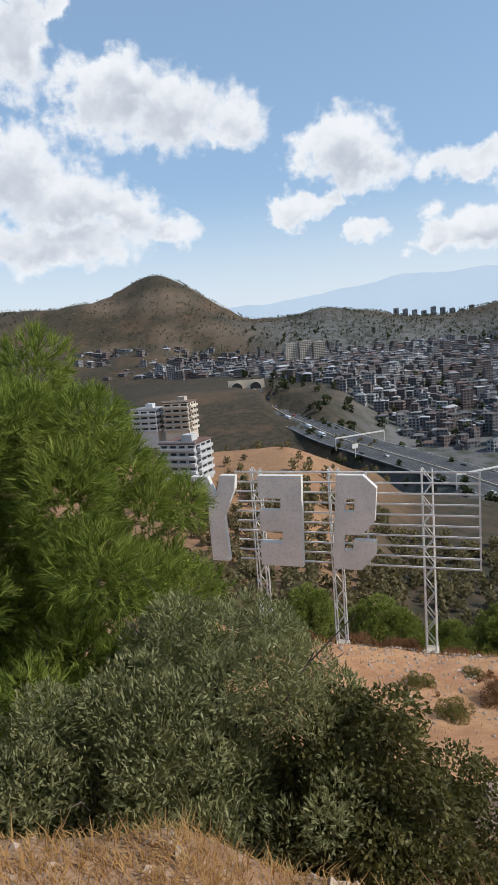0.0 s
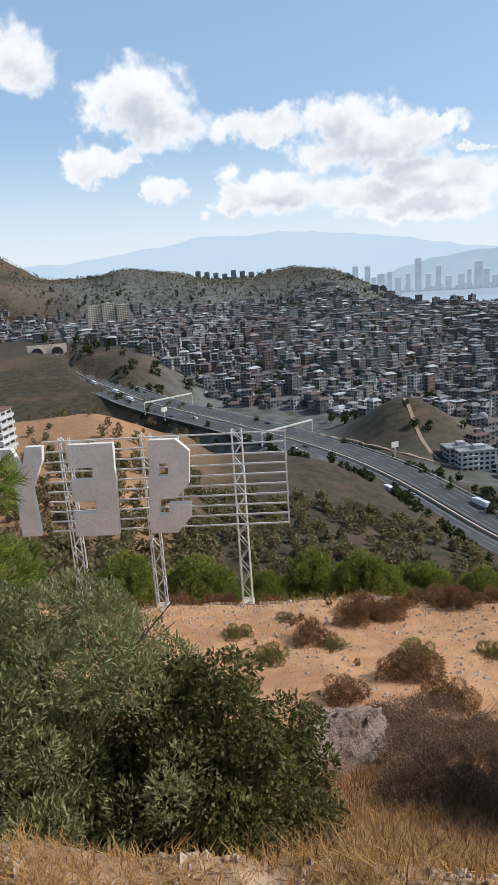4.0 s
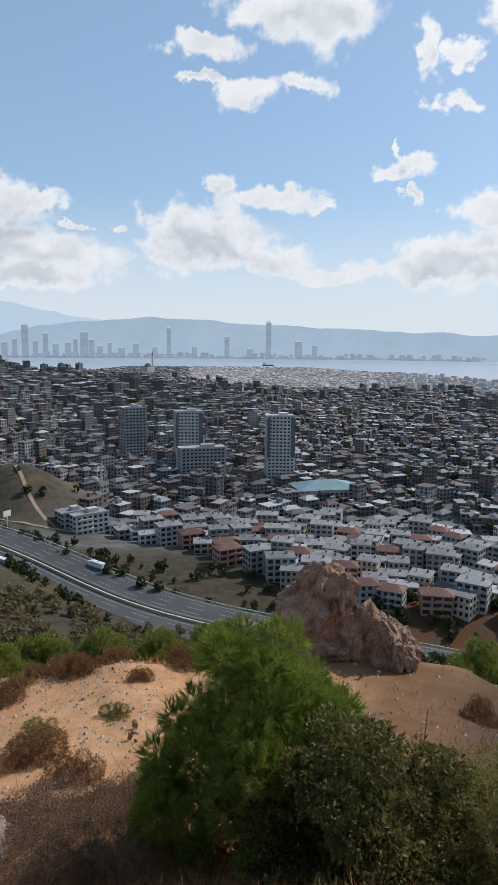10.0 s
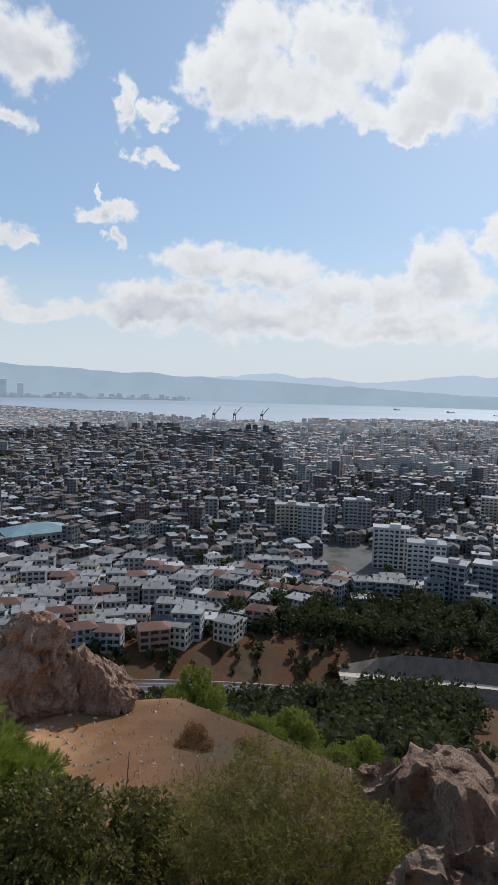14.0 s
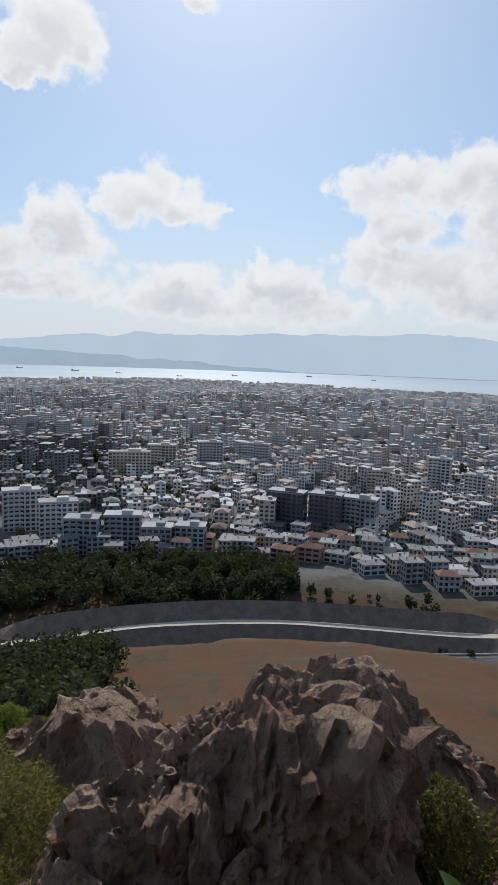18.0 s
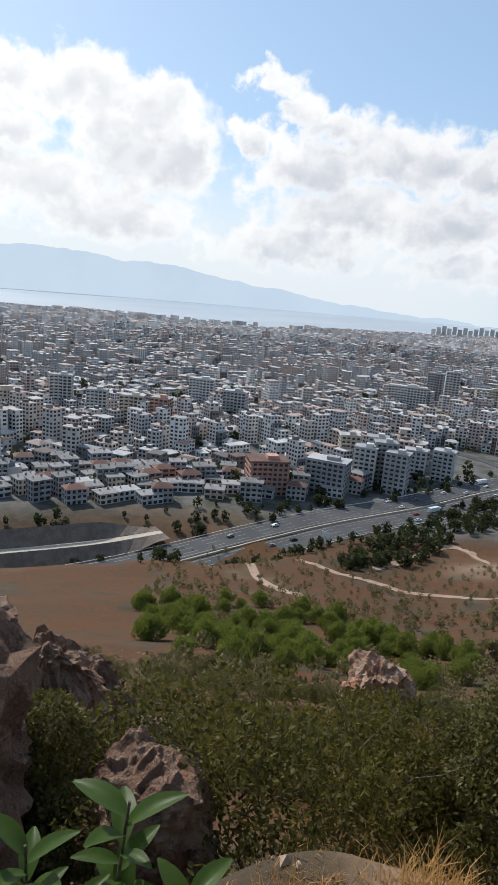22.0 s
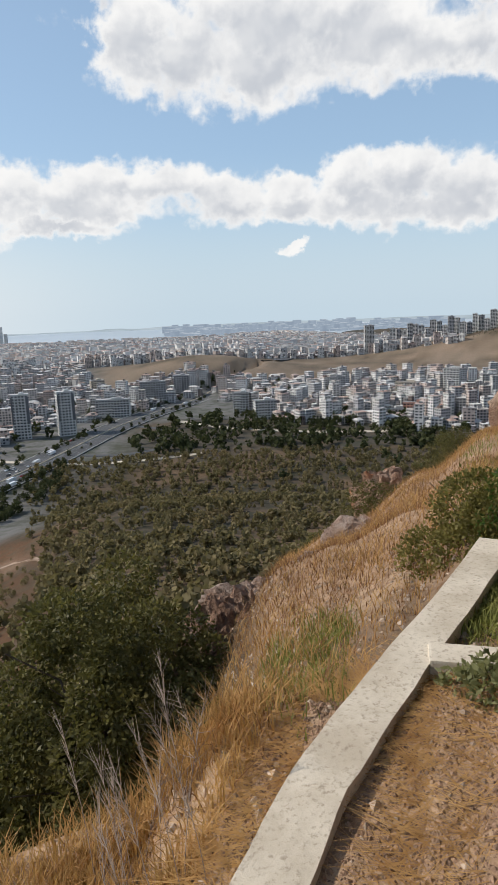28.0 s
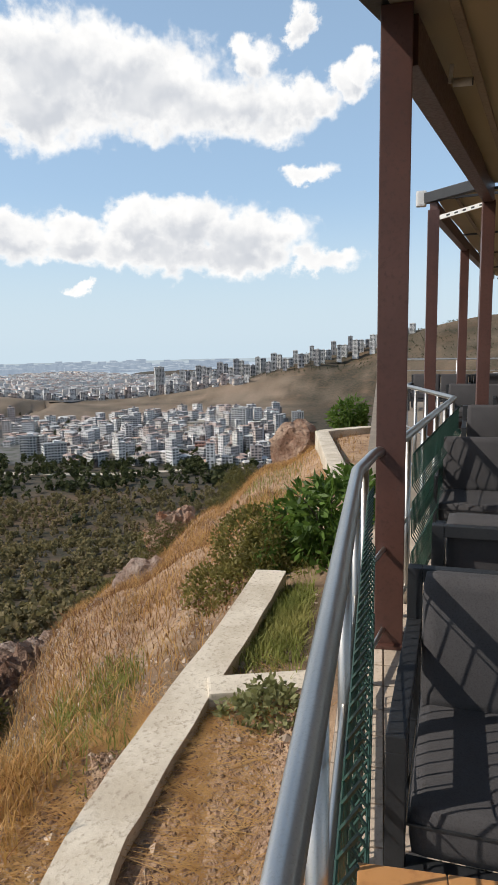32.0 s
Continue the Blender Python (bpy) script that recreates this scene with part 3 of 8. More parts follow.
def height_at(x, y, rough=True):
    """The land's height; x, y may be arrays."""
    x, y = np.asarray(x, float), np.asarray(y, float)
    r = np.hypot(x, y) + 1e-6
    az = np.degrees(np.arctan2(x, y))
    az = np.where(az < -90, az + 360, az)
    # the hill
    a = np.clip(az, -40, 215)
    i = np.clip(np.searchsorted(NEAR_AZ, a, side="right") - 1, 0, len(NEAR_AZ) - 2)
    f = step(0, 1, (a - NEAR_AZ[i]) / (NEAR_AZ[i + 1] - NEAR_AZ[i]))
    lr = np.log(np.clip(r, 1.0, 300))
    knots = np.log(NEAR_R)
    j = np.clip(np.searchsorted(knots, lr, side="right") - 1, 0, 6)
    g = (lr - knots[j]) / (knots[j + 1] - knots[j])
    g = np.maximum(g, 0.0)
    hill = (NEAR_Z[i, j] * (1 - g) + NEAR_Z[i, j + 1] * g) * (1 - f) + (NEAR_Z[i + 1, j] * (1 - g) + NEAR_Z[i + 1, j + 1] * g) * f
    hill = hill + (-1.9 - hill) * step(2.5, 1.0, r)
    back = step(222, 245, az) + step(-52, -75, az)
    hill = hill * (1 - back) + back * np.interp(r, [1, 40, 120, 300], [-1.8, -2.5, -25, -60])
    # the plain and the hills beyond
    town = step(-30, -5, az) * step(56, 34, az)
    far = PLAIN + town * (62 - 16 * step(24, 34, az)) * step(430 - 130 * step(16, 6, az), 1150 - 430 * step(16, 6, az), r) * step(2300, 1500, r)
    far = far + 168 * np.exp(-((az + 6) / 5.5) ** 2) * step(1250, 1900, r) * step(3200, 2050, r)
    far = far + 225 * step(2, -20, az) * step(1000, 1900, r) * step(4600, 2600, r)
    far = far + (114 - 1.1 * np.clip(az, 0, 40)) * step(-10, 4, az) * step(32, 23, az) * step(1250, 1750, r) * step(2600, 1950, r)
    far = far + 36 * np.exp(-((az - 30.5) / 5.0) ** 2 - ((r - 470) / 60) ** 2)
    far = far + 36 * np.exp(-((az - 183) / 6.5) ** 2 - ((r - 1300) / 230) ** 2)
    far = far + step(194, 203, az) * (26 + 3.0 * np.clip(az - 200, 0, 40)) * step(1330, 1750, r) * step(3600, 2200, r)
    far = far + step(203, 226, az) * 78 * step(1500, 2100, r) * step(3900, 2600, r)
    z = hill + (far - hill) * step(300, 430, r)
    # the motorway's bed
    mid = np.interp(az, ROAD_AZ, ROAD_R, -9e3, -9e3)
    away = np.abs(r - mid)
    lip = step(80, 88, az) * step(139, 132, az) * (r < mid)
    bed = step(62 - 30 * lip, 21, away) * step(-3, 0, az)
    z = z + (np.interp(az, ROAD_AZ, ROAD_Z) - 0.6 - z) * bed
    # the sea bed
    sea = step(0, 60, r - np.interp(az, SHORE_AZ, SHORE_R, 9e3, 9e3)) * step(4640, 4600, r)
    z = z + (-127 - z) * sea
    if rough:
        amp = 0.018 * np.clip(r, 4, 60) * step(2, 9, r) * (1 - bed) * step(700, 350, r)
        z = z + amp * fbm(x / (2 + 0.07 * np.clip(r, 0, 160)), y / (2 + 0.07 * np.clip(r, 0, 160)), 5)
        z = z + 42 * fbm(x / 240 + 5, y / 240, 6) * step(-100, -40, z) * step(700, 1300, r)
    return z


def ground_z(x, y):
    return float(height_at(x, y))


def build_ground():
    radii = np.concatenate([[0.0], np.exp(np.linspace(math.log(0.6), math.log(4980), 230))])
    turns = np.radians(np.concatenate([np.arange(-25, 222, 0.55), np.arange(222, 335, 3.0)]))
    rr, aa = np.meshgrid(radii, turns, indexing="ij")
    x, y = rr * np.sin(aa), rr * np.cos(aa)
    z = height_at(x, y)
    nr, na = rr.shape
    idx = np.arange(nr * na).reshape(nr, na)
    nxt = np.roll(idx, -1, axis=1)
    faces = np.stack([idx[:-1], idx[1:], nxt[1:], nxt[:-1]], -1).reshape(-1, 4)
    me = np_mesh("ground", np.stack([x, y, z], -1).reshape(-1, 3), faces, [GROUND], smooth=True)
    az = np.degrees(aa)
    n1, n2 = fbm(x / 9, y / 9, 4), fbm(x / 60 + 3, y / 60, 4)
    covers = {
        "pale": (0.42 * step(191, 194, az) * step(211, 206, az) * step(1060, 1120, rr) * step(1750, 1600, rr) + 0.36 * step(171, 174, az) * step(194, 192, az) * step(1020, 1100, rr) * step(1700, 1500, rr)) * np.clip(0.75 + 1.1 * fbm(x / 45, y / 45, 6), 0, 1) + 0.5 * np.exp(-((az - 163) / 3.5) ** 2 - ((rr - 288) / 22) ** 2) * np.clip(0.6 + 1.6 * fbm(x / 14, y / 14, 5), 0, 1) + 0.2 * step(-0.3, 0.4, fbm(x / 38, y / 38, 6)) * step(196, 204, az) * step(1300, 1450, rr) + 0.2 * step(0.0, 0.4, fbm(x / 70, y / 70, 5)) * step(24, 12, az) * step(1200, 1400, rr),
        "tan": step(-25, -14, az) * step(74, 64, az) * step(9 - 5.5 * step(14, 24, az) * step(56, 48, az), 13 - 7 * step(14, 24, az) * step(56, 48, az), rr) * step(48, 40, rr) + step(-40, -10, az) * step(14, 4, az) * step(90, 200, rr) * step(430, 360, rr) * 0.6
        + 0.14 * step(0.1, 0.35, n2) * step(60, 100, rr) * step(900, 600, rr) + 0.1 * step(0.0, 0.35, n2) * step(900, 1500, rr),
        "red": step(56, 64, az) * step(176, 160, az) * step(1.6, 4, rr) * step(335, 305, rr) * step(-0.35, 0.0, n1 + 0.12) * (1 - 0.25 * step(86, 78, az) * step(40, 34, rr)) + 0.9 * np.exp(-((az - 161) / 6) ** 2 - ((rr - 315) / 38) ** 2),
        "straw": step(186, 191, az) * step(70, 40, rr) * step(-0.4, 0.1, n1 + 0.15) + step(60, 40, np.abs(az)) * step(4.2, 3.2, rr) + step(150, 165, az) * step(4, 3, rr),
        "town": step(330, 360, rr) * step(1700, 1500, rr) * step(12, 20, az + rr * 0.01) * step(204, 198, az - 0.006 * rr) * (1 - step(164, 174, az) * step(600, 480, rr)) * (1 - step(172, 176, az) * step(195, 192, az) * step(1020, 1080, rr)) * (1 - step(190, 193, az) * step(1060, 1120, rr)) * (1 - 0.85 * step(174, 179, az) * step(760, 720, rr)) * (1 - np.exp(-((az - 30.5) / 6) ** 4 - ((rr - 470) / 80) ** 4)) + step(1500, 1700, rr) * step(28, 34, az) * step(200, 190, az),
    }
    for key, value in covers.items():
        layer = me.attributes.new(key, "FLOAT", "POINT")
        layer.data.foreach_set("value", np.clip(value, 0, 1).astype(np.float32).ravel())
    return tagged(new("ground", me), "stony hillside of tan and reddish dry earth falling to a wide plain", "ground", kind="structure")


build_ground()


def build_sea():
    bm = bmesh.new()
    inner = [bm.verts.new(polar(a, 1800, -121.6)) for a in range(14, 212, 3)]
    outer = [bm.verts.new(polar(a, 4880, -121.6)) for a in range(14, 212, 3)]
    for k in range(len(inner) - 1):
        bm.faces.new((inner[k], outer[k], outer[k + 1], inner[k + 1]))
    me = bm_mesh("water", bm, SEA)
    return tagged(new("water", me), "pale calm bay glittering under the sun", "water", kind="structure")


build_sea()


def mountain(name, label, az0, az1, radius, profile, material, seed, jag):
    """A far range: a ridge with real depth, whose crest follows a few heights in degrees."""
    count = int((az1 - az0) * 6)
    azs = np.linspace(az0, az1, count)
    crest = np.interp(azs, [p[0] for p in profile], [p[1] for p in profile])
    crest = crest + jag * (fbm(azs * 0.45 + seed, azs * 0 + seed, 5))
    rows = []
    for back, share in ((-160, 0.0), (-90, 0.45), (-40, 0.8), (0, 1.0), (60, 0.5)):
        r = radius + back
        top = radius * np.tan(np.radians(crest))
        z = -124 + (top + 124) * share + (6 * fbm(azs * 1.7 + back, azs * 0 + seed, 3) if 0 < share < 1 else 0)
        rows.append(np.stack([r * np.sin(np.radians(azs)), r * np.cos(np.radians(azs)), z], -1))
    v = np.concatenate(rows)
    idx = np.arange(len(v)).reshape(len(rows), count)
    faces = np.stack([idx[:-1, :-1], idx[:-1, 1:], idx[1:, 1:], idx[1:, :-1]], -1).reshape(-1, 4)
    return tagged(new(name, np_mesh(name, v, faces, [material], smooth=True)), label, "mountains", kind="structure")


# The haze over the ranges is painted into their glowing blue.
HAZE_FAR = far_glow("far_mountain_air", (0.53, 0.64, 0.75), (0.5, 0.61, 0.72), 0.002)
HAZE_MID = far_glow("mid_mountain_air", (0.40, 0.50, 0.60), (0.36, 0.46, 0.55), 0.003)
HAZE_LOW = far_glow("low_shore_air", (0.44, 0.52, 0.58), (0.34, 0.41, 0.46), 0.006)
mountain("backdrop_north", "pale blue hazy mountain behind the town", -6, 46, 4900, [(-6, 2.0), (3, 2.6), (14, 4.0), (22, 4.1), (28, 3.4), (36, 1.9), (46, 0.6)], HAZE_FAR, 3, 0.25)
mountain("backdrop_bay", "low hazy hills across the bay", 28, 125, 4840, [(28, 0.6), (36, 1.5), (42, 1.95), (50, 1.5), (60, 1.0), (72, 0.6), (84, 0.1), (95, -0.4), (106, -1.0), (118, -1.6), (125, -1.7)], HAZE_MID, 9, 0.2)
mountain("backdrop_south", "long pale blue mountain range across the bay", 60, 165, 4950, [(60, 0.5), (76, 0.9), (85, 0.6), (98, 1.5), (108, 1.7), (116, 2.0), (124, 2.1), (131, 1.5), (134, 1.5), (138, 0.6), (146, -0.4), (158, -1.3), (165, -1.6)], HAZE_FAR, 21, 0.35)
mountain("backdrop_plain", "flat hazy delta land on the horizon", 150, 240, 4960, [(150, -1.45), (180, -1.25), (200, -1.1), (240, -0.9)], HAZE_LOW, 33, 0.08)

# ---- motorway ----


def road_point(az, off=0.0, lift=0.0):
    r = float(np.interp(az, ROAD_AZ, ROAD_R)) + off
    return polar(az, r, float(np.interp(az, ROAD_AZ, ROAD_Z)) + lift)


def smooth_road():
    """The motorway's middle line at even steps."""
    azs = np.linspace(0.6, 193.5, 900)
    r, z = np.interp(azs, ROAD_AZ, ROAD_R), np.interp(azs, ROAD_AZ, ROAD_Z)
    pts = np.stack([r * np.sin(np.radians(azs)), r * np.cos(np.radians(azs)), z], -1)
    along = np.concatenate([[0], np.cumsum(np.linalg.norm(np.diff(pts, axis=0), axis=1))])
    s = np.arange(0, along[-1], 8.0)
    line = np.stack([np.interp(s, along, pts[:, k]) for k in range(3)], -1)
    for _ in range(30):
        line[1:-1] = (line[:-2] + 2 * line[1:-1] + line[2:]) / 4
    return line


ROAD = smooth_road()
_way = np.gradient(ROAD, axis=0)
_way[:, 2] = 0
_way /= np.linalg.norm(_way, axis=1)[:, None]
ROAD_SIDE = np.stack([_way[:, 1], -_way[:, 0], 0 * _way[:, 0]], -1)


def strip(name, line, side, off0, off1, lift, material, skip=None, drop=0.0):
    a, b = line + side * off0 + [0, 0, lift], line + side * off1 + [0, 0, lift]
    n = len(line)
    i = np.arange(n - 1)
    if skip:
        i = i[i % skip == 0]
    if drop:
        c, d = a - [0, 0, drop], b - [0, 0, drop]
        v = np.concatenate([a, b, c, d])
        f = np.concatenate([np.stack([i, i + 1, n + i + 1, n + i], -1), np.stack([n + i, n + i + 1, 3 * n + i + 1, 3 * n + i], -1), np.stack([2 * n + i, 2 * n + i + 1, i + 1, i], -1)])
    else:
        v = np.concatenate([a, b])
        f = np.stack([i, i + 1, n + i + 1, n + i], -1)
    return np_mesh(name, v, f, [material])


def build_motorway():
    road = thing("road", label="dual carriageway motorway of dark asphalt curving round the hill", category="road", kind="structure")
    for name, o0, o1 in (("carriageway", -19, -2.2), ("carriageway", 2.2, 19)):
        part(name, strip(name, ROAD, ROAD_SIDE, o0, o1, 0.25, ASPHALT, drop=1.6), None, road)
        part("edge_line", strip("edge_line", ROAD, ROAD_SIDE, o0 + 1.2, o0 + 1.6, 0.3, ROAD_PAINT), None, road)
        part("edge_line", strip("edge_line", ROAD, ROAD_SIDE, o1 - 1.6, o1 - 1.2, 0.3, ROAD_PAINT), None, road)
        for k in (1, 2, 3):
            o = o0 + (o1 - o0) * k / 4
            part("lane_line", strip("lane_line", ROAD, ROAD_SIDE, o - 0.16, o + 0.16, 0.3, ROAD_PAINT, skip=2), None, road)
    part("median_barrier", strip("median_barrier", ROAD, ROAD_SIDE, -0.4, 0.4, 0.8, CONCRETE, drop=1.6), None, road, "grey concrete median barrier")
    part("guard_rail", strip("guard_rail", ROAD, ROAD_SIDE, 20.0, 20.2, 0.8, WHITE_STEEL, drop=0.4), None, road)
    part("guard_rail", strip("guard_rail", ROAD, ROAD_SIDE, -20.2, -20.0, 0.8, WHITE_STEEL, drop=0.4), None, road)


build_motorway()

# ---- the town ----
RNG = np.random.RandomState(11)


def boxes_mesh(name, cx, cy, z0, wide, deep, tall, turn, mats, windows=False, storey=3.0, hip=None, low=6.0):
    """Many house blocks with flat or hipped roofs and, when asked, windows on the sides towards the hill, in one mesh."""
    n = len(cx)
    c, s = np.cos(turn), np.sin(turn)
    ux, uy = np.stack([c, s], -1), np.stack([-s, c], -1)
    base = np.stack([cx, cy], -1)
    hip = np.zeros(n) if hip is None else hip
    sides = ((-1, -1), (1, -1), (1, 1), (-1, 1))

    def ring(grow_u, grow_v, z):
        return [np.concatenate([base + ux * (wide / 2 * a * grow_u)[:, None] + uy * (deep / 2 * b * grow_v)[:, None], z[:, None]], 1) for a, b in sides]

    one = np.ones(n)
    v = ring(one, one, z0 - low) + ring(one, one, z0 + tall) + ring(one * 1.06, one * 1.06, z0 + tall) + ring(1.06 - 0.56 * hip, 1.06 - 0.98 * hip, z0 + tall + 0.35 + 1.6 * hip)
    v = np.stack(v, 1).reshape(-1, 3)
    o = (np.arange(n) * 16)[:, None]
    f, m = [], []
    for k in range(4):
        f.append(o + np.array([k, (k + 1) % 4, 4 + (k + 1) % 4, 4 + k])), m.append(np.zeros(n))
        f.append(o + np.array([8 + k, 8 + (k + 1) % 4, 12 + (k + 1) % 4, 12 + k])), m.append(np.ones(n))
    f.append(o + np.array([12, 13, 14, 15])), m.append(np.ones(n))
    f.append(o + np.array([11, 10, 9, 8])), m.append(np.ones(n))
    f, m = np.concatenate(f), np.concatenate(m)
    if windows:
        toward = -base / np.linalg.norm(base, axis=1)[:, None]
        quads = []
        for along, across, half, run in ((ux, uy, deep / 2, wide), (uy, ux, wide / 2, deep)):
            facing = np.sign((across * toward).sum(1))
            cols, rows = np.maximum(2, (run / 3.0).astype(int)), np.maximum(1, (tall / storey).astype(int))
            out = base + across * (facing * (half + 0.06))[:, None]
            for q in range(cols.max()):
                for p in range(rows.max()):
                    on = (q < cols) & (p < rows) & ((np.arange(n) * 7 + q * 3 + p * 5) % 11 > 0)
                    u = ((q + 0.5) / cols - 0.5) * run
                    z, w2, h2 = z0 + (p + 0.55) * tall / rows, 0.3 * run / cols, 0.27 * tall / rows
                    a, b = out + along * (u - w2)[:, None], out + along * (u + w2)[:, None]
                    quads.append(np.stack([np.concatenate([e, (z + g * h2)[:, None]], 1) for e, g in ((a, -1), (b, -1), (b, 1), (a, 1))], 1)[on])
        panes = np.concatenate(quads).reshape(-1, 3)
        f = np.concatenate([f, np.arange(len(panes)).reshape(-1, 4) + len(v)])
        m = np.concatenate([m, np.full(len(panes) // 4, 2)])
        v = np.concatenate([v, panes])
    return np_mesh(name, v, f, mats, m)


def free_for_house(x, y, r, az):
    """Where the town has houses."""
    ok = (az > -14) & (az < 208)
    road = np.abs(r - np.interp(az, ROAD_AZ, ROAD_R, -9e3, -9e3))
    past = r > np.interp(az, ROAD_AZ, ROAD_R)
    inner = np.interp(az, [-14, 2, 8, 16, 26, 34, 44, 52, 62, 72, 80, 90, 105, 118, 130, 142, 150, 160, 168, 175, 184, 190, 196, 203, 208], [1150, 900, 700, 600, 560, 420, 345, 285, 272, 280, 330, 365, 378, 362, 345, 372, 400, 540, 720, 800, 900, 690, 680, 640, 640])
    ok &= (r > inner) & (road > 34) & (past | (az > 184) | (az < 2))
    ok &= r < np.minimum(np.interp(az, SHORE_AZ, SHORE_R, 1500, 4600) - 40, np.interp(az, [-14, 20, 30, 40, 184, 190, 208], [1350, 1400, 1700, 3000, 3000, 3300, 1300]))
    ok &= ~((np.abs(az - 30.5) < 6) & (np.abs(r - 470) < 70))
    ok &= ~((az > 82) & (az < 90) & (r > 405) & (r < 500))
    ok &= ~((az > 173) & (az < 193.5) & (r > 1080) & (r < 1560))
    ok &= ~((az > 192.5) & (az < 210) & (r > 1110) & (r < 1600))
    ok &= ~((az > 156) & (az < 163) & (r > 480) & (r < 590))
    return ok


def scatter(step_m, r0, r1, seed, skew):
    """Jittered street grid, turned by districts."""
    rng = np.random.RandomState(seed)
    g = np.arange(-r1, r1, step_m)
    gx, gy = np.meshgrid(g, g)
    gx, gy = gx.ravel(), gy.ravel()
    r, az = np.hypot(gx, gy), np.degrees(np.arctan2(gx, gy))
    az = np.where(az < -90, az + 360, az)
    district = np.floor(az / 17) + 3 * np.floor(np.log(r + 1) * 4)
    turn = np.radians((district * 37.0) % 60 - 30 + skew)
    x = gx + rng.uniform(-0.3, 0.3, len(gx)) * step_m
    y = gy + rng.uniform(-0.3, 0.3, len(gx)) * step_m
    keep = (r > r0) & (r < r1) & free_for_house(x, y, np.hypot(x, y), az) & (rng.rand(len(x)) < 0.93)
    return x[keep], y[keep], turn[keep] + rng.normal(0, 0.12, keep.sum()), rng.rand(keep.sum()), az[keep], r[keep]


NEAR_TOWN = 440.0


def tall_share(az):
    return np.interp(az, [0, 30, 60, 80, 95, 110, 125, 150, 170, 190, 208], [0.02, 0.04, 0.05, 0.2, 0.3, 0.3, 0.2, 0.22, 0.4, 0.4, 0.35])


def build_town():
    for name, label, pace, r0, r1, seed in (
            ("middle_town", "dense grey and brown low houses with flat and tiled roofs", 15.0, NEAR_TOWN, 900, 5),
            ("outer_town", "crowded pale houses and apartment blocks of the outer town", 18.5, 900, 1650, 6),
            ("far_town", "far hazy town of small pale blocks by the bay", 20.0, 1650, 3900, 8)):
        x, y, turn, u, az, r = scatter(pace, r0, r1, seed, 0)
        n = len(x)
        # mid-rise flats stand in clusters
        high = RNG.rand(n) < np.clip(tall_share(az) * (1 + 5 * fbm(x / 130, y / 130, 3)), 0, 0.9) * (0.6 if pace < 16 else 1.0)
        wall, roof = SHADED_TOWN_WALL, SHADED_TOWN_ROOF
        wide, deep = pace * (0.48 + 0.4 * RNG.rand(n)), pace * (0.42 + 0.36 * RNG.rand(n))
        storeys = np.where(high, 5 + np.floor(5 * RNG.rand(n)), 1 + np.floor(3.2 * u + 0.4))
        tall = storeys * 2.9 + 0.6 * RNG.rand(n)
        if pace > 19:
            tall = np.minimum(tall, np.where(az < 62, 8.0, np.where(r > 2300, 15.0, 21.0)))
        z = height_at(x, y, False)
        hip = np.where(high, 0.0, (RNG.rand(n) < 0.34).astype(float))
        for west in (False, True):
            # east takes the tones with painted shade, west those with painted haze
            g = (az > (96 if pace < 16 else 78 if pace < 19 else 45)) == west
            paints = [HAZY_PALE_WALL, HAZY_PALE_ROOF, WINDOW] if west else [wall, roof, WINDOW]
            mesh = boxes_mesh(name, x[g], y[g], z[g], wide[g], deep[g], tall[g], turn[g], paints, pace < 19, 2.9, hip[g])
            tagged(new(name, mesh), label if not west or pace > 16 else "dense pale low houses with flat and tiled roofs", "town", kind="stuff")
        if pace > 19:
            continue
        # lean-tos, stair heads and tanks give each block its broken outline
        pick = RNG.rand(n) < 0.5
        off = (np.stack([np.cos(turn), np.sin(turn)], -1) * (wide * 0.62)[:, None] * np.sign(RNG.rand(n) - 0.5)[:, None])[pick]
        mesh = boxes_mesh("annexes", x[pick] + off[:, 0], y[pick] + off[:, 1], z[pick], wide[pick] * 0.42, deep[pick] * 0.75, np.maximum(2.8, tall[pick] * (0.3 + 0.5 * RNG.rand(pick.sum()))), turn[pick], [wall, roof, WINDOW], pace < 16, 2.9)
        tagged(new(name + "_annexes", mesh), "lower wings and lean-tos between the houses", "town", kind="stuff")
        pick = (hip < 0.5) & (RNG.rand(n) < 0.7)
        k = pick.sum()
        shift = np.stack([(RNG.rand(k) - 0.5) * wide[pick] * 0.5, (RNG.rand(k) - 0.5) * deep[pick] * 0.5], -1)
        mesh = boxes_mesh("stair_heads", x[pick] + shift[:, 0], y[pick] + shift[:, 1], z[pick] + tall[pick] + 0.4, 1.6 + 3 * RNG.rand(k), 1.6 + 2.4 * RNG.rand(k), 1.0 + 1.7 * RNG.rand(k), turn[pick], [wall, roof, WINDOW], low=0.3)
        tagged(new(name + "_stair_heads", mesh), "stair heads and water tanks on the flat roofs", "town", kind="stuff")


build_town()

# ---- buildings that stand out ----
TOWERS = "tower blocks"
WHITE_WALL = surface("white_plaster", ((0.5, 0.49, 0.47), (0.58, 0.57, 0.55), (0.4, 0.39, 0.37)), 0.08, 0.85, 0.0, 30, vary=0.12)
GREY_WALL = surface("grey_plaster", ((0.34, 0.33, 0.33), (0.42, 0.41, 0.4), (0.28, 0.27, 0.27)), 0.08, 0.85, 0.0, 30, vary=0.2)
CREAM_WALL = surface("cream_plaster", ((0.5, 0.43, 0.34), (0.58, 0.5, 0.4), (0.42, 0.36, 0.28)), 0.08, 0.85, 0.0, 30, vary=0.2)
PINK_WALL = surface("salmon_plaster", ((0.45, 0.24, 0.18), (0.52, 0.29, 0.22), (0.38, 0.2, 0.15)), 0.08, 0.85, 0.0, 30, vary=0.12)
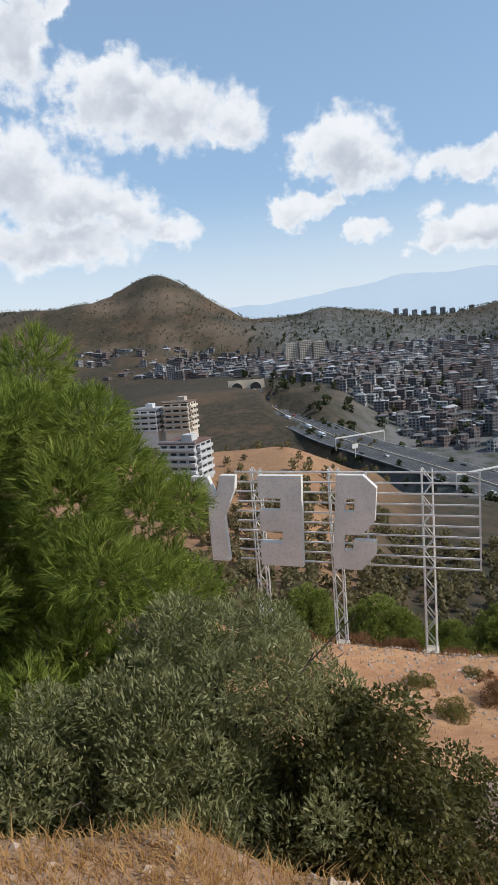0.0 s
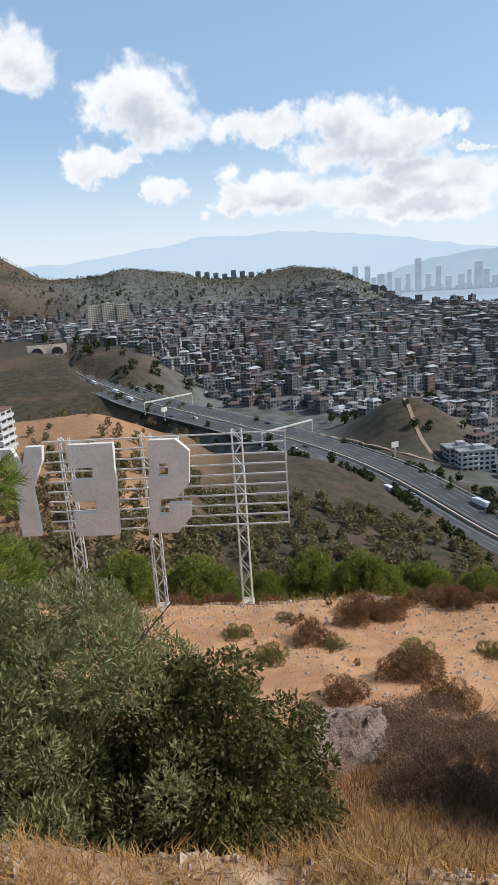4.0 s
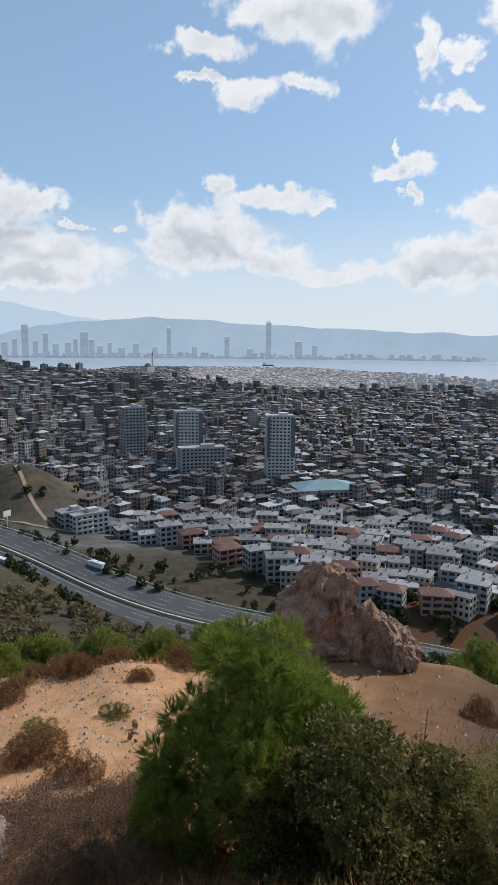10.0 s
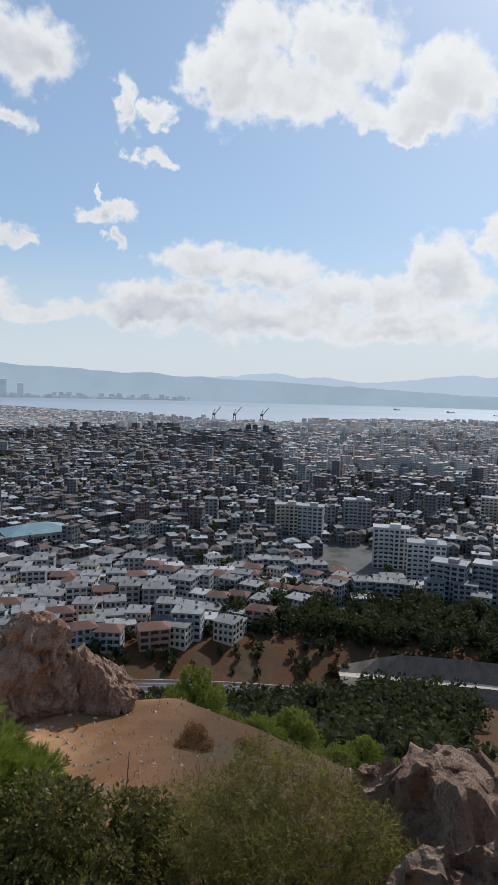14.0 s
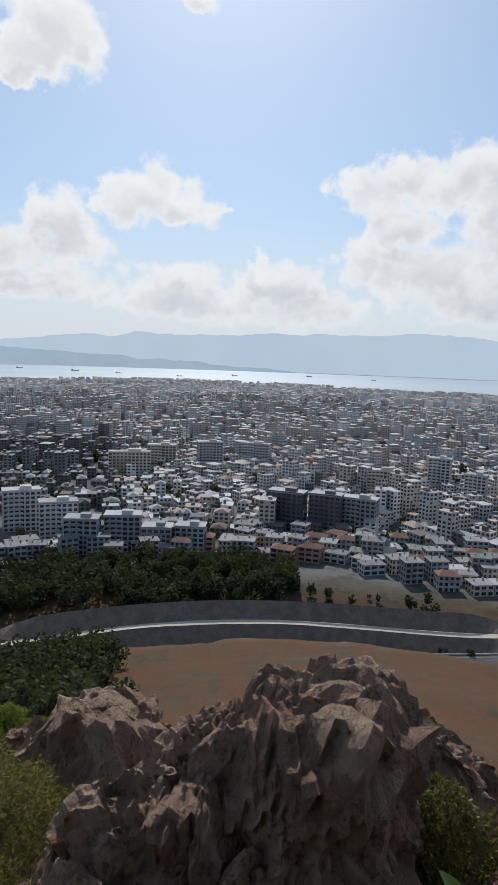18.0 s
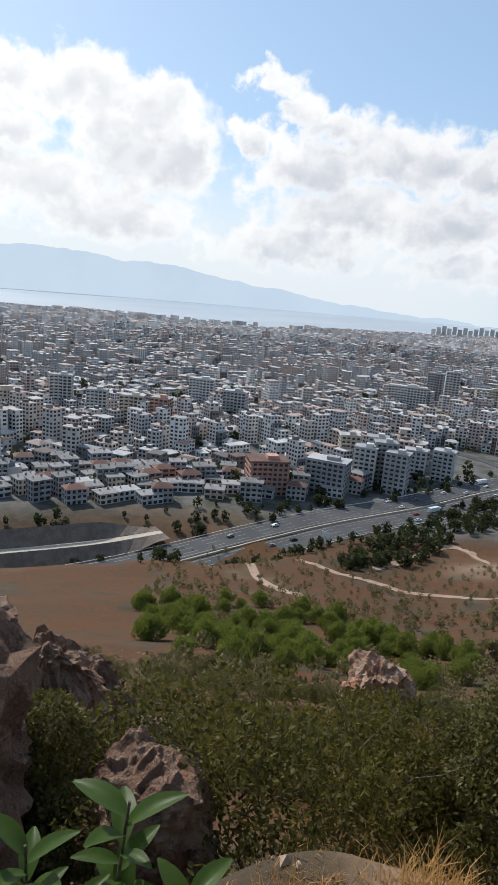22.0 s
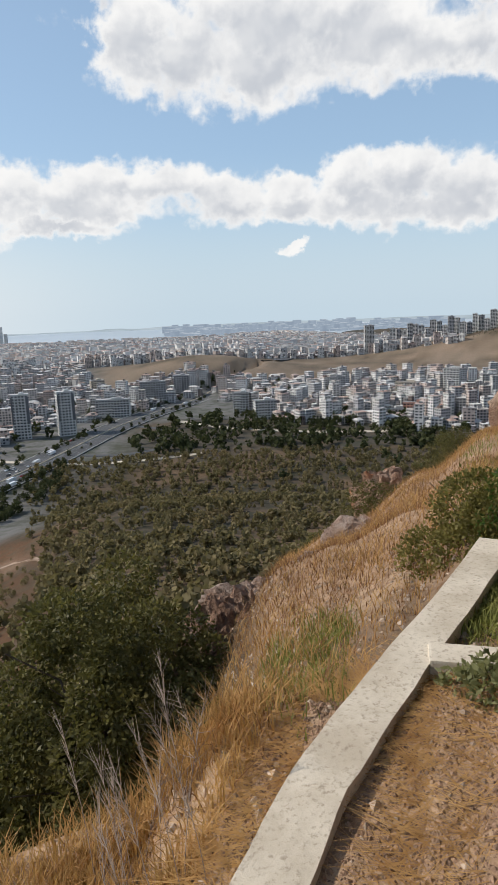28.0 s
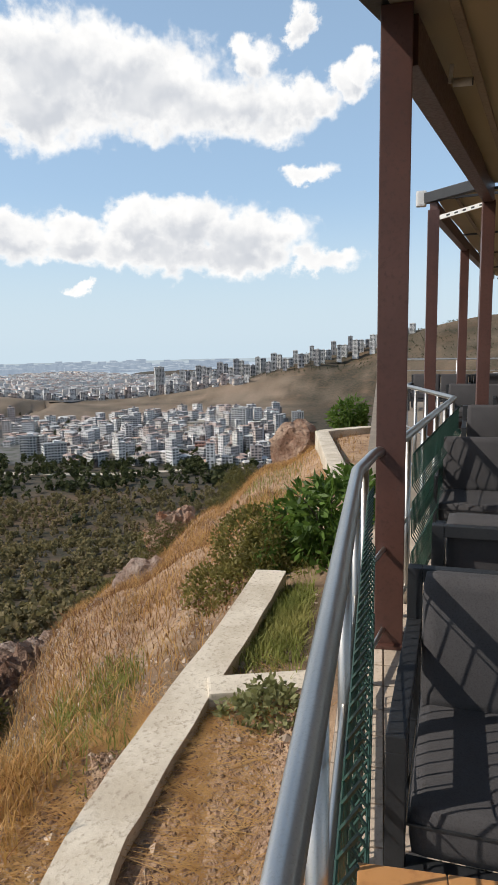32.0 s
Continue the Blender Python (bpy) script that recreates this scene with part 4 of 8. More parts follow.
SLATE_WALL = surface("dark_panel", ((0.09, 0.09, 0.1), (0.13, 0.13, 0.14), (0.07, 0.07, 0.075)), 0.08, 0.7, 0.0, 30, vary=0.15)
TILE_ROOF = surface("clay_tile_roof", ((0.155, 0.078, 0.057), (0.21, 0.115, 0.086), (0.1, 0.052, 0.04)), 0.12, 0.9, 0.0, 30, vary=0.2)
METAL_ROOF = surface("pale_sheet_roof", ((0.17, 0.165, 0.165), (0.26, 0.255, 0.25), (0.11, 0.105, 0.1)), 0.1, 0.85, 0.0, 20, vary=0.25)
BLUE_ROOF = surface("blue_green_roof", ((0.16, 0.26, 0.28), (0.2, 0.31, 0.33), (0.13, 0.2, 0.22)), 0.1, 0.6, 0.0, 20)


def facade(wide, deep, low, tall, rows, cols, cols2, wall, sink=0.22):
    """Walls with window openings sunk into them, in one piece."""
    bm = bmesh.new()
    sides = (((-wide / 2, -deep / 2), (wide / 2, -deep / 2), cols), ((wide / 2, -deep / 2), (wide / 2, deep / 2), cols2), ((wide / 2, deep / 2), (-wide / 2, deep / 2), 1), ((-wide / 2, deep / 2), (-wide / 2, -deep / 2), cols2))
    panes = []
    for (x0, y0), (x1, y1), n in sides:
        grid = [[bm.verts.new((x0 + (x1 - x0) * i / n, y0 + (y1 - y0) * i / n, z)) for i in range(n + 1)] for z in [low] + [tall * k / rows for k in range(rows + 1)]]
        for j in range(rows + 1):
            for i in range(n):
                f = bm.faces.new((grid[j][i], grid[j][i + 1], grid[j + 1][i + 1], grid[j + 1][i]))
                if j and n > 1:
                    panes.append(f)
    bmesh.ops.remove_doubles(bm, verts=bm.verts[:], dist=0.001)
    panes = [f for f in panes if f.is_valid]
    bmesh.ops.inset_individual(bm, faces=panes, thickness=0.8, depth=0.0)
    bmesh.ops.inset_individual(bm, faces=panes, thickness=0.02, depth=-sink)
    for f in panes:
        f.material_index = 1
    me = bpy.data.meshes.new("wall")
    bm.to_mesh(me)
    bm.free()
    me.materials.append(wall), me.materials.append(WINDOW)
    return me


def apartment(name, label, az, r, wide, deep, floors, wall, roof, turn=0.0, balcony=True, storey=3.0, group="", dark=None, z=None, bands=False):
    """A block of flats: walls with sunk windows, roof with a stair head, balconies."""
    p = polar(az, r)
    z = (float(height_at(p.x, p.y, False)) if z is None else z)
    tall = floors * storey
    # local -y looks towards the eye
    ob = thing(name, Matrix.Translation((p.x, p.y, z)) @ pose(0, 0, 0, 0, 0, -az + turn), label, "building", group)
    cols, cols2 = max(2, int(wide / 3.4)), max(2, int(deep / 3.8))
    single = group == TOWERS and r < 720 and not floors < 3
    part("wall", facade(wide, deep, -8, tall, floors, 1 if single else cols, cols2, wall), None, ob)
    top = part("roof", box((wide + 0.8, deep + 0.8, 0.5), (0, 0, tall + 0.25)), roof, ob)
    part("stair_head", box((wide * 0.3, deep * 0.35, 2.4), (wide * 0.12, 0, tall + 1.6)), wall, top)
    part("parapet", box((wide + 0.8, 0.25, 0.8), (0, -deep / 2 - 0.25, tall + 0.9)), wall, top)
    if single:
        pane = bm_mesh("window", box((wide / cols * 0.56, 0.14, 1.55)), WINDOW)
        sill = bm_mesh("window_sill", box((wide / cols * 0.64, 0.3, 0.14)), wall)
        for k in range(floors):
            for q in range(cols):
                at = Matrix.Translation((((q + 0.5) / cols - 0.5) * wide * 0.94, -deep / 2 - 0.05, (k + 0.58) * storey))
                part("window", pane, None, ob, "", at)
    if bands:
        ledge = bm_mesh("balcony", box((wide + 0.5, 1.7, 1.05), (0, -deep / 2 - 0.8, 0)), wall)
        flank = bm_mesh("balcony", box((1.5, deep * 0.8, 1.05), (wide / 2 + 0.7, 0, 0)), wall)
        for k in range(1, floors + 1):
            for ledge_mesh in (ledge, flank):
                part("balcony", ledge_mesh, None, ob, "", Matrix.Translation((0, 0, (k - 0.72) * storey)))
    elif balcony:
        ledge = bm_mesh("balcony", box((wide * 0.42, 1.3, 0.95), (-wide * 0.2, -deep / 2 - 0.6, 0)), wall)
        for k in range(1, floors):
            part("balcony", ledge, None, ob, "", Matrix.Translation((0, 0, (k + 0.25) * storey)))
    if dark:
        for s in (-1, 1):
            part("dark_panel", box((wide * 0.16, 0.3, tall * 0.62), (s * wide * 0.42, -deep / 2 - 0.1, tall * 0.66)), SLATE_WALL, ob)
    return ob


apartment("apartment_block", "dark high-rise apartment block with white floor bands", 40.2, 640, 22, 18, 15, GREY_WALL, GREY_WALL, 20, group=TOWERS, z=-109)
apartment("apartment_block", "pale high-rise apartment block with dark side panels", 45.0, 610, 25, 18, 17, WHITE_WALL, GREY_WALL, 8, group=TOWERS, dark=True, z=-116)
apartment("apartment_block", "grey mid-rise apartment slab in front of a tower", 46.2, 560, 40, 16, 8, GREY_WALL, GREY_WALL, 12, group=TOWERS, z=-115)
apartment("apartment_block", "pale high-rise apartment block with dark side panels", 53.1, 560, 24, 18, 18, WHITE_WALL, GREY_WALL, 8, group=TOWERS, dark=True, z=-117)
apartment("apartment_block", "white four-storey house with balconies at the edge of town", 36.2, 405, 22, 14, 4, WHITE_WALL, METAL_ROOF, 24, group=TOWERS)
apartment("apartment_block", "grey low block beside the white house", 34.8, 412, 16, 14, 3, GREY_WALL, METAL_ROOF, 24, group=TOWERS)
for az, r, w_, f_, m_ in ((93, 395, 20, 7, GREY_WALL), (96.5, 402, 22, 7, GREY_WALL), (91, 430, 24, 8, WHITE_WALL), (99.5, 395, 18, 5, GREY_WALL), (102.5, 398, 18, 5, GREY_WALL), (88, 455, 24, 9, WHITE_WALL), (111, 455, 26, 9, SLATE_WALL), (114.5, 452, 22, 9, SLATE_WALL), (117.5, 460, 24, 8, GREY_WALL), (119.2, 585, 34, 8, CREAM_WALL), (85, 560, 22, 9, GREY_WALL), (81, 520, 20, 9, GREY_WALL), (79, 540, 22, 8, CREAM_WALL), (104, 700, 26, 9, GREY_WALL), (99.8, 690, 30, 8, CREAM_WALL), (108, 720, 34, 8, WHITE_WALL), (97, 640, 40, 8, CREAM_WALL), (124, 640, 20, 10, WHITE_WALL), (130, 560, 20, 9, CREAM_WALL), (132.5, 555, 16, 9, PINK_WALL), (127, 600, 18, 8, WHITE_WALL), (139, 620, 22, 9, GREY_WALL), (136, 690, 26, 9, WHITE_WALL)):
    apartment("apartment_block", "weathered mid-rise apartment block with rows of windows", az, r, w_, 15, f_, m_, GREY_WALL, (az * 13) % 40 - 20, f_ > 6, group="mid-rise blocks")
apartment("apartment_block", "salmon-red apartment block with grey flank by the motorway", 142.3, 392, 24, 20, 7, PINK_WALL, TILE_ROOF, 14, group=TOWERS)
apartment("apartment_block", "grey six-storey apartment block by the motorway", 147.8, 408, 26, 18, 7, GREY_WALL, GREY_WALL, -14, group=TOWERS)
for az, r, f_, m_ in ((151.0, 432, 9, WHITE_WALL), (152.6, 440, 10, GREY_WALL), (153.8, 425, 9, GREY_WALL), (151.9, 470, 9, WHITE_WALL), (155.2, 470, 7, WHITE_WALL), (157.6, 480, 7, WHITE_WALL), (149.4, 480, 8, CREAM_WALL)):
    apartment("apartment_block", "pale apartment tower with balconies above the motorway bend", az, r, 15, 14, f_, m_, GREY_WALL, (az * 9) % 30 - 15, group=TOWERS)
for az, r, f_, m_, w_ in ((167.6, 700, 15, WHITE_WALL, 17), (171.2, 700, 15, WHITE_WALL, 17), (157.3, 800, 16, WHITE_WALL, 16), (156.0, 830, 14, GREY_WALL, 18), (160.6, 850, 9, CREAM_WALL, 40), (153.8, 790, 9, WHITE_WALL, 44), (163.5, 790, 10, GREY_WALL, 22), (165.2, 860, 11, GREY_WALL, 18), (178.7, 890, 10, GREY_WALL, 34), (175.2, 800, 7, WHITE_WALL, 40), (181.2, 960, 9, GREY_WALL, 22), (174.0, 1010, 8, CREAM_WALL, 20)):
    apartment("apartment_block", "tall apartment tower with pale vertical stripes", az, r, w_, 16, f_, m_, GREY_WALL, (az * 11) % 30 - 15, group=TOWERS, dark=w_ == 17)
for az, r, f_, m_, w_ in ((193.2, 715, 2, CREAM_WALL, 52), (196.9, 720, 2, WHITE_WALL, 40), (199.8, 730, 3, WHITE_WALL, 30), (201.6, 735, 5, PINK_WALL, 30), (203.8, 740, 4, PINK_WALL, 26), (188.4, 730, 7, WHITE_WALL, 24), (186.4, 780, 8, WHITE_WALL, 18), (204.4, 900, 12, WHITE_WALL, 20), (197.6, 860, 7, GREY_WALL, 20), (191.6, 850, 7, WHITE_WALL, 20), (194.8, 930, 8, GREY_WALL, 22), (200.8, 880, 7, CREAM_WALL, 30), (207.2, 1000, 6, WHITE_WALL, 20), (209.5, 1020, 6, WHITE_WALL, 18)):
    apartment("apartment_block", "white apartment block among trees below the brown hill", az, r, w_, 15, f_, m_, METAL_ROOF, (az * 11) % 40 - 20, f_ > 4, group="blocks below the brown hill")
apartment("apartment_block", "lone pale high-rise on the ridge", 197.5, 1620, 22, 20, 22, WHITE_WALL, GREY_WALL, 10, group=TOWERS)
for k in range(44):
    az = 199.0 + k * 0.47
    apartment("apartment_block", "row of apartment towers along the ridge", az, 1680 + (k * 37) % 120 + 8 * max(k - 20, 0), 11 + (k * 3) % 5, 14, 8 + (k * 5) % 7, (WHITE_WALL, WHITE_WALL, GREY_WALL)[k % 3], GREY_WALL, (k * 17) % 40 - 20, False, group="ridge towers", storey=3.4)
# white flats on the hill above the sign
apartment("apartment_block", "white stepped apartment house with deep balconies and red roof terrace", -5.6, 250, 15, 14, 5, WHITE_WALL, TILE_ROOF, -28, group="flats above the sign", z=-52.5, bands=True, storey=2.8)
apartment("apartment_block", "pale apartment house under construction with balconies", -5.8, 335, 13, 13, 5, CREAM_WALL, TILE_ROOF, -20, group="flats above the sign", z=-45, bands=True, storey=2.8)
apartment("apartment_block", "white apartment house with balconies", -8.6, 340, 13, 13, 4, WHITE_WALL, GREY_WALL, -20, group="flats above the sign", z=-45, bands=True, storey=2.8)
for az, f_ in ((4.2, 13), (5.4, 14), (6.6, 13)):
    apartment("apartment_block", "group of tall pale tower blocks at the foot of the ridge", az, 1180, 20, 16, f_, CREAM_WALL, GREY_WALL, 12, False, group=TOWERS)
for k in range(15):
    apartment("apartment_block", "dark row of tower blocks on the wooded ridge", 12.5 + k * 0.75, 1830, 14, 14, 5 + (k * 3) % 4, GREY_WALL, GREY_WALL, 0, False, group="ridge blocks")

# sports hall with a hipped roof
def build_hall():
    p = polar(57.2, 500)
    hall = thing("sports_hall", Matrix.Translation((p.x, p.y, -119)) @ pose(0, 0, 0, 0, 0, -57.2 + 18), "long sports hall with a blue-green hipped roof", "building")
    part("wall", box((46, 26, 14), (0, 0, 1.5)), WHITE_WALL, hall)
    bm = bmesh.new()
    base = [bm.verts.new(q) for q in ((-25, -15, 8.6), (25, -15, 8.6), (25, 15, 8.6), (-25, 15, 8.6))]
    tip = [bm.verts.new((-7, 0, 14)), bm.verts.new((7, 0, 14))]
    for f_ in ((base[0], base[1], tip[1], tip[0]), (base[1], base[2], tip[1]), (base[2], base[3], tip[0], tip[1]), (base[3], base[0], tip[0]), tuple(base[::-1])):
        bm.faces.new(f_)
    part("roof", bm, BLUE_ROOF, hall)
    for k in range(12):
        part("window", box((2.0, 0.2, 1.8), (-20 + k * 3.6, -13.05, 5.0)), WINDOW, hall)


build_hall()


def mosque(az, r, z, size):
    p = polar(az, r, z)
    ob = thing("mosque", Matrix.Translation(p), "small mosque with a pale dome and a slender minaret", "mosque")
    part("prayer_hall", box((14 * size, 14 * size, 8 * size), (0, 0, 3 * size)), WHITE_WALL, ob)
    dome_bm = bmesh.new()
    bmesh.ops.create_uvsphere(dome_bm, u_segments=20, v_segments=12, radius=5.5 * size, matrix=Matrix.Translation((0, 0, 6.8 * size)))
    part("dome", dome_bm, METAL_ROOF, ob, smooth=True)
    tower = part("minaret", rod((9 * size, 0, -4), (9 * size, 0, 24 * size), 1.1 * size, 12), WHITE_WALL, ob)
    part("balcony", rod((9 * size, 0, 16 * size), (9 * size, 0, 17 * size), 1.9 * size, 12), WHITE_WALL, tower)
    part("spire", rod((9 * size, 0, 24 * size), (9 * size, 0, 30 * size), 1.1 * size, 12, 0.05), METAL_ROOF, tower)


mosque(119.6, 402, -120, 0.9)
mosque(36.8, 520, -116, 0.8)
mosque(41.6, 1300, -60, 1.3)

# ---- near houses, one by one ----


def house_master(k):
    rng = np.random.RandomState(200 + k)
    w_, d_, floors = 9.5 + 4 * rng.rand(), 8.5 + 3 * rng.rand(), 2 + k % 3
    wall = (WHITE_WALL, CREAM_WALL, GREY_WALL, WHITE_WALL, PINK_WALL, GREY_WALL, CREAM_WALL, GREY_WALL)[k]
    roof = (METAL_ROOF, METAL_ROOF, METAL_ROOF, GREY_WALL, TILE_ROOF, METAL_ROOF, METAL_ROOF, TILE_ROOF)[k]
    what = ("white", "cream", "grey", "white", "salmon", "grey", "cream", "grey")[k]
    tall = floors * 3.0
    ob = thing("house", None, "%s plastered town house with %s" % (what, "a clay tile roof" if roof is TILE_ROOF else "a flat pale roof"), "house", "houses at the foot of the hill")
    part("wall", facade(w_, d_, -5, tall, floors, 3 + k % 2, 3, wall), None, ob)
    if roof is TILE_ROOF:
        bm = bmesh.new()
        a, b = w_ / 2 + 0.5, d_ / 2 + 0.5
        base = [bm.verts.new(q) for q in ((-a, -b, tall), (a, -b, tall), (a, b, tall), (-a, b, tall))]
        tip = [bm.verts.new((-a * 0.45, 0, tall + 1.9)), bm.verts.new((a * 0.45, 0, tall + 1.9))]
        for f_ in ((base[0], base[1], tip[1], tip[0]), (base[1], base[2], tip[1]), (base[2], base[3], tip[0], tip[1]), (base[3], base[0], tip[0]), tuple(base[::-1])):
            bm.faces.new(f_)
        top = part("roof", bm, roof, ob)
    else:
        top = part("roof", box((w_ + 1.0, d_ + 1.0, 0.3), (0, 0, tall + 0.15)), roof, ob)
        part("water_tank", rod((w_ * 0.25, d_ * 0.2, tall + 0.3), (w_ * 0.25, d_ * 0.2, tall + 1.7), 0.6, 10), METAL_ROOF, top)
    part("chimney", box((0.6, 0.6, 1.5), (-w_ * 0.25, d_ * 0.1, tall + 1.0)), CREAM_WALL, top)
    for f_ in range(floors):
        h = f_ * 3.0 + 1.7
        if f_:
            part("balcony", box((w_ * 0.5, 1.2, 0.9), (w_ * 0.18, -d_ / 2 - 0.6, h - 1.1)), wall, ob)
    return ob


def build_houses():
    masters = [house_master(k) for k in range(8)]
    rng = np.random.RandomState(17)
    x, y, turn, u, az, r = scatter(13.8, 270, NEAR_TOWN, 4, 0)
    order = np.argsort(r)[:300]
    used = set()
    for i in order:
        k = int(rng.randint(8))
        m = Matrix.Translation((x[i], y[i], float(height_at(x[i], y[i], False)))) @ pose(0, 0, 0, 0, 0, -az[i] + math.degrees(turn[i]) * 0.8 + rng.normal(0, 3))
        if k in used:
            copy_thing(masters[k], m)
        else:
            masters[k].matrix_world = m
            used.add(k)
    rest = np.argsort(r)[300:]
    n = len(rest)
    mesh = boxes_mesh("edge_of_town", x[rest], y[rest], height_at(x[rest], y[rest], False), 9 + 5 * u[rest], 8 + 4 * rng.rand(n), 2.9 * np.floor(1.6 + 3 * rng.rand(n)), turn[rest], [SHADED_TOWN_WALL, SHADED_TOWN_ROOF, WINDOW], True, 2.9, (rng.rand(n) < 0.3).astype(float))
    tagged(new("edge_of_town", mesh), "further low houses at the edge of town", "town", kind="stuff")


build_houses()

# ---- cars on the motorway ----
CAR_PAINTS = [surface("car_paint_white", ((0.7, 0.7, 0.7), (0.75, 0.75, 0.75), (0.66, 0.66, 0.66)), 1, 0.3), surface("car_paint_grey", ((0.2, 0.2, 0.21), (0.24, 0.24, 0.25), (0.18, 0.18, 0.19)), 1, 0.3),
              surface("car_paint_dark", ((0.03, 0.03, 0.035), (0.04, 0.04, 0.045), (0.025, 0.025, 0.03)), 1, 0.3), surface("car_paint_red", ((0.35, 0.03, 0.02), (0.4, 0.04, 0.03), (0.3, 0.025, 0.02)), 1, 0.3)]
TYRE_TUNNEL_DARK = surface("tyre_rubber_tunnel_dark", ((0.02, 0.02, 0.02), (0.028, 0.028, 0.028), (0.015, 0.015, 0.015)), 3, 0.9)


def vehicle(kind_of, paint, label):
    ob = thing(kind_of, None, label, "car" if kind_of == "car" else "lorry", "traffic on the motorway")
    L, W, H = (4.3, 1.8, 0.75) if kind_of == "car" else (8.5, 2.4, 2.6)
    part("body", box((L, W, H), (0, 0, 0.35 + H / 2), None, 0.16), paint, ob, smooth=False)
    if kind_of == "car":
        bm = bmesh.new()
        q = [bm.verts.new(p) for p in ((-1.9, -0.8, 1.05), (1.1, -0.8, 1.05), (1.1, 0.8, 1.05), (-1.9, 0.8, 1.05), (-1.4, -0.66, 1.5), (0.4, -0.66, 1.5), (0.4, 0.66, 1.5), (-1.4, 0.66, 1.5))]
        for f_ in ((0, 1, 5, 4), (1, 2, 6, 5), (2, 3, 7, 6), (3, 0, 4, 7)):
            bm.faces.new([q[i] for i in f_])
        part("window_band", bm, WINDOW, ob)
        part("car_roof", box((1.9, 1.36, 0.06), (-0.5, 0, 1.52), None, 0.02), paint, ob)
    else:
        part("cab", box((2.0, 2.3, 2.0), (5.1, 0, 1.4), None, 0.12), paint, ob)
        part("windscreen", box((0.06, 2.0, 0.8), (6.12, 0, 1.8)), WINDOW, ob)
    for x in (-L * 0.32, L * 0.32):
        for y in (-W / 2, W / 2):
            part("wheel", rod((x, y - 0.1, 0.32), (x, y + 0.1, 0.32), 0.32, 12), TYRE_TUNNEL_DARK, ob)
    return ob


def build_traffic():
    rng = np.random.RandomState(23)
    masters = [vehicle("car", CAR_PAINTS[0], "white car driving on the motorway"), vehicle("car", CAR_PAINTS[1], "grey car driving on the motorway"),
               vehicle("car", CAR_PAINTS[2], "black car driving on the motorway"), vehicle("car", CAR_PAINTS[3], "red car driving on the motorway"), vehicle("lorry", CAR_PAINTS[0], "white lorry driving on the motorway")]
    n = len(ROAD)
    az = np.degrees(np.arctan2(ROAD[:, 0], ROAD[:, 1])) % 360
    good = [i for i in range(4, n - 4) if (az[i] < 48 or (124 < az[i] < 186))]
    used = set()
    for c in range(95):
        i = good[int(rng.rand() ** 0.9 * len(good)) if c % 3 else int(len(good) * (0.5 + 0.12 * rng.rand()))]
        k = int(rng.choice(5, p=[0.42, 0.22, 0.16, 0.08, 0.12]))
        lane = rng.choice([-16.0, -12.0, -8.0, -4.6, 4.6, 8.0, 12.0, 16.0])
        p = ROAD[i] + ROAD_SIDE[i] * lane + _way[i] * rng.uniform(-4, 4)
        yaw = math.atan2(_way[i, 1], _way[i, 0]) + (math.pi if lane < 0 else 0)
        m = Matrix.Translation((p[0], p[1], p[2] + 0.02)) @ Matrix.Rotation(yaw, 4, "Z")
        if k in used:
            copy_thing(masters[k], m)
        else:
            masters[k].matrix_world = m
            used.add(k)


build_traffic()

# ---- cutting, tunnel, signs by the motorway ----
az_road = np.degrees(np.arctan2(ROAD[:, 0], ROAD[:, 1])) % 360
cut_i = np.where((az_road > 84) & (az_road < 136))[0]
cut_line, cut_side = ROAD[cut_i].copy(), ROAD_SIDE[cut_i].copy()
if np.mean((cut_line[:, :2] * cut_side[:, :2]).sum(1)) < 0:
    cut_side = -cut_side
ends = np.clip(np.minimum(az_road[cut_i] - 84, 136 - az_road[cut_i]) / 7, 0.04, 1)
ends = ends * ends * (3 - 2 * ends)


def face(name, off0, off1, z0, z1, material, parent, label=""):
    a = cut_line + cut_side * off0
    b = cut_line + cut_side * off1
    a[:, 2] = PLAIN + z0 * ends + 0.4
    b[:, 2] = PLAIN + z1 * ends + 0.4
    n = len(a)
    a[:, 2] += 0.5 * fbm(np.arange(n) / 3.0, np.zeros(n) + off0)
    i = np.arange(n - 1)
    return part(name, np_mesh(name, np.concatenate([a, b]), np.stack([i, n + i, n + i + 1, i + 1], -1), [material]), None, parent, label)


cutting = thing("retaining_wall", label="long stepped rock cutting with a pale berm beside the motorway", category="wall")
face("lower_face", 20, 27, -9, -1.0, CUT_STONE, cutting, "dark sprayed rock face")
face("berm", 27, 31, -1.0, -0.6, CONCRETE, cutting, "pale berm ledge")
face("upper_face", 31, 37, -0.6, 6.5, CUT_STONE, cutting, "dark sprayed rock face")


def build_tunnel():
    p = polar(0.0, 795, -64)
    portal = thing("tunnel_portal", Matrix.Translation(p), "pale concrete tunnel portal with two dark arches", "tunnel")
    part("headwall", box((44, 3, 11), (2, 1.5, 5)), CONCRETE, portal)
    for x in (-9.5, 13):
        ring = part("portal_ring", rod((x, -2.5, 1.5), (x, 1, 1.5), 7.6, 28), CONCRETE, portal, "pale arch ring")
        # a solid black disc stands in for the shade inside the tunnel
        part("mouth_shade_disc", rod((x, -2.7, 1.0), (x, -2.2, 1.0), 6.6, 28), TYRE_TUNNEL_DARK, ring, "dark disc in place of the unlit tunnel mouth")


build_tunnel()


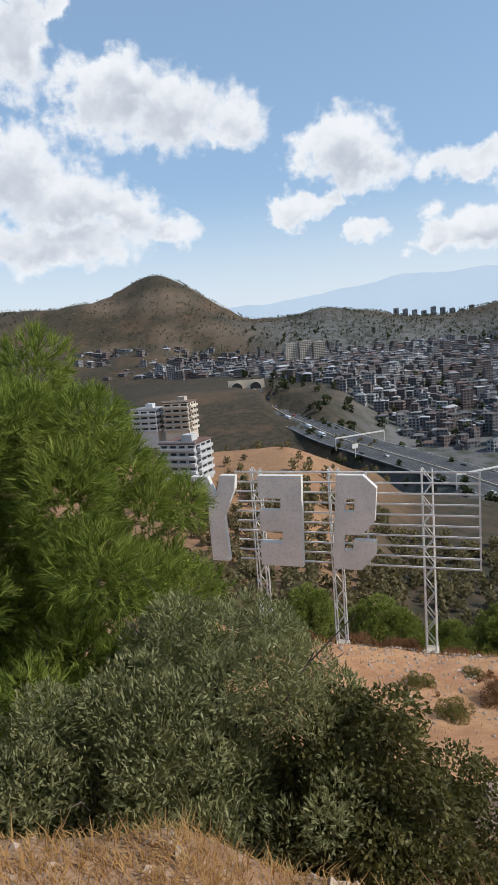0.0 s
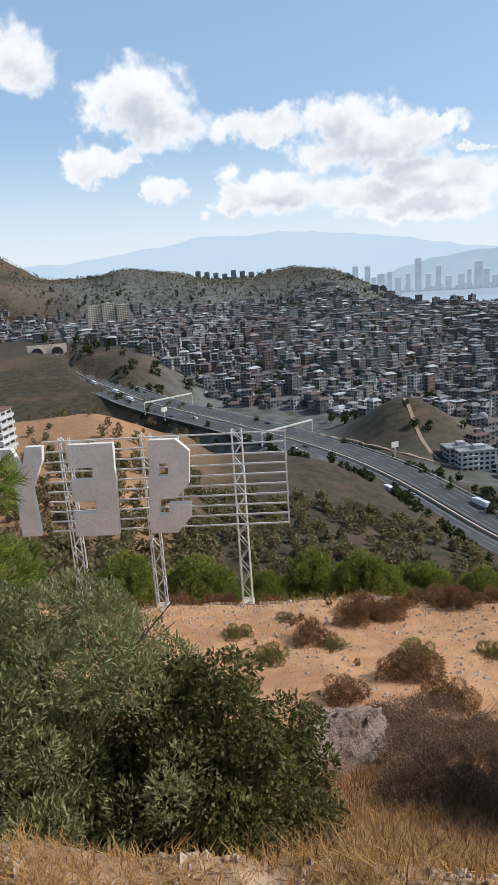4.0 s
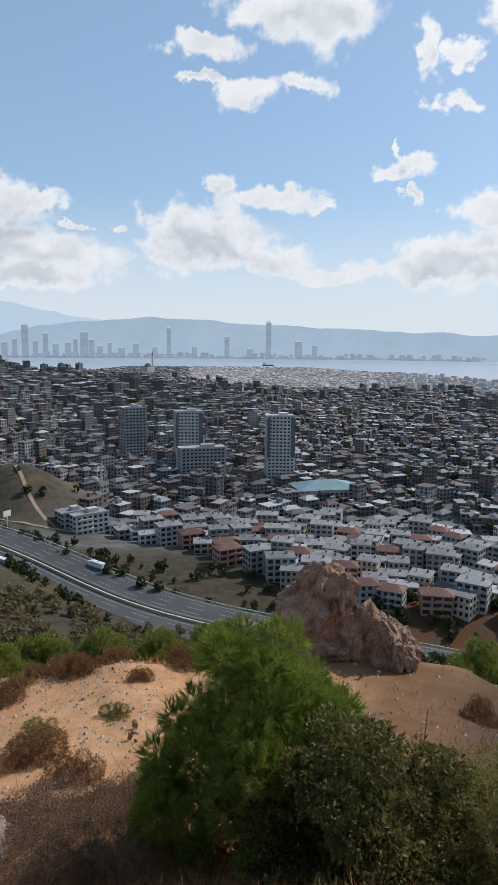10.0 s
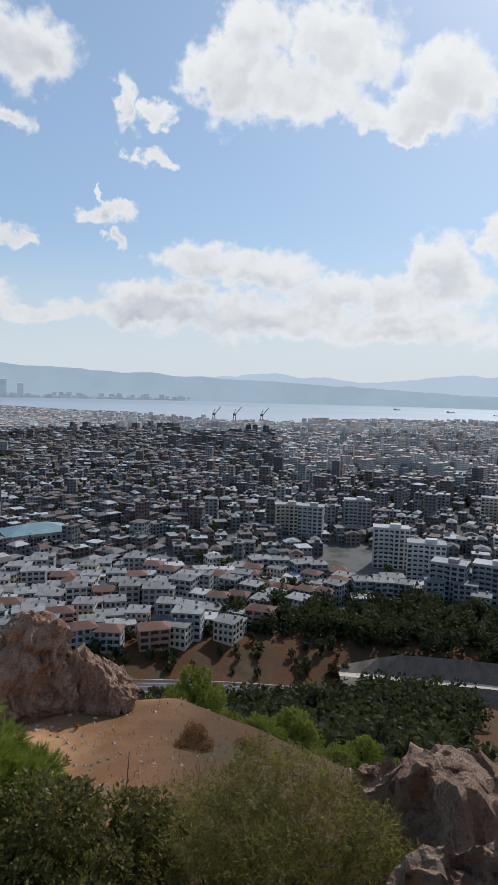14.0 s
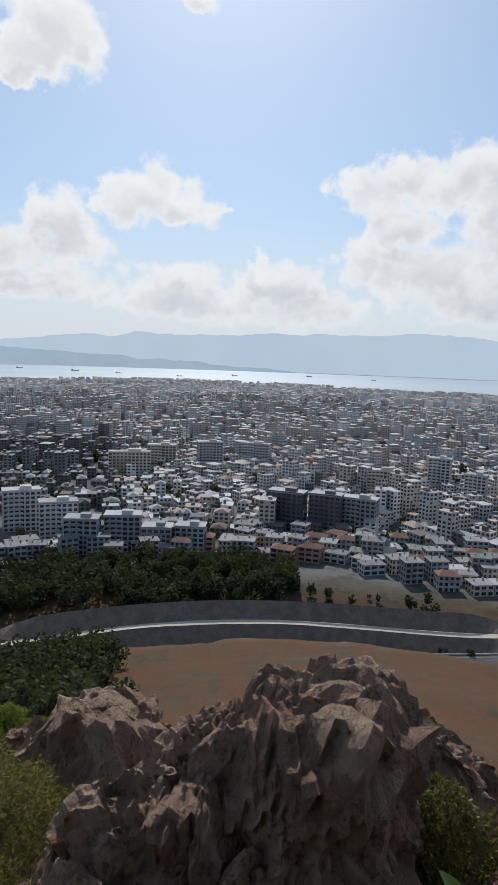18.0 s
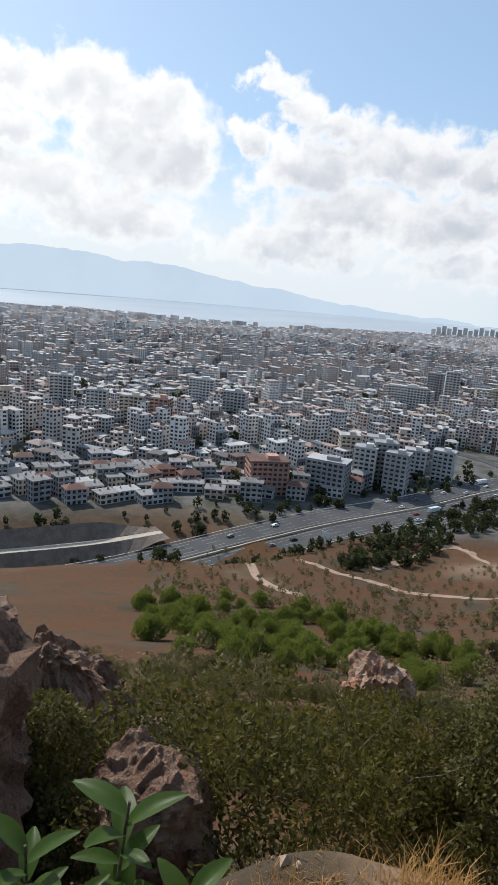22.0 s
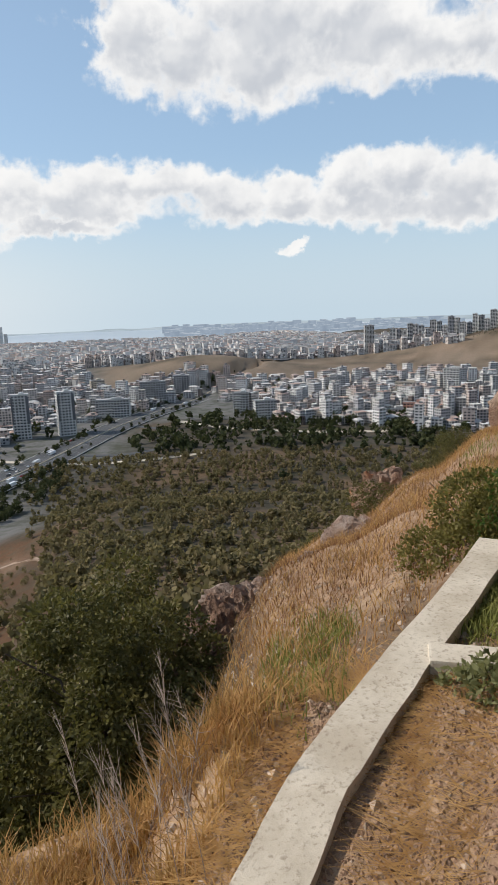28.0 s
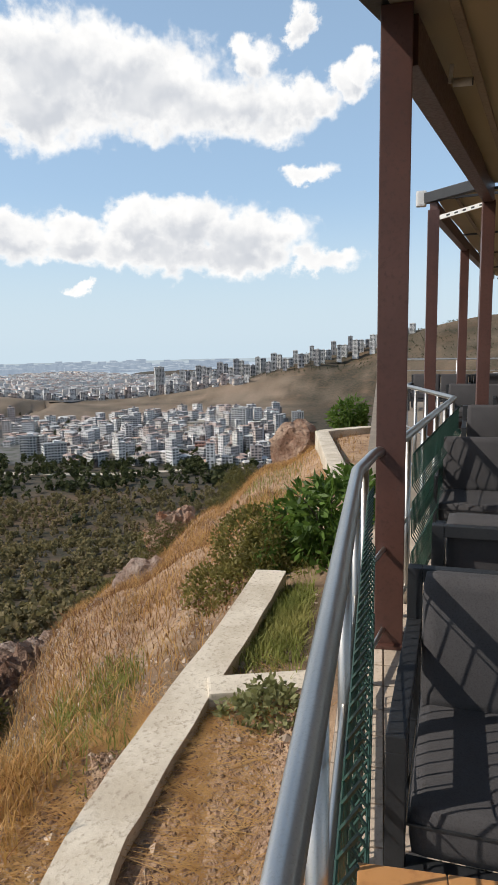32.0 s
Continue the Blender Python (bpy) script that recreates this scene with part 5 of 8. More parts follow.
def gantry(az, off, label, board):
    p = road_point(az, off)
    i = int(np.argmin(np.linalg.norm(ROAD[:, :2] - np.array(p.xy), axis=1)))
    yaw = math.atan2(ROAD_SIDE[i, 1], ROAD_SIDE[i, 0])
    ob = thing("road_sign", Matrix.Translation((ROAD[i][0], ROAD[i][1], ROAD[i][2])) @ Matrix.Rotation(yaw, 4, "Z"), label, "sign", "motorway signs")
    if board:
        part("pole", rod((off, 0, -1), (off, 0, 7), 0.25, 8), WHITE_STEEL, ob)
        part("board", box((5, 0.25, 3.2), (off, 0, 7)), WHITE_STEEL, ob)
    else:
        for x in (-22, 22):
            part("pole", rod((x, 0, -1), (x, 0, 8), 0.3, 8), WHITE_STEEL, ob)
        part("crossbeam", box((44, 0.5, 1.0), (0, 0, 8)), WHITE_STEEL, ob)


gantry(9.5, 0, "steel sign gantry across the motorway", False)
gantry(20.5, 0, "steel sign gantry across the motorway", False)
gantry(25.3, -23, "white sign board on a pole beside the motorway", True)
gantry(13.0, 23, "white sign board on a pole beside the motorway", True)
gantry(143.0, 23, "white sign board on a pole beside the motorway", True)


def ribbon(label, points, width, material, lift=0.25):
    """A narrow road or track over the land, through a few places."""
    pts = [polar(a, r) for a, r in points]
    line = []
    for i in range(len(pts) - 1):
        p0, p1, p2, p3 = pts[max(i - 1, 0)], pts[i], pts[i + 1], pts[min(i + 2, len(pts) - 1)]
        for k in range(14):
            t = k / 14
            line.append(0.5 * ((2 * p1) + (p2 - p0) * t + (2 * p0 - 5 * p1 + 4 * p2 - p3) * t * t + (3 * p1 - p0 - 3 * p2 + p3) * t ** 3))
    line = np.array([(p.x, p.y, 0) for p in line])
    way = np.gradient(line, axis=0)
    way /= np.linalg.norm(way, axis=1)[:, None] + 1e-9
    side = np.stack([way[:, 1], -way[:, 0], 0 * way[:, 0]], -1)
    line[:, 2] = np.maximum(height_at(line[:, 0], line[:, 1]), height_at(line[:, 0] + side[:, 0] * width / 2, line[:, 1] + side[:, 1] * width / 2)) + lift
    ob = new("road", strip("road", line, side, -width / 2, width / 2, 0.0, material, drop=2.0))
    return tagged(ob, label, "road", kind="structure")


DIRT = surface("pale_dirt", ((0.28, 0.19, 0.13), (0.36, 0.26, 0.19), (0.2, 0.13, 0.085)), 0.3, 0.95, 0.02)
ribbon("slip road curving off the motorway round bare earth", [(150, 440), (156, 452), (160.5, 478), (163.2, 505), (162.6, 545), (159, 575), (154, 590), (148, 600)], 9, ASPHALT)
ribbon("slip road loop beside the motorway", [(171.5, 590), (175, 575), (179, 590), (181, 620), (179.8, 680), (177, 720)], 8, ASPHALT)
ribbon("service road past the low buildings", [(180.5, 740), (184, 690), (189, 655), (195, 640), (201, 650)], 9, CONCRETE)
ribbon("service road below the wood", [(165, 600), (170, 560), (176, 545), (183, 560)], 7, CONCRETE)
ribbon("pale dirt track through the earthworks", [(152, 255), (156, 300), (159.5, 325), (163, 300), (167, 282), (168.5, 262)], 5, DIRT, 0.1)
ribbon("pale dirt track down the slope", [(146, 262), (150, 240), (155, 228), (160, 222), (164, 214)], 2.6, DIRT, 0.1)
ribbon("pale dirt track beside the pine grove", [(141.2, 275), (141.6, 240), (143, 205), (147, 180)], 3.4, DIRT, 0.1)
ribbon("dirt track along the green hill", [(23, 500), (27, 430), (31, 405), (35, 400)], 3.5, DIRT)
ribbon("dirt path up the green hill", [(30.4, 470), (31.5, 430), (33.4, 402)], 2.5, DIRT)
ribbon("asphalt street into the town", [(82.5, 380), (80, 335), (78.5, 318), (77, 300)], 8, ASPHALT)
ribbon("long bright street through the town", [(104.5, 560), (104.2, 640), (104.9, 720), (105.0, 820), (105.6, 930)], 10, CONCRETE, 0.6)
ribbon("motorway continuing up the far slope", [(189, 1400), (190.5, 1600), (191.5, 1900)], 40, ASPHALT, 1.0)

# ---- the bay ----


def ship(az, r, size, label):
    p = polar(az, r, -121.6)
    ob = thing("ship", Matrix.Translation(p) @ pose(0, 0, 0, 0, 0, -az + 12), label, "ship", "ships in the bay")
    part("hull", box((42 * size, 8 * size, 5 * size), (0, 0, 2 * size), None, 0.8 * size), SLATE_WALL, ob)
    part("deckhouse", box((8 * size, 6 * size, 6 * size), (-14 * size, 0, 7 * size)), WHITE_WALL, ob)


for az, r, s in ((88, 3900, 0.9), (92.4, 3700, 1.0), (96, 3500, 0.7), (101.2, 3300, 0.7), (106, 3600, 0.8), (112.5, 3900, 0.8), (118, 3700, 0.6), (52, 3300, 1.4)):
    ship(az, r, s, "small dark ship lying in the bay")


def harbour_crane(az, r, size):
    p = polar(az, r, -120)
    ob = thing("harbour_crane", Matrix.Translation(p) @ pose(0, 0, 0, 0, 0, -az), "dark dockside crane with a raised jib", "crane", "cranes at the harbour")
    for x in (-6, 6):
        part("leg", rod((x * size, 0, 0), (x * 0.5 * size, 0, 26 * size), 1.4 * size, 6), SLATE_WALL, ob)
    part("cabin", box((12 * size, 8 * size, 8 * size), (0, 0, 29 * size)), SLATE_WALL, ob)
    part("jib", rod((4 * size, 0, 30 * size), (26 * size, 0, 58 * size), 1.3 * size, 6), SLATE_WALL, ob)
    part("mast", rod((-2 * size, 0, 30 * size), (4 * size, 0, 50 * size), 1.0 * size, 6), SLATE_WALL, ob)


for az in (72.2, 74.0, 76.4):
    harbour_crane(az, 2110, 0.85)

# far shore town, a backdrop behind the bay; haze is painted in as a glow
HAZE_TOWN = far_glow("far_town_air", (0.3, 0.365, 0.45), (0.24, 0.3, 0.38), 0.02)
HAZE_PALE = far_glow("far_tower_air", (0.54, 0.6, 0.66), (0.46, 0.52, 0.58), 0.02)


def far_shore():
    rng = np.random.RandomState(31)
    n = 1500
    az = np.concatenate([rng.uniform(18, 70, 1000), rng.uniform(180, 205, 500)])
    r = np.where(az < 100, 4660 + 120 * rng.rand(n), 3300 + 1200 * rng.rand(n))
    r = np.where((az < 30), 3100 + 1400 * rng.rand(n), r)
    x, y = r * np.sin(np.radians(az)), r * np.cos(np.radians(az))
    tall = 10 + 34 * rng.rand(n) ** 3
    mesh = boxes_mesh("far_shore_town", x, y, np.full(n, -122.0), 26 + 30 * rng.rand(n), 20 + 10 * rng.rand(n), tall, rng.rand(n), [HAZE_TOWN, HAZE_PALE, HAZE_TOWN])
    tagged(new("far_shore_town", mesh), "hazy town on the far shore", "backdrop", kind="structure")
    for az, h, w_ in ((31.6, 215, 34), (33.2, 160, 26), (26.5, 190, 30), (27.5, 185, 30), (28.6, 130, 36), (36.3, 170, 40), (36.9, 120, 30), (35.0, 100, 30), (23.9, 90, 40), (30.0, 100, 30), (40.6, 95, 30), (43.4, 205, 22), (48.4, 150, 26), (52.0, 250, 30), (54.6, 120, 40), (22.6, 100, 30), (56, 95, 30), (25.2, 120, 26), (25.8, 85, 30), (28.0, 110, 24), (29.3, 140, 22), (30.8, 120, 24), (32.4, 110, 26), (34.0, 90, 30), (35.6, 125, 22), (37.6, 80, 30), (38.4, 100, 22), (39.4, 70, 34), (42.2, 75, 26), (45.6, 80, 26), (50.4, 70, 34)):
        p = polar(az, 4640, -122)
        ob = thing("high_rise", Matrix.Translation(p) @ pose(0, 0, 0, 0, 0, -az + 20), "hazy slender high-rise on the far shore", "tower", "high-rises across the bay")
        part("shaft", box((w_, w_, h), (0, 0, h / 2)), HAZE_TOWN, ob)
        part("crown", box((w_ * 0.7, w_ * 0.7, h * 0.06), (0, 0, h * 1.03)), HAZE_PALE, ob)


far_shore()
for k in range(26):
    az = 155.2 + k * 0.42 if k < 18 else 164.6 + (k - 18) * 0.35
    p = polar(az, float(np.interp(az, SHORE_AZ, SHORE_R)) - 60, -122)
    h = (30 + (k * 7) % 16) if k not in (13, 14, 24) else 78
    ob = thing("high_rise", Matrix.Translation(p) @ pose(0, 0, 0, 0, 0, -az), "pale waterfront tower block in haze", "tower", "waterfront towers")
    part("shaft", box((17, 17, h), (0, 0, h / 2)), WHITE_WALL, ob)
    part("roof", box((18, 18, 1.2), (0, 0, h + 0.6)), WHITE_WALL, ob)

# ---- plants ----


def crown_points(rng, blobs, count, shell=0.45):
    """Points in a crown of overlapping lobes (x, y, z, radius, squash), with the way outwards."""
    blobs = np.asarray(blobs, float)
    weight = blobs[:, 3] ** 2
    wanted, count = count, int(count * 2.6)
    which = rng.choice(len(blobs), count, p=weight / weight.sum())
    d = rng.normal(size=(count, 3))
    d /= np.linalg.norm(d, axis=1)[:, None]
    r = blobs[which, 3] * (1 - shell * rng.rand(count) ** 1.6) * (0.86 + 0.3 * rng.rand(count))
    p = blobs[which, :3] + d * r[:, None] * np.stack([np.ones(count), np.ones(count), blobs[which, 4]], -1)
    # most leaves stand in the light, on the outside of the heap
    depth = np.full(count, 9.0)
    for b in blobs:
        depth = np.minimum(depth, np.linalg.norm((p - b[:3]) / [1, 1, b[4]], axis=1) / b[3])
    order = np.argsort(-(depth + 0.12 * rng.rand(count)))
    order = np.concatenate([order[:int(wanted * 0.85)], rng.choice(order[int(wanted * 0.85):], wanted - int(wanted * 0.85), replace=False)])
    return p[order], d[order]


def lobes(rng, wide, tall, count, size, base=0.0, taper=0.7):
    """A loose heap of lobes that makes an uneven outline."""
    found = []
    for _ in range(count):
        h = rng.rand() ** 0.8
        a, rad = rng.rand() * 2 * math.pi, math.sqrt(rng.rand()) * wide * (1 - taper * h * h)
        found.append((rad * math.cos(a), rad * math.sin(a), base + h * (tall - base), size * (0.6 + 0.7 * rng.rand()) * (1 - 0.35 * h), 0.85))
    return found


def dome(rng, wide, tall, count, size, base):
    """Lobes over an egg-shaped crown, with a bumpy outline."""
    found = []
    mid, half = (tall + base * tall) / 2, (tall - base * tall) / 2
    for k in range(count):
        d = rng.normal(size=3)
        d /= np.linalg.norm(d)
        f = 0.62 + 0.3 * rng.rand() if k % 3 else 0.35 * rng.rand()
        narrow = 1.0 - 0.3 * max(d[2], 0)
        found.append((d[0] * f * wide * narrow, d[1] * f * wide * narrow, mid + d[2] * f * half, size * (0.7 + 0.6 * rng.rand()), 0.9))
    return found


def leaf_mesh(name, rng, points, out, length, width, mat, droop=0.2, outward=0.5):
    """Pointed leaves, each folded along its middle."""
    n = len(points)
    way = rng.normal(size=(n, 3)) + out * outward * 2 + [0, 0, -droop]
    way /= np.linalg.norm(way, axis=1)[:, None]
    side = np.cross(way, rng.normal(size=(n, 3)))
    side /= np.linalg.norm(side, axis=1)[:, None] + 1e-9
    ln = length * (0.65 + 0.7 * rng.rand(n))[:, None]
    wd = width * (0.7 + 0.6 * rng.rand(n))[:, None]
    v = np.stack([points, points + way * ln * 0.5 + side * wd, points + way * ln, points + way * ln * 0.5 - side * wd], 1).reshape(-1, 3)
    return np_mesh(name, v, np.arange(n * 4).reshape(n, 4), [mat])


def needle_mesh(name, rng, points, out, length, mat, per=9, width=0.012):
    """Brushes of needles at the tips of pine shoots."""
    n = len(points)
    axis = out * 0.9 + [0, 0, 0.5] + rng.normal(size=(n, 3)) * 0.35
    axis /= np.linalg.norm(axis, axis=1)[:, None]
    base = np.repeat(points, per, 0) + np.repeat(axis, per, 0) * (rng.rand(n * per, 1) - 0.4) * length * 0.9
    way = np.repeat(axis, per, 0) + rng.normal(size=(n * per, 3)) * 0.34
    way /= np.linalg.norm(way, axis=1)[:, None]
    side = np.cross(way, rng.normal(size=(n * per, 3)))
    side /= np.linalg.norm(side, axis=1)[:, None] + 1e-9
    ln = length * (0.7 + 0.6 * rng.rand(n * per, 1))
    v = np.stack([base - side * width, base + side * width, base + way * ln], 1).reshape(-1, 3)
    return np_mesh(name, v, np.arange(n * per * 3).reshape(-1, 3), [mat])


def limb_mesh(name, rng, tall, spread, count, thick, mat, start=0.15):
    """Crooked tapering limbs."""
    bm = bmesh.new()
    for _ in range(count):
        a = rng.rand() * 2 * math.pi
        p = Vector((0, 0, tall * (start + 0.45 * rng.rand())))
        way = Vector((math.cos(a), math.sin(a), 0.7 + 0.8 * rng.rand())).normalized()
        length = spread * (0.7 + 0.5 * rng.rand()) / 3
        t = thick * (0.4 + 0.3 * rng.rand())
        for _ in range(3):
            q = p + (way + Vector(rng.normal(size=3) * 0.22)).normalized() * length
            add_rod(bm, p, q, t, 5, t * 0.6)
            p, t = q, t * 0.6
    return bm_mesh(name, bm, mat)


def plant(name, label, category, at, seed, wide, tall, kind_of, leaves, mat, lobe_count=16, lobe=None, base=0.12, leaf=(0.05, 0.009), taper=0.7, stem=0.05, group="", twigs=10, shell=0.5, egg=False, brush=9, droop=0.2):
    """A shrub or tree: trunk, limbs and a crown of single leaves or needle brushes."""
    rng = np.random.RandomState(seed)
    ob = thing(name, Matrix.Translation(at), label, category, group)
    blobs = dome(rng, wide, tall, lobe_count, lobe or wide * 0.3, base) if egg else lobes(rng, wide * 0.72, tall * 0.86, lobe_count, lobe or wide * 0.42, tall * base, taper)
    p, d = crown_points(rng, blobs, leaves, shell)
    low = p[:, 2] > tall * base * 0.35
    p, d = p[low], d[low]
    if kind_of == "needles":
        part("crown", needle_mesh("crown", rng, p, d, leaf[0], mat, brush, leaf[1]), None, ob)
    else:
        part("crown", leaf_mesh("crown", rng, p, d, leaf[0], leaf[1], mat, droop), None, ob)
    if tall > 1.5:
        trunk = bmesh.new()
        add_rod(trunk, (0, 0, -0.4), (0.03 * tall, 0.02 * tall, tall * 0.35), stem, 8, stem * 0.75)
        add_rod(trunk, (0.03 * tall, 0.02 * tall, tall * 0.35), (0.0, 0.03 * tall, tall * 0.75), stem * 0.75, 8, stem * 0.3)
        part("trunk", trunk, BARK, ob)
    part("branchwork", limb_mesh("branchwork", rng, tall, wide, twigs, stem * 0.7, BARK), None, ob)
    return ob


def on_ground(az, r, lift=0.0):
    p = polar(az, r)
    p.z = ground_z(p.x, p.y) + lift
    return p


# ---- rocks ----


def rock_mesh(name, seed, size, mat, detail=5, ridge=0.55, sharp=2.2, lean=0.0):
    """A craggy block with cracks and ledges."""
    bm = bmesh.new()
    bmesh.ops.create_icosphere(bm, subdivisions=detail, radius=1.0)
    shift = Vector((seed * 7.31, seed * 3.17, seed * 1.73))
    scale = Vector(size)
    rng = np.random.RandomState(int(seed * 91) + 5)
    planes = []
    for _ in range(34):
        n = Vector(rng.normal(size=3)).normalized()
        planes.append((n, 0.8 + 0.4 * rng.rand()))
    tilts = [Vector(rng.normal(size=3)).normalized() for _ in range(23)]
    for v in bm.verts:
        p = v.co.copy()
        p /= (abs(p.x) ** 5 + abs(p.y) ** 5 + abs(p.z) ** 5) ** 0.2
        for n, d in planes:
            over = p.dot(n) - d
            if over > 0:
                p -= n * over * 0.92
        q = Vector((p.x * scale.x, p.y * scale.y, p.z * scale.z)) / max(size) * 1.9
        bent = q + Vector((noise.noise(q * 2 + shift), noise.noise(q * 2 - shift), noise.noise(q * 2.3 + shift * 2))) * 0.16
        big = noise.multi_fractal(q * 0.8 + shift, 0.9, 2.1, 3, noise_basis="PERLIN_ORIGINAL") - 1.0
        # fracture blocks: each cell is pushed out or in and ends in its own tilted facet
        jut = 0.0
        for grain, gain in ((1.15, 0.36), (2.7, 0.25), (6.2, 0.13), (13.0, 0.05)):
            near, centres = noise.voronoi(bent * grain + shift)[:2]
            own = int(abs(centres[0].x * 71.3 + centres[0].y * 37.7 + centres[0].z * 53.9) * 10)
            tilt = tilts[own % 23].dot(bent * grain + shift - centres[0])
            jut += gain * ((own % 17) / 16 - 0.5 + 0.75 * tilt + 0.9 * min(near[1] - near[0], 0.16) - 0.1)
        small = noise.fractal(q * 9 + shift, 0.7, 2.2, 4, noise_basis="PERLIN_ORIGINAL")
        way = Vector((p.x ** 3 / scale.x, p.y ** 3 / scale.y, p.z ** 3 / scale.z)).normalized()
        push = min(size) * ridge * (0.3 * big + 0.8 * jut + 0.05 * small)
        v.co = Vector((p.x * scale.x + lean * p.z * scale.z, p.y * scale.y, p.z * scale.z)) + way * push
    return bm_mesh(name, bm, mat)


def rock(label, az, r, z, size, seed, turn=0.0, mat=None, detail=5, ridge=0.55, group="", lean=0.0, tilt=0.0):
    at = polar(az, r, z)
    ob = new("rock", rock_mesh("rock", seed, size, mat or ROCK, detail, ridge, lean=lean))
    ob.matrix_world = Matrix.Translation(at) @ pose(0, 0, 0, tilt, 0, -az + turn)
    return tagged(ob, label, "rock", group)


# big outcrop below the terrace
OUTCROP = "blocks of the limestone outcrop"
for az, r, z, size, seed, turn, lean in (
        (108.6, 4.8, -4.62, (1.05, 1.0, 2.15), 1, 8, 0.0), (113.6, 4.9, -4.8, (0.85, 0.95, 1.9), 24, 30, -0.05), (104.2, 4.65, -4.45, (0.85, 0.85, 2.0), 25, -15, 0.05),
        (112.0, 4.3, -5.0, (0.9, 0.7, 1.75), 26, 12, 0.0), (118.0, 5.1, -5.0, (0.55, 0.7, 1.7), 22, 35, -0.12), (107.0, 4.0, -5.2, (0.7, 0.6, 1.7), 27, 0, 0.0)):
    rock("tall craggy reddish-grey limestone block of the outcrop, split by deep cracks", az, r, z, size, seed, turn, detail=6, ridge=0.9, group=OUTCROP, lean=lean)
for az, r, z, size, seed, turn in ((101.0, 4.45, -4.45, (0.75, 0.8, 1.6), 2, -20), (97.4, 4.25, -4.55, (0.75, 0.75, 1.6), 28, 25), (93.6, 4.05, -4.65, (0.7, 0.7, 1.5), 23, 40), (90.0, 3.75, -4.7, (0.65, 0.7, 1.35), 29, 10), (98.5, 3.6, -4.6, (0.8, 0.6, 1.2), 30, 55), (104.0, 3.5, -4.7, (0.7, 0.5, 1.2), 31, -25), (86.8, 4.3, -4.9, (0.6, 0.6, 1.3), 32, 5)):
    rock("low limestone block of the sloping ledge, rough and reddish", az, r, z, size, seed, turn, detail=6, ridge=0.85, group=OUTCROP)
rock("weathered grey limestone block with rough top", 96, 6.2, -5.0, (0.8, 0.7, 1.75), 3, 30, detail=5, ridge=0.8)
rock("dark craggy limestone block on the slope", 91.6, 6.6, -5.3, (0.6, 0.6, 1.8), 4, 0, detail=5, ridge=0.8)
rock("small dark limestone block between bushes", 88.4, 7.4, -5.6, (0.5, 0.5, 1.3), 33, 0, detail=5, ridge=0.8)
rock("jagged limestone pinnacle behind the outcrop", 118.0, 7.9, -5.75, (0.75, 0.7, 1.85), 5, 40, detail=5, ridge=0.85)
rock("limestone shoulder beside the pinnacle", 120.6, 6.8, -5.3, (0.6, 0.6, 1.6), 34, 20, detail=5, ridge=0.85)
rock("jagged dark limestone teeth along the ridge", 123.6, 8.8, -6.4, (0.75, 0.7, 1.6), 6, 15, detail=5, ridge=0.9)
rock("pointed dark limestone tooth beside its neighbour", 126.4, 9.4, -6.9, (0.55, 0.6, 1.45), 35, 45, detail=5, ridge=0.9)
rock("low pointed dark limestone rock", 128.6, 10.3, -7.7, (0.6, 0.7, 1.5), 7, 60, detail=5, ridge=0.9)
rock("small rounded limestone boulder in dry grass", 133.6, 6.8, -5.7, (0.5, 0.55, 0.75), 8, 0, detail=5, ridge=0.45)
rock("flat limestone slab in dry grass", 134.6, 4.4, -3.9, (0.5, 0.5, 0.6), 9, 0, detail=5, ridge=0.45)
# pair of boulders on the brow
rock("big split limestone boulder on the brow of the hill", 56.2, 30, -13.6, (1.9, 1.6, 3.2), 10, 10, detail=5, ridge=0.75, lean=0.12)
rock("rounded limestone boulder leaning on its neighbour", 60.4, 29.5, -14.6, (1.35, 1.2, 2.5), 11, 0, detail=5, ridge=0.7)
rock("reddish limestone boulder with a split face", 63.4, 29, -14.6, (1.15, 1.1, 2.2), 12, 0, detail=5, ridge=0.7)
rock("pale limestone stone half buried in soil", 51.2, 31, -15.2, (1.2, 1.0, 1.6), 13, 0, PALE_ROCK, detail=4)
rock("low limestone ledge in red soil", 90.5, 15.5, -10.0, (1.2, 0.9, 0.7), 15, 0, detail=4)
# pale rock by the olive
rock("long pale limestone rock among bushes", 23.0, 7.0, -5.75, (0.85, 0.4, 0.62), 16, 62, PALE_ROCK, detail=5, ridge=0.6, tilt=-8)
rock("pale limestone stone at the foot of a bush", 24.8, 8.9, -6.9, (0.5, 0.4, 0.5), 17, 0, PALE_ROCK, detail=4)
rock("pink-grey limestone outcrop below the pine grove", 154.6, 46, -28.6, (2.6, 2.2, 2.6), 18, 0, detail=5, ridge=0.6)
rock("craggy pinkish rock face at the slope's edge", 189.7, 9.4, -5.2, (1.2, 0.8, 1.2), 19, 20, PALE_ROCK, detail=5, ridge=0.6)
rock("reddish broken rock face at the drop beside the kerb", 186.2, 7.3, -4.35, (0.75, 0.6, 0.95), 36, 15, ROCK, detail=5, ridge=0.9)
rock("rounded pink limestone crag among scrub", 199.0, 33, -9.8, (1.5, 1.3, 1.45), 20, 30, ROCK, detail=5, ridge=0.95)
rock("reddish rock standing on the ridge", 209.7, 24, -4.3, (0.8, 0.7, 1.5), 21, 0, detail=4)

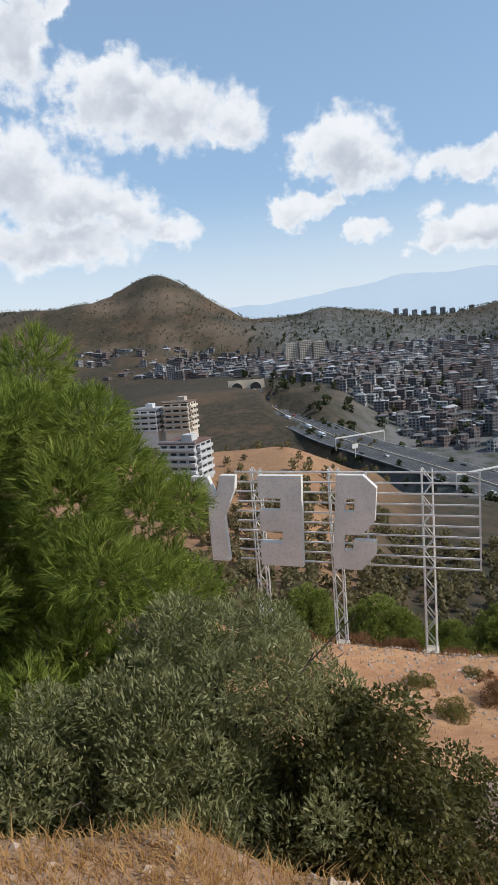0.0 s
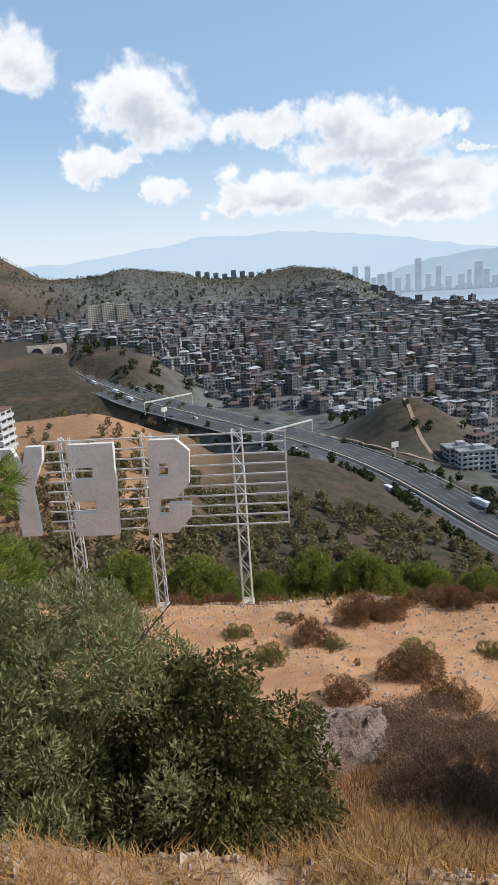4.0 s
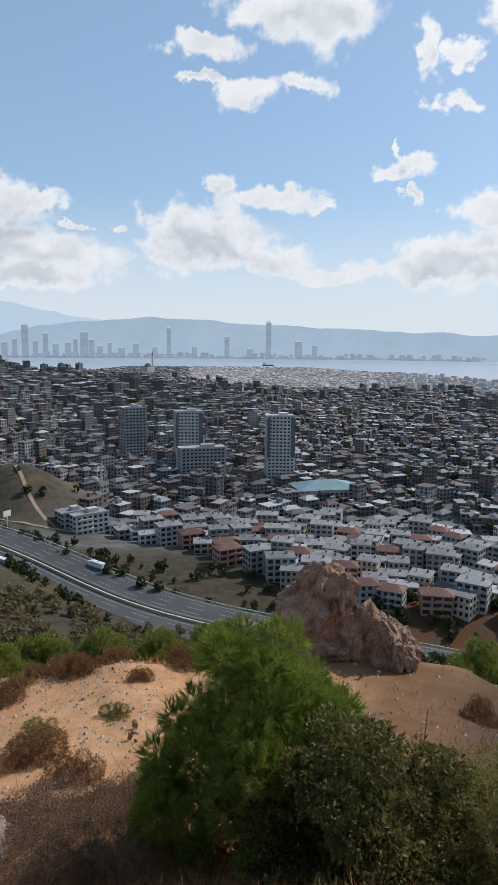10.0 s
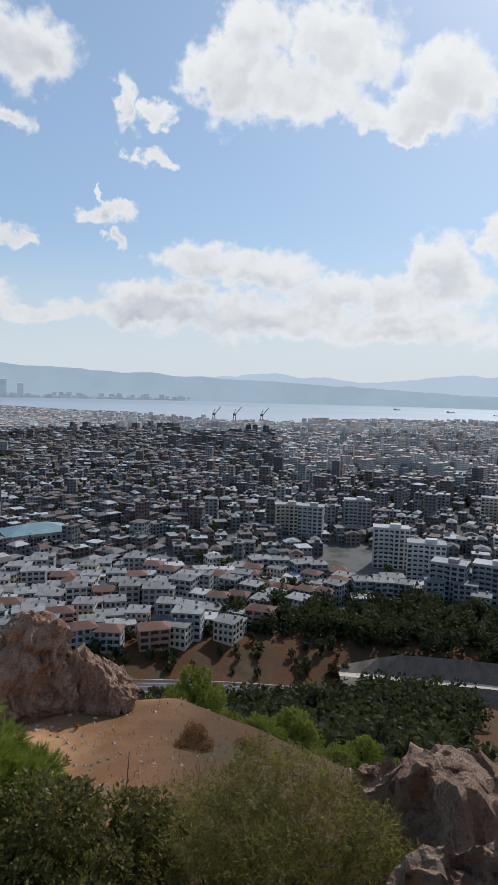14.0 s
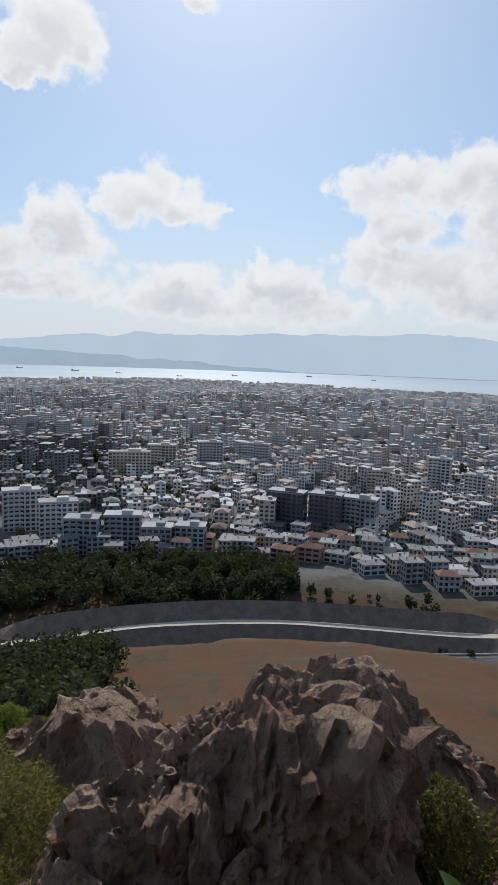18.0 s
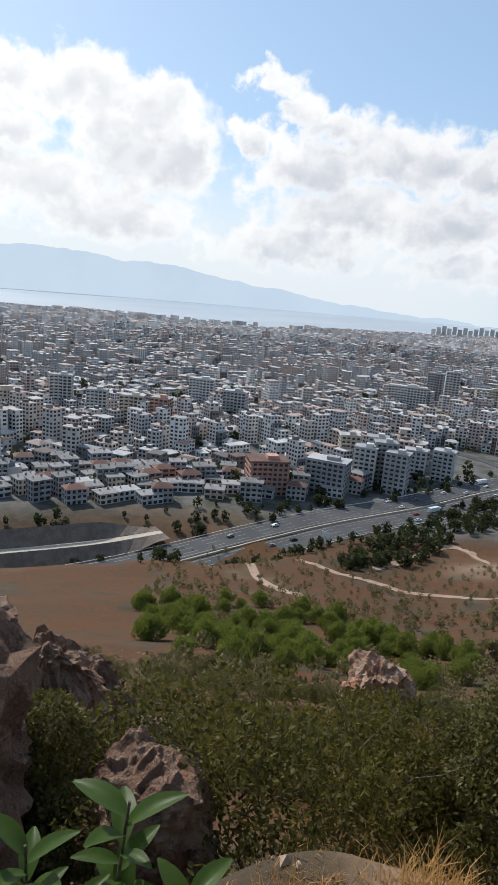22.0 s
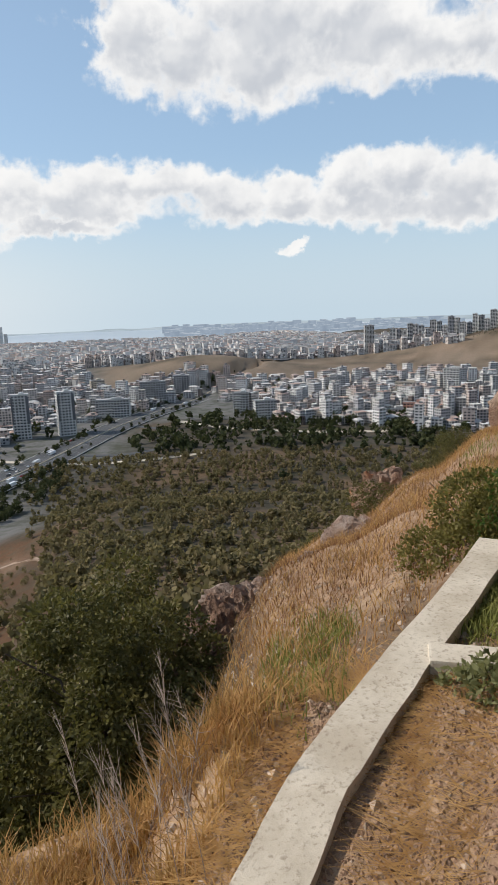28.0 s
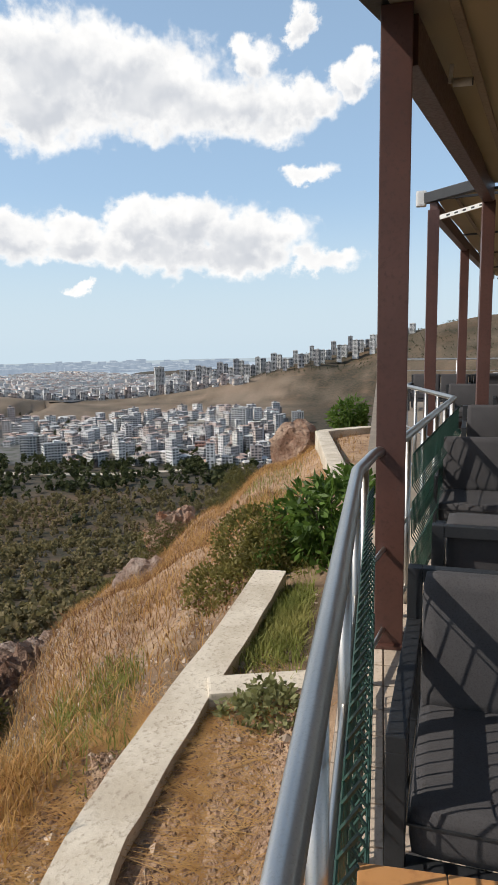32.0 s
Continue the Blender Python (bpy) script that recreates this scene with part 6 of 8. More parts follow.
# rubble on the sloping ledge of the outcrop
def rubble():
    rng = np.random.RandomState(151)
    masters = [rock_mesh("rock", 40 + k, (1, 0.85, 0.7), ROCK, 3, 0.6) for k in range(4)]
    for k in range(70):
        az, r = 86 + 22 * rng.rand(), 3.1 + 1.9 * rng.rand()
        s = 0.09 + 0.2 * rng.rand() ** 2
        top = -3.55 - 0.05 * abs(az - 104) + 0.12 * rng.normal()
        p = polar(az, r, top)
        p.z = max(p.z, ground_z(p.x, p.y))
        ob = new("rock", masters[k % 4])
        ob.matrix_world = Matrix.Translation(p) @ pose(0, 0, 0, 40 * rng.rand(), 40 * rng.rand(), 360 * rng.rand()) @ Matrix.Diagonal((s * (0.8 + rng.rand()), s, s * (0.6 + 0.6 * rng.rand()), 1))
        tagged(ob, "broken limestone rubble stone on the ledge", "rock", "rubble on the outcrop")


rubble()

for az, r, z, s, seed in ((191.6, 7.2, -4.0, 0.55, 61), (194.4, 9.2, -4.1, 0.7, 62), (190.2, 5.4, -3.3, 0.42, 63), (197.0, 12.5, -4.6, 0.7, 64), (193.2, 5.9, -3.15, 0.3, 65)):
    rock("reddish limestone rock sticking out of dry grass", az, r, z, (s, s * 0.8, s * 0.75), seed, 20, PALE_ROCK, detail=4, ridge=0.6, group="rocks on the slope by the kerb")
# ---- large plants by the terrace ----
NEAR_BUSH = "bushes by the terrace"
plant("pine_tree", "young bright green pine with soft needle brushes", "tree", polar(-21.0, 7.3, -8.15), 31, 2.45, 8.4, "needles", 30000, PINE, 330, 0.3, 0.26, (0.13, 0.005), 0.75, 0.12, "pines by the terrace", 26, egg=True, brush=14, shell=0.5)
plant("olive_bush", "dense grey-green olive bush with small narrow leaves", "bush", polar(-5.0, 4.75, -4.7), 32, 1.45, 2.75, "leaves", 76000, OLIVE, 190, 0.2, 0.02, (0.055, 0.0075), 0.6, 0.05, NEAR_BUSH, 22, egg=True, droop=-1.0)
plant("olive_bush", "low grey-green olive bush in shade", "bush", polar(-17, 4.3, -4.6), 33, 1.2, 2.35, "leaves", 40000, OLIVE, 110, 0.2, 0.02, (0.055, 0.0075), 0.6, 0.04, NEAR_BUSH, 14, egg=True, droop=-1.0)
plant("holm_oak_bush", "dark green bush with small leathery leaves", "bush", polar(10.2, 4.5, -5.0), 34, 1.05, 2.3, "leaves", 56000, DARK_LEAF, 150, 0.19, 0.02, (0.048, 0.013), 0.65, 0.045, NEAR_BUSH, 16, egg=True, shell=0.7)
plant("pine_tree", "young bushy green pine lit from behind", "tree", polar(50.4, 6.4, -6.2), 35, 1.3, 3.45, "needles", 15000, PINE, 190, 0.17, 0.02, (0.1, 0.004), 0.8, 0.07, "pines by the terrace", 20, egg=True, brush=14, shell=0.5)
plant("holm_oak_bush", "dark bush with glinting leathery leaves", "bush", polar(60.5, 5.2, -5.4), 36, 1.15, 2.3, "leaves", 44000, DARK_LEAF, 130, 0.2, 0.02, (0.05, 0.014), 0.6, 0.045, NEAR_BUSH, 16, egg=True)
plant("scrub_bush", "wispy olive-brown bush with fine twigs", "bush", polar(73.5, 5.5, -5.75), 37, 1.35, 2.3, "leaves", 42000, WISPY, 110, 0.22, 0.02, (0.055, 0.005), 0.6, 0.025, NEAR_BUSH, 30, egg=True)
plant("scrub_bush", "yellowish wispy bush in sunlight", "bush", polar(80.5, 5.0, -5.2), 38, 1.15, 2.45, "leaves", 44000, WISPY, 110, 0.2, 0.02, (0.055, 0.005), 0.6, 0.02, NEAR_BUSH, 26, egg=True)
plant("holm_oak_tree", "tall dark holm oak bush with small pale-backed leaves", "tree", polar(174.0, 6.4, -7.0), 39, 1.7, 4.6, "leaves", 90000, DARK_LEAF, 190, 0.26, 0.02, (0.055, 0.016), 0.62, 0.08, NEAR_BUSH, 30, egg=True)
plant("scrub_bush", "dark leafy bush between rocks", "bush", polar(124, 4.9, -5.3), 40, 1.0, 2.1, "leaves", 32000, DARK_LEAF, 20, 0.26, 0.02, (0.045, 0.012), 0.62, 0.03, NEAR_BUSH, 12, egg=True)
plant("laurel_bush", "glossy green broad-leaved bush beside the kerb", "bush", spot(211.9, 5.9, -2.45), 41, 0.6, 1.35, "leaves", 4200, SHINY_LEAF, 24, 0.28, 0.05, (0.12, 0.022), 0.6, 0.03, NEAR_BUSH, 14, egg=True)
plant("ivy_bush", "trailing green ivy bush spilling over the kerb", "bush", spot(206.6, 6.0, -2.9), 42, 0.8, 1.25, "leaves", 30000, WISPY, 26, 0.3, 0.02, (0.04, 0.013), 0.6, 0.03, NEAR_BUSH, 10, egg=True)
plant("laurel_bush", "green shrub behind the garden wall", "bush", spot(214.2, 17.5, -2.4), 43, 0.32, 0.9, "leaves", 1500, SHINY_LEAF, 16, 0.3, 0.05, (0.16, 0.03), 0.6, 0.03, NEAR_BUSH, 8, egg=True)


def spread(master, spots, seed, low=0.75, high=1.3, sink=0.1):
    """Copies of a plant over the land."""
    rng = np.random.RandomState(seed)
    for az, r in spots:
        s = low + (high - low) * rng.rand()
        p = on_ground(az, r, -sink)
        ob = copy_thing(master, Matrix())
        ob.matrix_world = Matrix.Translation(p) @ Matrix.Rotation(rng.rand() * 6.28, 4, "Z") @ Matrix.Diagonal((s * (0.9 + 0.25 * rng.rand()), s, s * (0.85 + 0.3 * rng.rand()), 1))


def field_of(seed, az0, az1, r0, r1, count, power=0.5):
    rng = np.random.RandomState(seed)
    return [(az0 + (az1 - az0) * rng.rand(), r0 + (r1 - r0) * rng.rand() ** power) for _ in range(count)]


# pines along the brow
brow_a = plant("pine_tree", "small bright green pine on the brow of the hill", "tree", on_ground(13, 39, -0.2), 51, 1.9, 3.1, "needles", 4600, BROW_PINE, 80, 0.34, 0.02, (0.17, 0.016), 0.7, 0.12, "pines on the brow", 8, egg=True, brush=9)
brow_b = plant("pine_tree", "round bright green pine on the brow of the hill", "tree", on_ground(27.5, 38, -0.2), 52, 1.8, 3.6, "needles", 4600, BROW_PINE, 80, 0.34, 0.02, (0.17, 0.016), 0.7, 0.12, "pines on the brow", 8, egg=True, brush=9)
for k, master in enumerate((brow_a, brow_b)):
    spread(master, [(az + 1.2 * k, 38 + (az * 7 + k * 5) % 5) for az in (3, 9.5, 16, 20.5, 25, 31, 36, 41, 47)], 60 + k, 0.8, 1.35, 0.7)
    spread(master, [(az, r) for az, r in ((71, 33), (74, 35), (77, 34), (80, 36), (84, 33.5), (86.5, 35), (90, 36), (93, 33), (96, 34.5), (99, 37))[k::2]], 70 + k, 0.6, 0.95, 0.6)
# pine grove on the western slope
grove = [(az, r) for az, r in field_of(61, 131, 163, 62, 150, 125) if r > 66 + 0.5 * abs(az - 146) and r < 165 - 2.2 * abs(az - 142)]
grove_a = plant("pine_tree", "green pine in the grove on the western slope", "tree", on_ground(143, 84, -0.3), 51, 2.6, 4.3, "needles", 1900, BROW_PINE, 80, 0.46, 0.02, (0.32, 0.036), 0.7, 0.16, "pines of the grove", 8, egg=True, brush=8)
grove_b = plant("pine_tree", "round green pine in the grove on the western slope", "tree", on_ground(148, 90, -0.3), 52, 2.45, 5.0, "needles", 1900, BROW_PINE, 80, 0.46, 0.02, (0.32, 0.036), 0.7, 0.16, "pines of the grove", 8, egg=True, brush=8)
for k, master in enumerate((grove_a, grove_b)):
    spread(master, grove[k::2], 80 + k, 0.62, 1.05, 0.3)
# green scrub on the slopes
low_scrub = plant("scrub_bush", "low green shrub on the dry slope", "bush", on_ground(141, 15, -0.1), 53, 1.0, 1.1, "leaves", 9000, SCRUB, 44, 0.2, 0.0, (0.045, 0.0105), 0.6, 0.02, "shrubs on the slope", 8, egg=True)
dark_scrub = plant("scrub_bush", "dark green shrub on the dry slope", "bush", on_ground(150, 20, -0.1), 54, 1.2, 1.4, "leaves", 6500, DARK_LEAF, 44, 0.24, 0.0, (0.056, 0.0168), 0.6, 0.02, "shrubs on the slope", 8, egg=True)
spread(low_scrub, field_of(62, 136, 178, 4.6, 22, 125), 90, 0.7, 1.5)
spread(dark_scrub, field_of(63, 118, 182, 8, 62, 110), 91, 0.6, 1.5)
spread(dark_scrub, field_of(64, 187, 206, 16, 46, 34), 92, 0.6, 1.2)
# rust-brown dry shrubs on the bare plateau
mound = plant("heath_bush", "grey-brown heath bush at the foot of the rocks", "bush", on_ground(33, 9.2, -0.2), 57, 1.2, 0.95, "leaves", 16000, HEATH, 40, 0.24, 0.0, (0.055, 0.006), 0.6, 0.02, "heath bushes", 14, egg=True)
spread(mound, [(31, 6.6), (34.5, 5.8), (38, 6.8), (29, 7.8), (35.5, 8.0), (41, 8.2), (27.5, 9.4), (30, 9.9), (36.5, 9.3), (39.5, 9.6), (26, 10.6), (66, 11), (70, 12)], 96, 0.45, 0.75)
dry = plant("dry_shrub", "rust-brown dried shrub on bare earth", "bush", on_ground(27, 27, -0.1), 55, 1.1, 0.62, "leaves", 9000, DRY_SCRUB, 26, 0.26, 0.0, (0.09, 0.009), 0.6, 0.02, "dry shrubs on the plateau", 8, egg=True)
spread(dry, [(25.5, 26.5), (29, 28), (31, 30.5), (35, 29.5), (40, 27), (30, 20), (44, 30), (9, 33), (11.5, 32), (13.5, 30.5), (4, 35), (6, 36), (33.5, 18), (21, 24), (24, 17.5), (50, 31), (71, 24), (76, 25), (26.5, 28), (27.5, 27.2), (29.8, 29.2), (8, 32.5), (10, 31.5), (12.5, 33), (14.8, 32), (16.5, 31.5), (7, 34), (18, 33), (33, 31), (38, 30.5)], 93, 0.55, 1.35)
spread(dry, [(28.5, 9.6), (31.5, 9.2), (34, 9.8), (26.5, 10.5), (36.5, 8.9), (39, 9.5), (55, 12), (68, 12)], 94, 0.75, 1.05)
yellow = plant("scrub_bush", "low yellow-green shrub on bare earth", "bush", on_ground(31, 22, -0.1), 56, 0.9, 0.5, "leaves", 6000, WISPY, 22, 0.22, 0.0, (0.08, 0.011), 0.6, 0.02, "shrubs on the plateau", 8, egg=True)
spread(yellow, [(23, 23), (14, 25), (17, 22), (38, 23), (43, 21), (19, 27)], 95, 0.5, 1.0)


def far_trees(name, label, spots, seed, size, mat, leaves=46, leaf=0.3):
    """Distant trees: loose clumps of leaf sprays on short trunks, joined."""
    rng = np.random.RandomState(seed)
    v, f = [], []
    pts = np.array(spots)
    x, y = pts[:, 1] * np.sin(np.radians(pts[:, 0])), pts[:, 1] * np.cos(np.radians(pts[:, 0]))
    z = height_at(x, y)
    n = len(pts)
    s = size * (0.55 + 0.9 * rng.rand(n))
    c = rng.normal(size=(n, leaves, 3))
    c /= np.linalg.norm(c, axis=2)[..., None]
    c *= (0.35 + 0.65 * rng.rand(n, leaves, 1)) * [0.75, 0.75, 0.95]
    c[..., 2] += 0.9
    centre = np.stack([x, y, z], -1)[:, None] + c * s[:, None, None]
    a = rng.normal(size=(n, leaves, 3))
    b = np.cross(a, rng.normal(size=(n, leaves, 3)))
    a *= (leaf * s[:, None] / np.linalg.norm(a, axis=2))[..., None]
    b *= (leaf * s[:, None] / np.linalg.norm(b, axis=2))[..., None]
    v = np.stack([centre - a - b * 0.4, centre + a * 0.3 - b, centre + a + b * 0.5, centre - a * 0.4 + b], 2).reshape(-1, 3)
    return tagged(new(name, np_mesh(name, v, np.arange(len(v)).reshape(-1, 4), [mat])), label, "trees", kind="stuff")


WOOD = leafy("far_wood", (0.1, 0.083, 0.042), (0.23, 0.185, 0.095), (0.26, 0.18, 0.1), 0.85, 0.3, 0.02)
RIDGE_WOOD = leafy("ridge_wood", (0.06, 0.065, 0.04), (0.11, 0.11, 0.07), (0.1, 0.09, 0.06), 0.9, 0.2, 0.01)
TOWN_TREE = leafy("town_trees", (0.025, 0.033, 0.015), (0.075, 0.08, 0.035), (0.06, 0.06, 0.03), 0.8, 0.25, 0.03)
far_trees("hillside_wood", "scattered dark olive-green trees on the wooded valley side", [(a, q) for a, q in field_of(71, 158, 206, 85, 560, 4300, 0.65) if a > 163 + 4 * step(150, 230, q) + 3 * ((q * 3.7) % 1)], 72, 2.1, WOOD, 40, 0.26)
# Sparse scrub, with more added to darken the slope in place of cloud shade.
far_trees("valley_scrub", "dark scrub trees on the slope above the motorway", field_of(73, -8, 66, 60, 235, 1700, 0.7) + field_of(78, -14, 12, 150, 520, 260), 74, 2.1, WOOD, 66, 0.18)
far_trees("roadside_trees", "dark trees along the motorway and the edge of town", [(a, float(np.interp(a, ROAD_AZ, ROAD_R)) + o) for a, o in field_of(75, 4, 186, -46, 64, 1300, 1.0) if abs(o) > 24 and not (86 < a < 131 and o < 0)], 76, 2.7, TOWN_TREE, 60, 0.22)
far_trees("slope_wood", "dense dark wood on the slope above the motorway", [(a, q) for a, q in field_of(87, 60, 108, 110, 225, 1700, 0.8) if a < 90 + 7 * ((q * 7.3) % 1) ** 2], 88, 4.0, TOWN_TREE, 110, 0.13)
far_trees("slope_shrubs", "low brown and green tufts over the red slope", field_of(98, 132, 172, 40, 300, 900, 0.8), 99, 1.15, WOOD, 60, 0.15)
far_trees("hollow_wood", "dark green trees in the hollow beside the motorway", [(a, float(np.interp(a, ROAD_AZ, ROAD_R)) + o) for a, o in field_of(131, 150, 171, -105, -26, 250, 1.5) if o < -26 - 45 * step(158, 150, a) * ((a * 5.3) % 1)], 132, 3.1, TOWN_TREE, 80, 0.17)
far_trees("plateau_tufts", "small dry tufts scattered over the bare plateau", field_of(97, -2, 64, 11, 37, 70, 0.8), 100, 0.15, DRY_SCRUB, 30, 0.28)
far_trees("lower_wood", "dark wood below the town", field_of(77, 73, 112, 300, 372, 520, 1.0), 79, 5.0, TOWN_TREE, 110, 0.13)
far_trees("ridge_wood", "dark pine wood covering the far ridge", field_of(84, 4, 30, 1350, 1950, 4200, 1.0) + field_of(85, -24, 6, 1300, 2100, 3200, 1.0) + field_of(89, 204, 228, 1640, 2300, 2400, 1.0), 86, 2.3, RIDGE_WOOD, 12)
town_spots = [(a, r) for a, r in field_of(83, 176, 206, 560, 760, 420, 1.0) if abs(r - float(np.interp(a, ROAD_AZ, ROAD_R))) > 110] + [(a, r) for a, r in field_of(81, 0, 206, 350, 1500, 3600, 0.6) if (r > float(np.interp(a, ROAD_AZ, ROAD_R)) + 40 or a > 186) and not (172 < a and r > 1060)]
far_trees("town_trees", "dark street trees between the houses", town_spots, 82, 4.6, TOWN_TREE, 26)


# ---- grass, straw and stones ----


def blades(name, label, spots, heights, mat, seed, width=0.005, lean=0.5, flat=0.0):
    """Bent blades of grass: two-piece strips that stand on the land."""
    rng = np.random.RandomState(seed)
    pts = np.array(spots)
    x, y = pts[:, 0], pts[:, 1]
    n = len(pts)
    z = height_at(x, y) - 0.02
    base = np.stack([x, y, z], -1)
    a = rng.rand(n) * 2 * math.pi
    out = np.stack([np.cos(a), np.sin(a), np.zeros(n)], -1)
    side = np.stack([-np.sin(a), np.cos(a), np.zeros(n)], -1) * (width * (0.6 + 0.8 * rng.rand(n)))[:, None]
    h = (heights[0] + (heights[1] - heights[0]) * rng.rand(n) ** 1.5)[:, None]
    bend = lean * (0.3 + rng.rand(n))[:, None]
    up = np.array([0, 0, 1.0]) * (1 - flat)
    p1 = base + (up * 0.6 + out * bend * 0.25) * h
    p2 = base + (up * 0.95 + out * bend * 0.9) * h
    v = np.stack([base - side, base + side, p1 + side * 0.8, p1 - side * 0.8, p2 + side * 0.15, p2 - side * 0.15], 1).reshape(-1, 3)
    o = (np.arange(n) * 6)[:, None]
    f = np.concatenate([o + np.array([0, 1, 2, 3]), o + np.array([3, 2, 4, 5])])
    return tagged(new(name, np_mesh(name, v, f, [mat])), label, "grass", kind="stuff")


def sown(seed, az0, az1, r0, r1, count, clump=0.0, power=0.5, keep=None):
    """Places for blades, in clumps, from the corner of the terrace."""
    rng = np.random.RandomState(seed)
    az, r = az0 + (az1 - az0) * rng.rand(count), r0 + (r1 - r0) * rng.rand(count) ** power
    az, r = az + rng.normal(0, 0.05 * (az1 - az0), count), r * np.exp(rng.normal(0, 0.07, count))
    x, y = r * np.sin(np.radians(az)), r * np.cos(np.radians(az))
    if clump:
        good = fbm(x / clump + seed, y / clump, 3) > rng.uniform(-0.5, 0.25, count)
        x, y, az, r = x[good], y[good], az[good], r[good]
    if keep is not None:
        good = keep(x, y, az, r)
        x, y = x[good], y[good]
    return np.stack([x, y], -1)


def outside_kerb(x, y, az, r):
    return r > np.interp(az, [170, 184, 190, 195, 199.3, 203.6, 207, 212], [1.6, 2.2, 2.66, 3.12, 3.7, 4.45, 5.5, 9])


blades("dry_grass", "golden dry grass on the slope beside the kerb", sown(101, 176, 214, 1.8, 22, 60000, 1.3, 0.7, outside_kerb), (0.05, 0.2), STRAW, 102, 0.0035, 1.0)
blades("dry_grass", "reddish-brown dead grass on the slope beside the kerb", sown(122, 178, 214, 2.2, 26, 80000, 1.6, 0.7, outside_kerb), (0.04, 0.15), DRY_SCRUB, 123, 0.0035, 1.7)
blades("dry_grass", "tall golden dry grass at the foot of the kerb", sown(103, 160, 190, 1.4, 3.2, 14000, 0.5, 0.6, outside_kerb), (0.06, 0.26), STRAW, 104, 0.003, 0.7)
blades("dry_grass", "short straw on the ledge below the terrace", sown(105, -34, 30, 1.7, 2.9, 20000, 0.6), (0.03, 0.11), STRAW, 106, 0.003, 1.2)
blades("dry_grass", "dry grass and dead stems round the heath bushes", sown(124, 14, 52, 3.0, 12, 40000, 1.2, 0.7), (0.05, 0.22), DRY_SCRUB, 125, 0.004, 1.1)
blades("dry_grass", "pale straw below the bushes", sown(126, 16, 60, 2.2, 7, 22000, 0.9, 0.7), (0.04, 0.2), STRAW, 127, 0.003, 1.0)
blades("dry_grass", "bleached grass at the edge of the drop", sown(128, 132, 174, 0.9, 2.6, 24000), (0.03, 0.15), STRAW, 129, 0.003, 0.9)
blades("dry_grass", "straw and dry stalks between the rocks", sown(107, 86, 152, 1.2, 2.2, 4200, 0.6), (0.04, 0.16), STRAW, 108, 0.003, 0.9)
blades("dry_grass", "bleached grass along the edge of the plateau", sown(109, 4, 62, 31, 37.5, 12000, 3.0), (0.15, 0.7), STRAW, 110, 0.012, 0.8)
blades("dry_grass", "thin straw scattered over the plateau", sown(111, -4, 66, 10, 36, 22000, 2.2), (0.04, 0.16), STRAW, 112, 0.008, 0.9)
blades("straw_litter", "loose straw lying on the bare garden soil", sown(113, 184, 214, 1.0, 3.5, 22000, 0.0, 0.5, lambda x, y, az, r: ~outside_kerb(x, y, az, r)), (0.08, 0.3), STRAW, 114, 0.0025, 1.6, 0.93)
blades("green_grass", "fresh green grass inside the kerb", sown(115, 207.6, 213.5, 3.85, 4.9, 8000, 0.4), (0.04, 0.13), GREEN_GRASS, 116, 0.004, 0.9)
blades("green_grass", "yellow-green tufts on the slope", np.concatenate([sown(117, 190, 198, 2.9, 4.8, 3000, 0.4), sown(118, 206, 211, 7, 13, 2400, 1.0)]), (0.04, 0.15), GREEN_GRASS, 119, 0.004, 0.6)
blades("slope_grass", "coarse rusty grass over the red slope", sown(120, 70, 182, 8, 60, 30000, 4.0, 0.8), (0.1, 0.4), DRY_SCRUB, 121, 0.012, 0.9)
plant("herb", "grey-green leafy weed on bare soil", "plant", spot(206.2, 3.2, -1.97), 58, 0.24, 0.24, "leaves", 1600, OLIVE, 12, 0.11, 0.0, (0.045, 0.012), 0.5, 0.008, "", 6, egg=True)
plant("herb", "pale green broom tuft on the slope", "plant", spot(180.4, 3.5, -2.75), 59, 0.2, 0.6, "leaves", 2600, SCRUB, 14, 0.1, 0.0, (0.04, 0.006), 0.5, 0.008, "", 8, egg=True)
plant("herb", "golden dried flower heads among straw", "plant", polar(95.8, 2.05, -2.2), 60, 0.19, 0.36, "leaves", 2200, STRAW, 16, 0.1, 0.0, (0.02, 0.008), 0.5, 0.006, "", 10, egg=True)


PLUME = surface("bleached_stalk", ((0.27, 0.2, 0.15), (0.36, 0.28, 0.22), (0.2, 0.14, 0.1)), 8, 0.8)


def plumes():
    """Long grey grass stalks that arch out over the drop."""
    rng = np.random.RandomState(131)
    for k in range(16):
        az, r = 168 + 13 * rng.rand(), 1.9 + 0.9 * rng.rand()
        p = spot(az, r)
        p.z = ground_z(p.x, p.y) - 0.05
        a = radians(150 + 60 * rng.rand())
        out, h = Vector((math.sin(a), math.cos(a), 0)), 0.45 + 0.4 * rng.rand()
        bm = bmesh.new()
        last = p
        for i in range(1, 8):
            t = i / 7
            q = p + Vector((0, 0, h * (t - 0.12 * t * t))) + out * (0.45 * t * t) * h
            add_rod(bm, last, q, 0.0022 * (1.1 - t * 0.7), 4)
            if i > 4:
                for _ in range(7):
                    tip = q + (out * 0.6 + Vector(rng.normal(size=3) * 0.5) + Vector((0, 0, 0.4))).normalized() * 0.07
                    add_rod(bm, last.lerp(q, rng.rand()), tip, 0.0016, 3, 0.0004)
            last = q
        ob = new("grass_stalk", bm_mesh("grass_stalk", bm, PLUME))
        tagged(ob, "long bleached grass stalk with a feathery plume", "grass", "bleached grass stalks")


plumes()


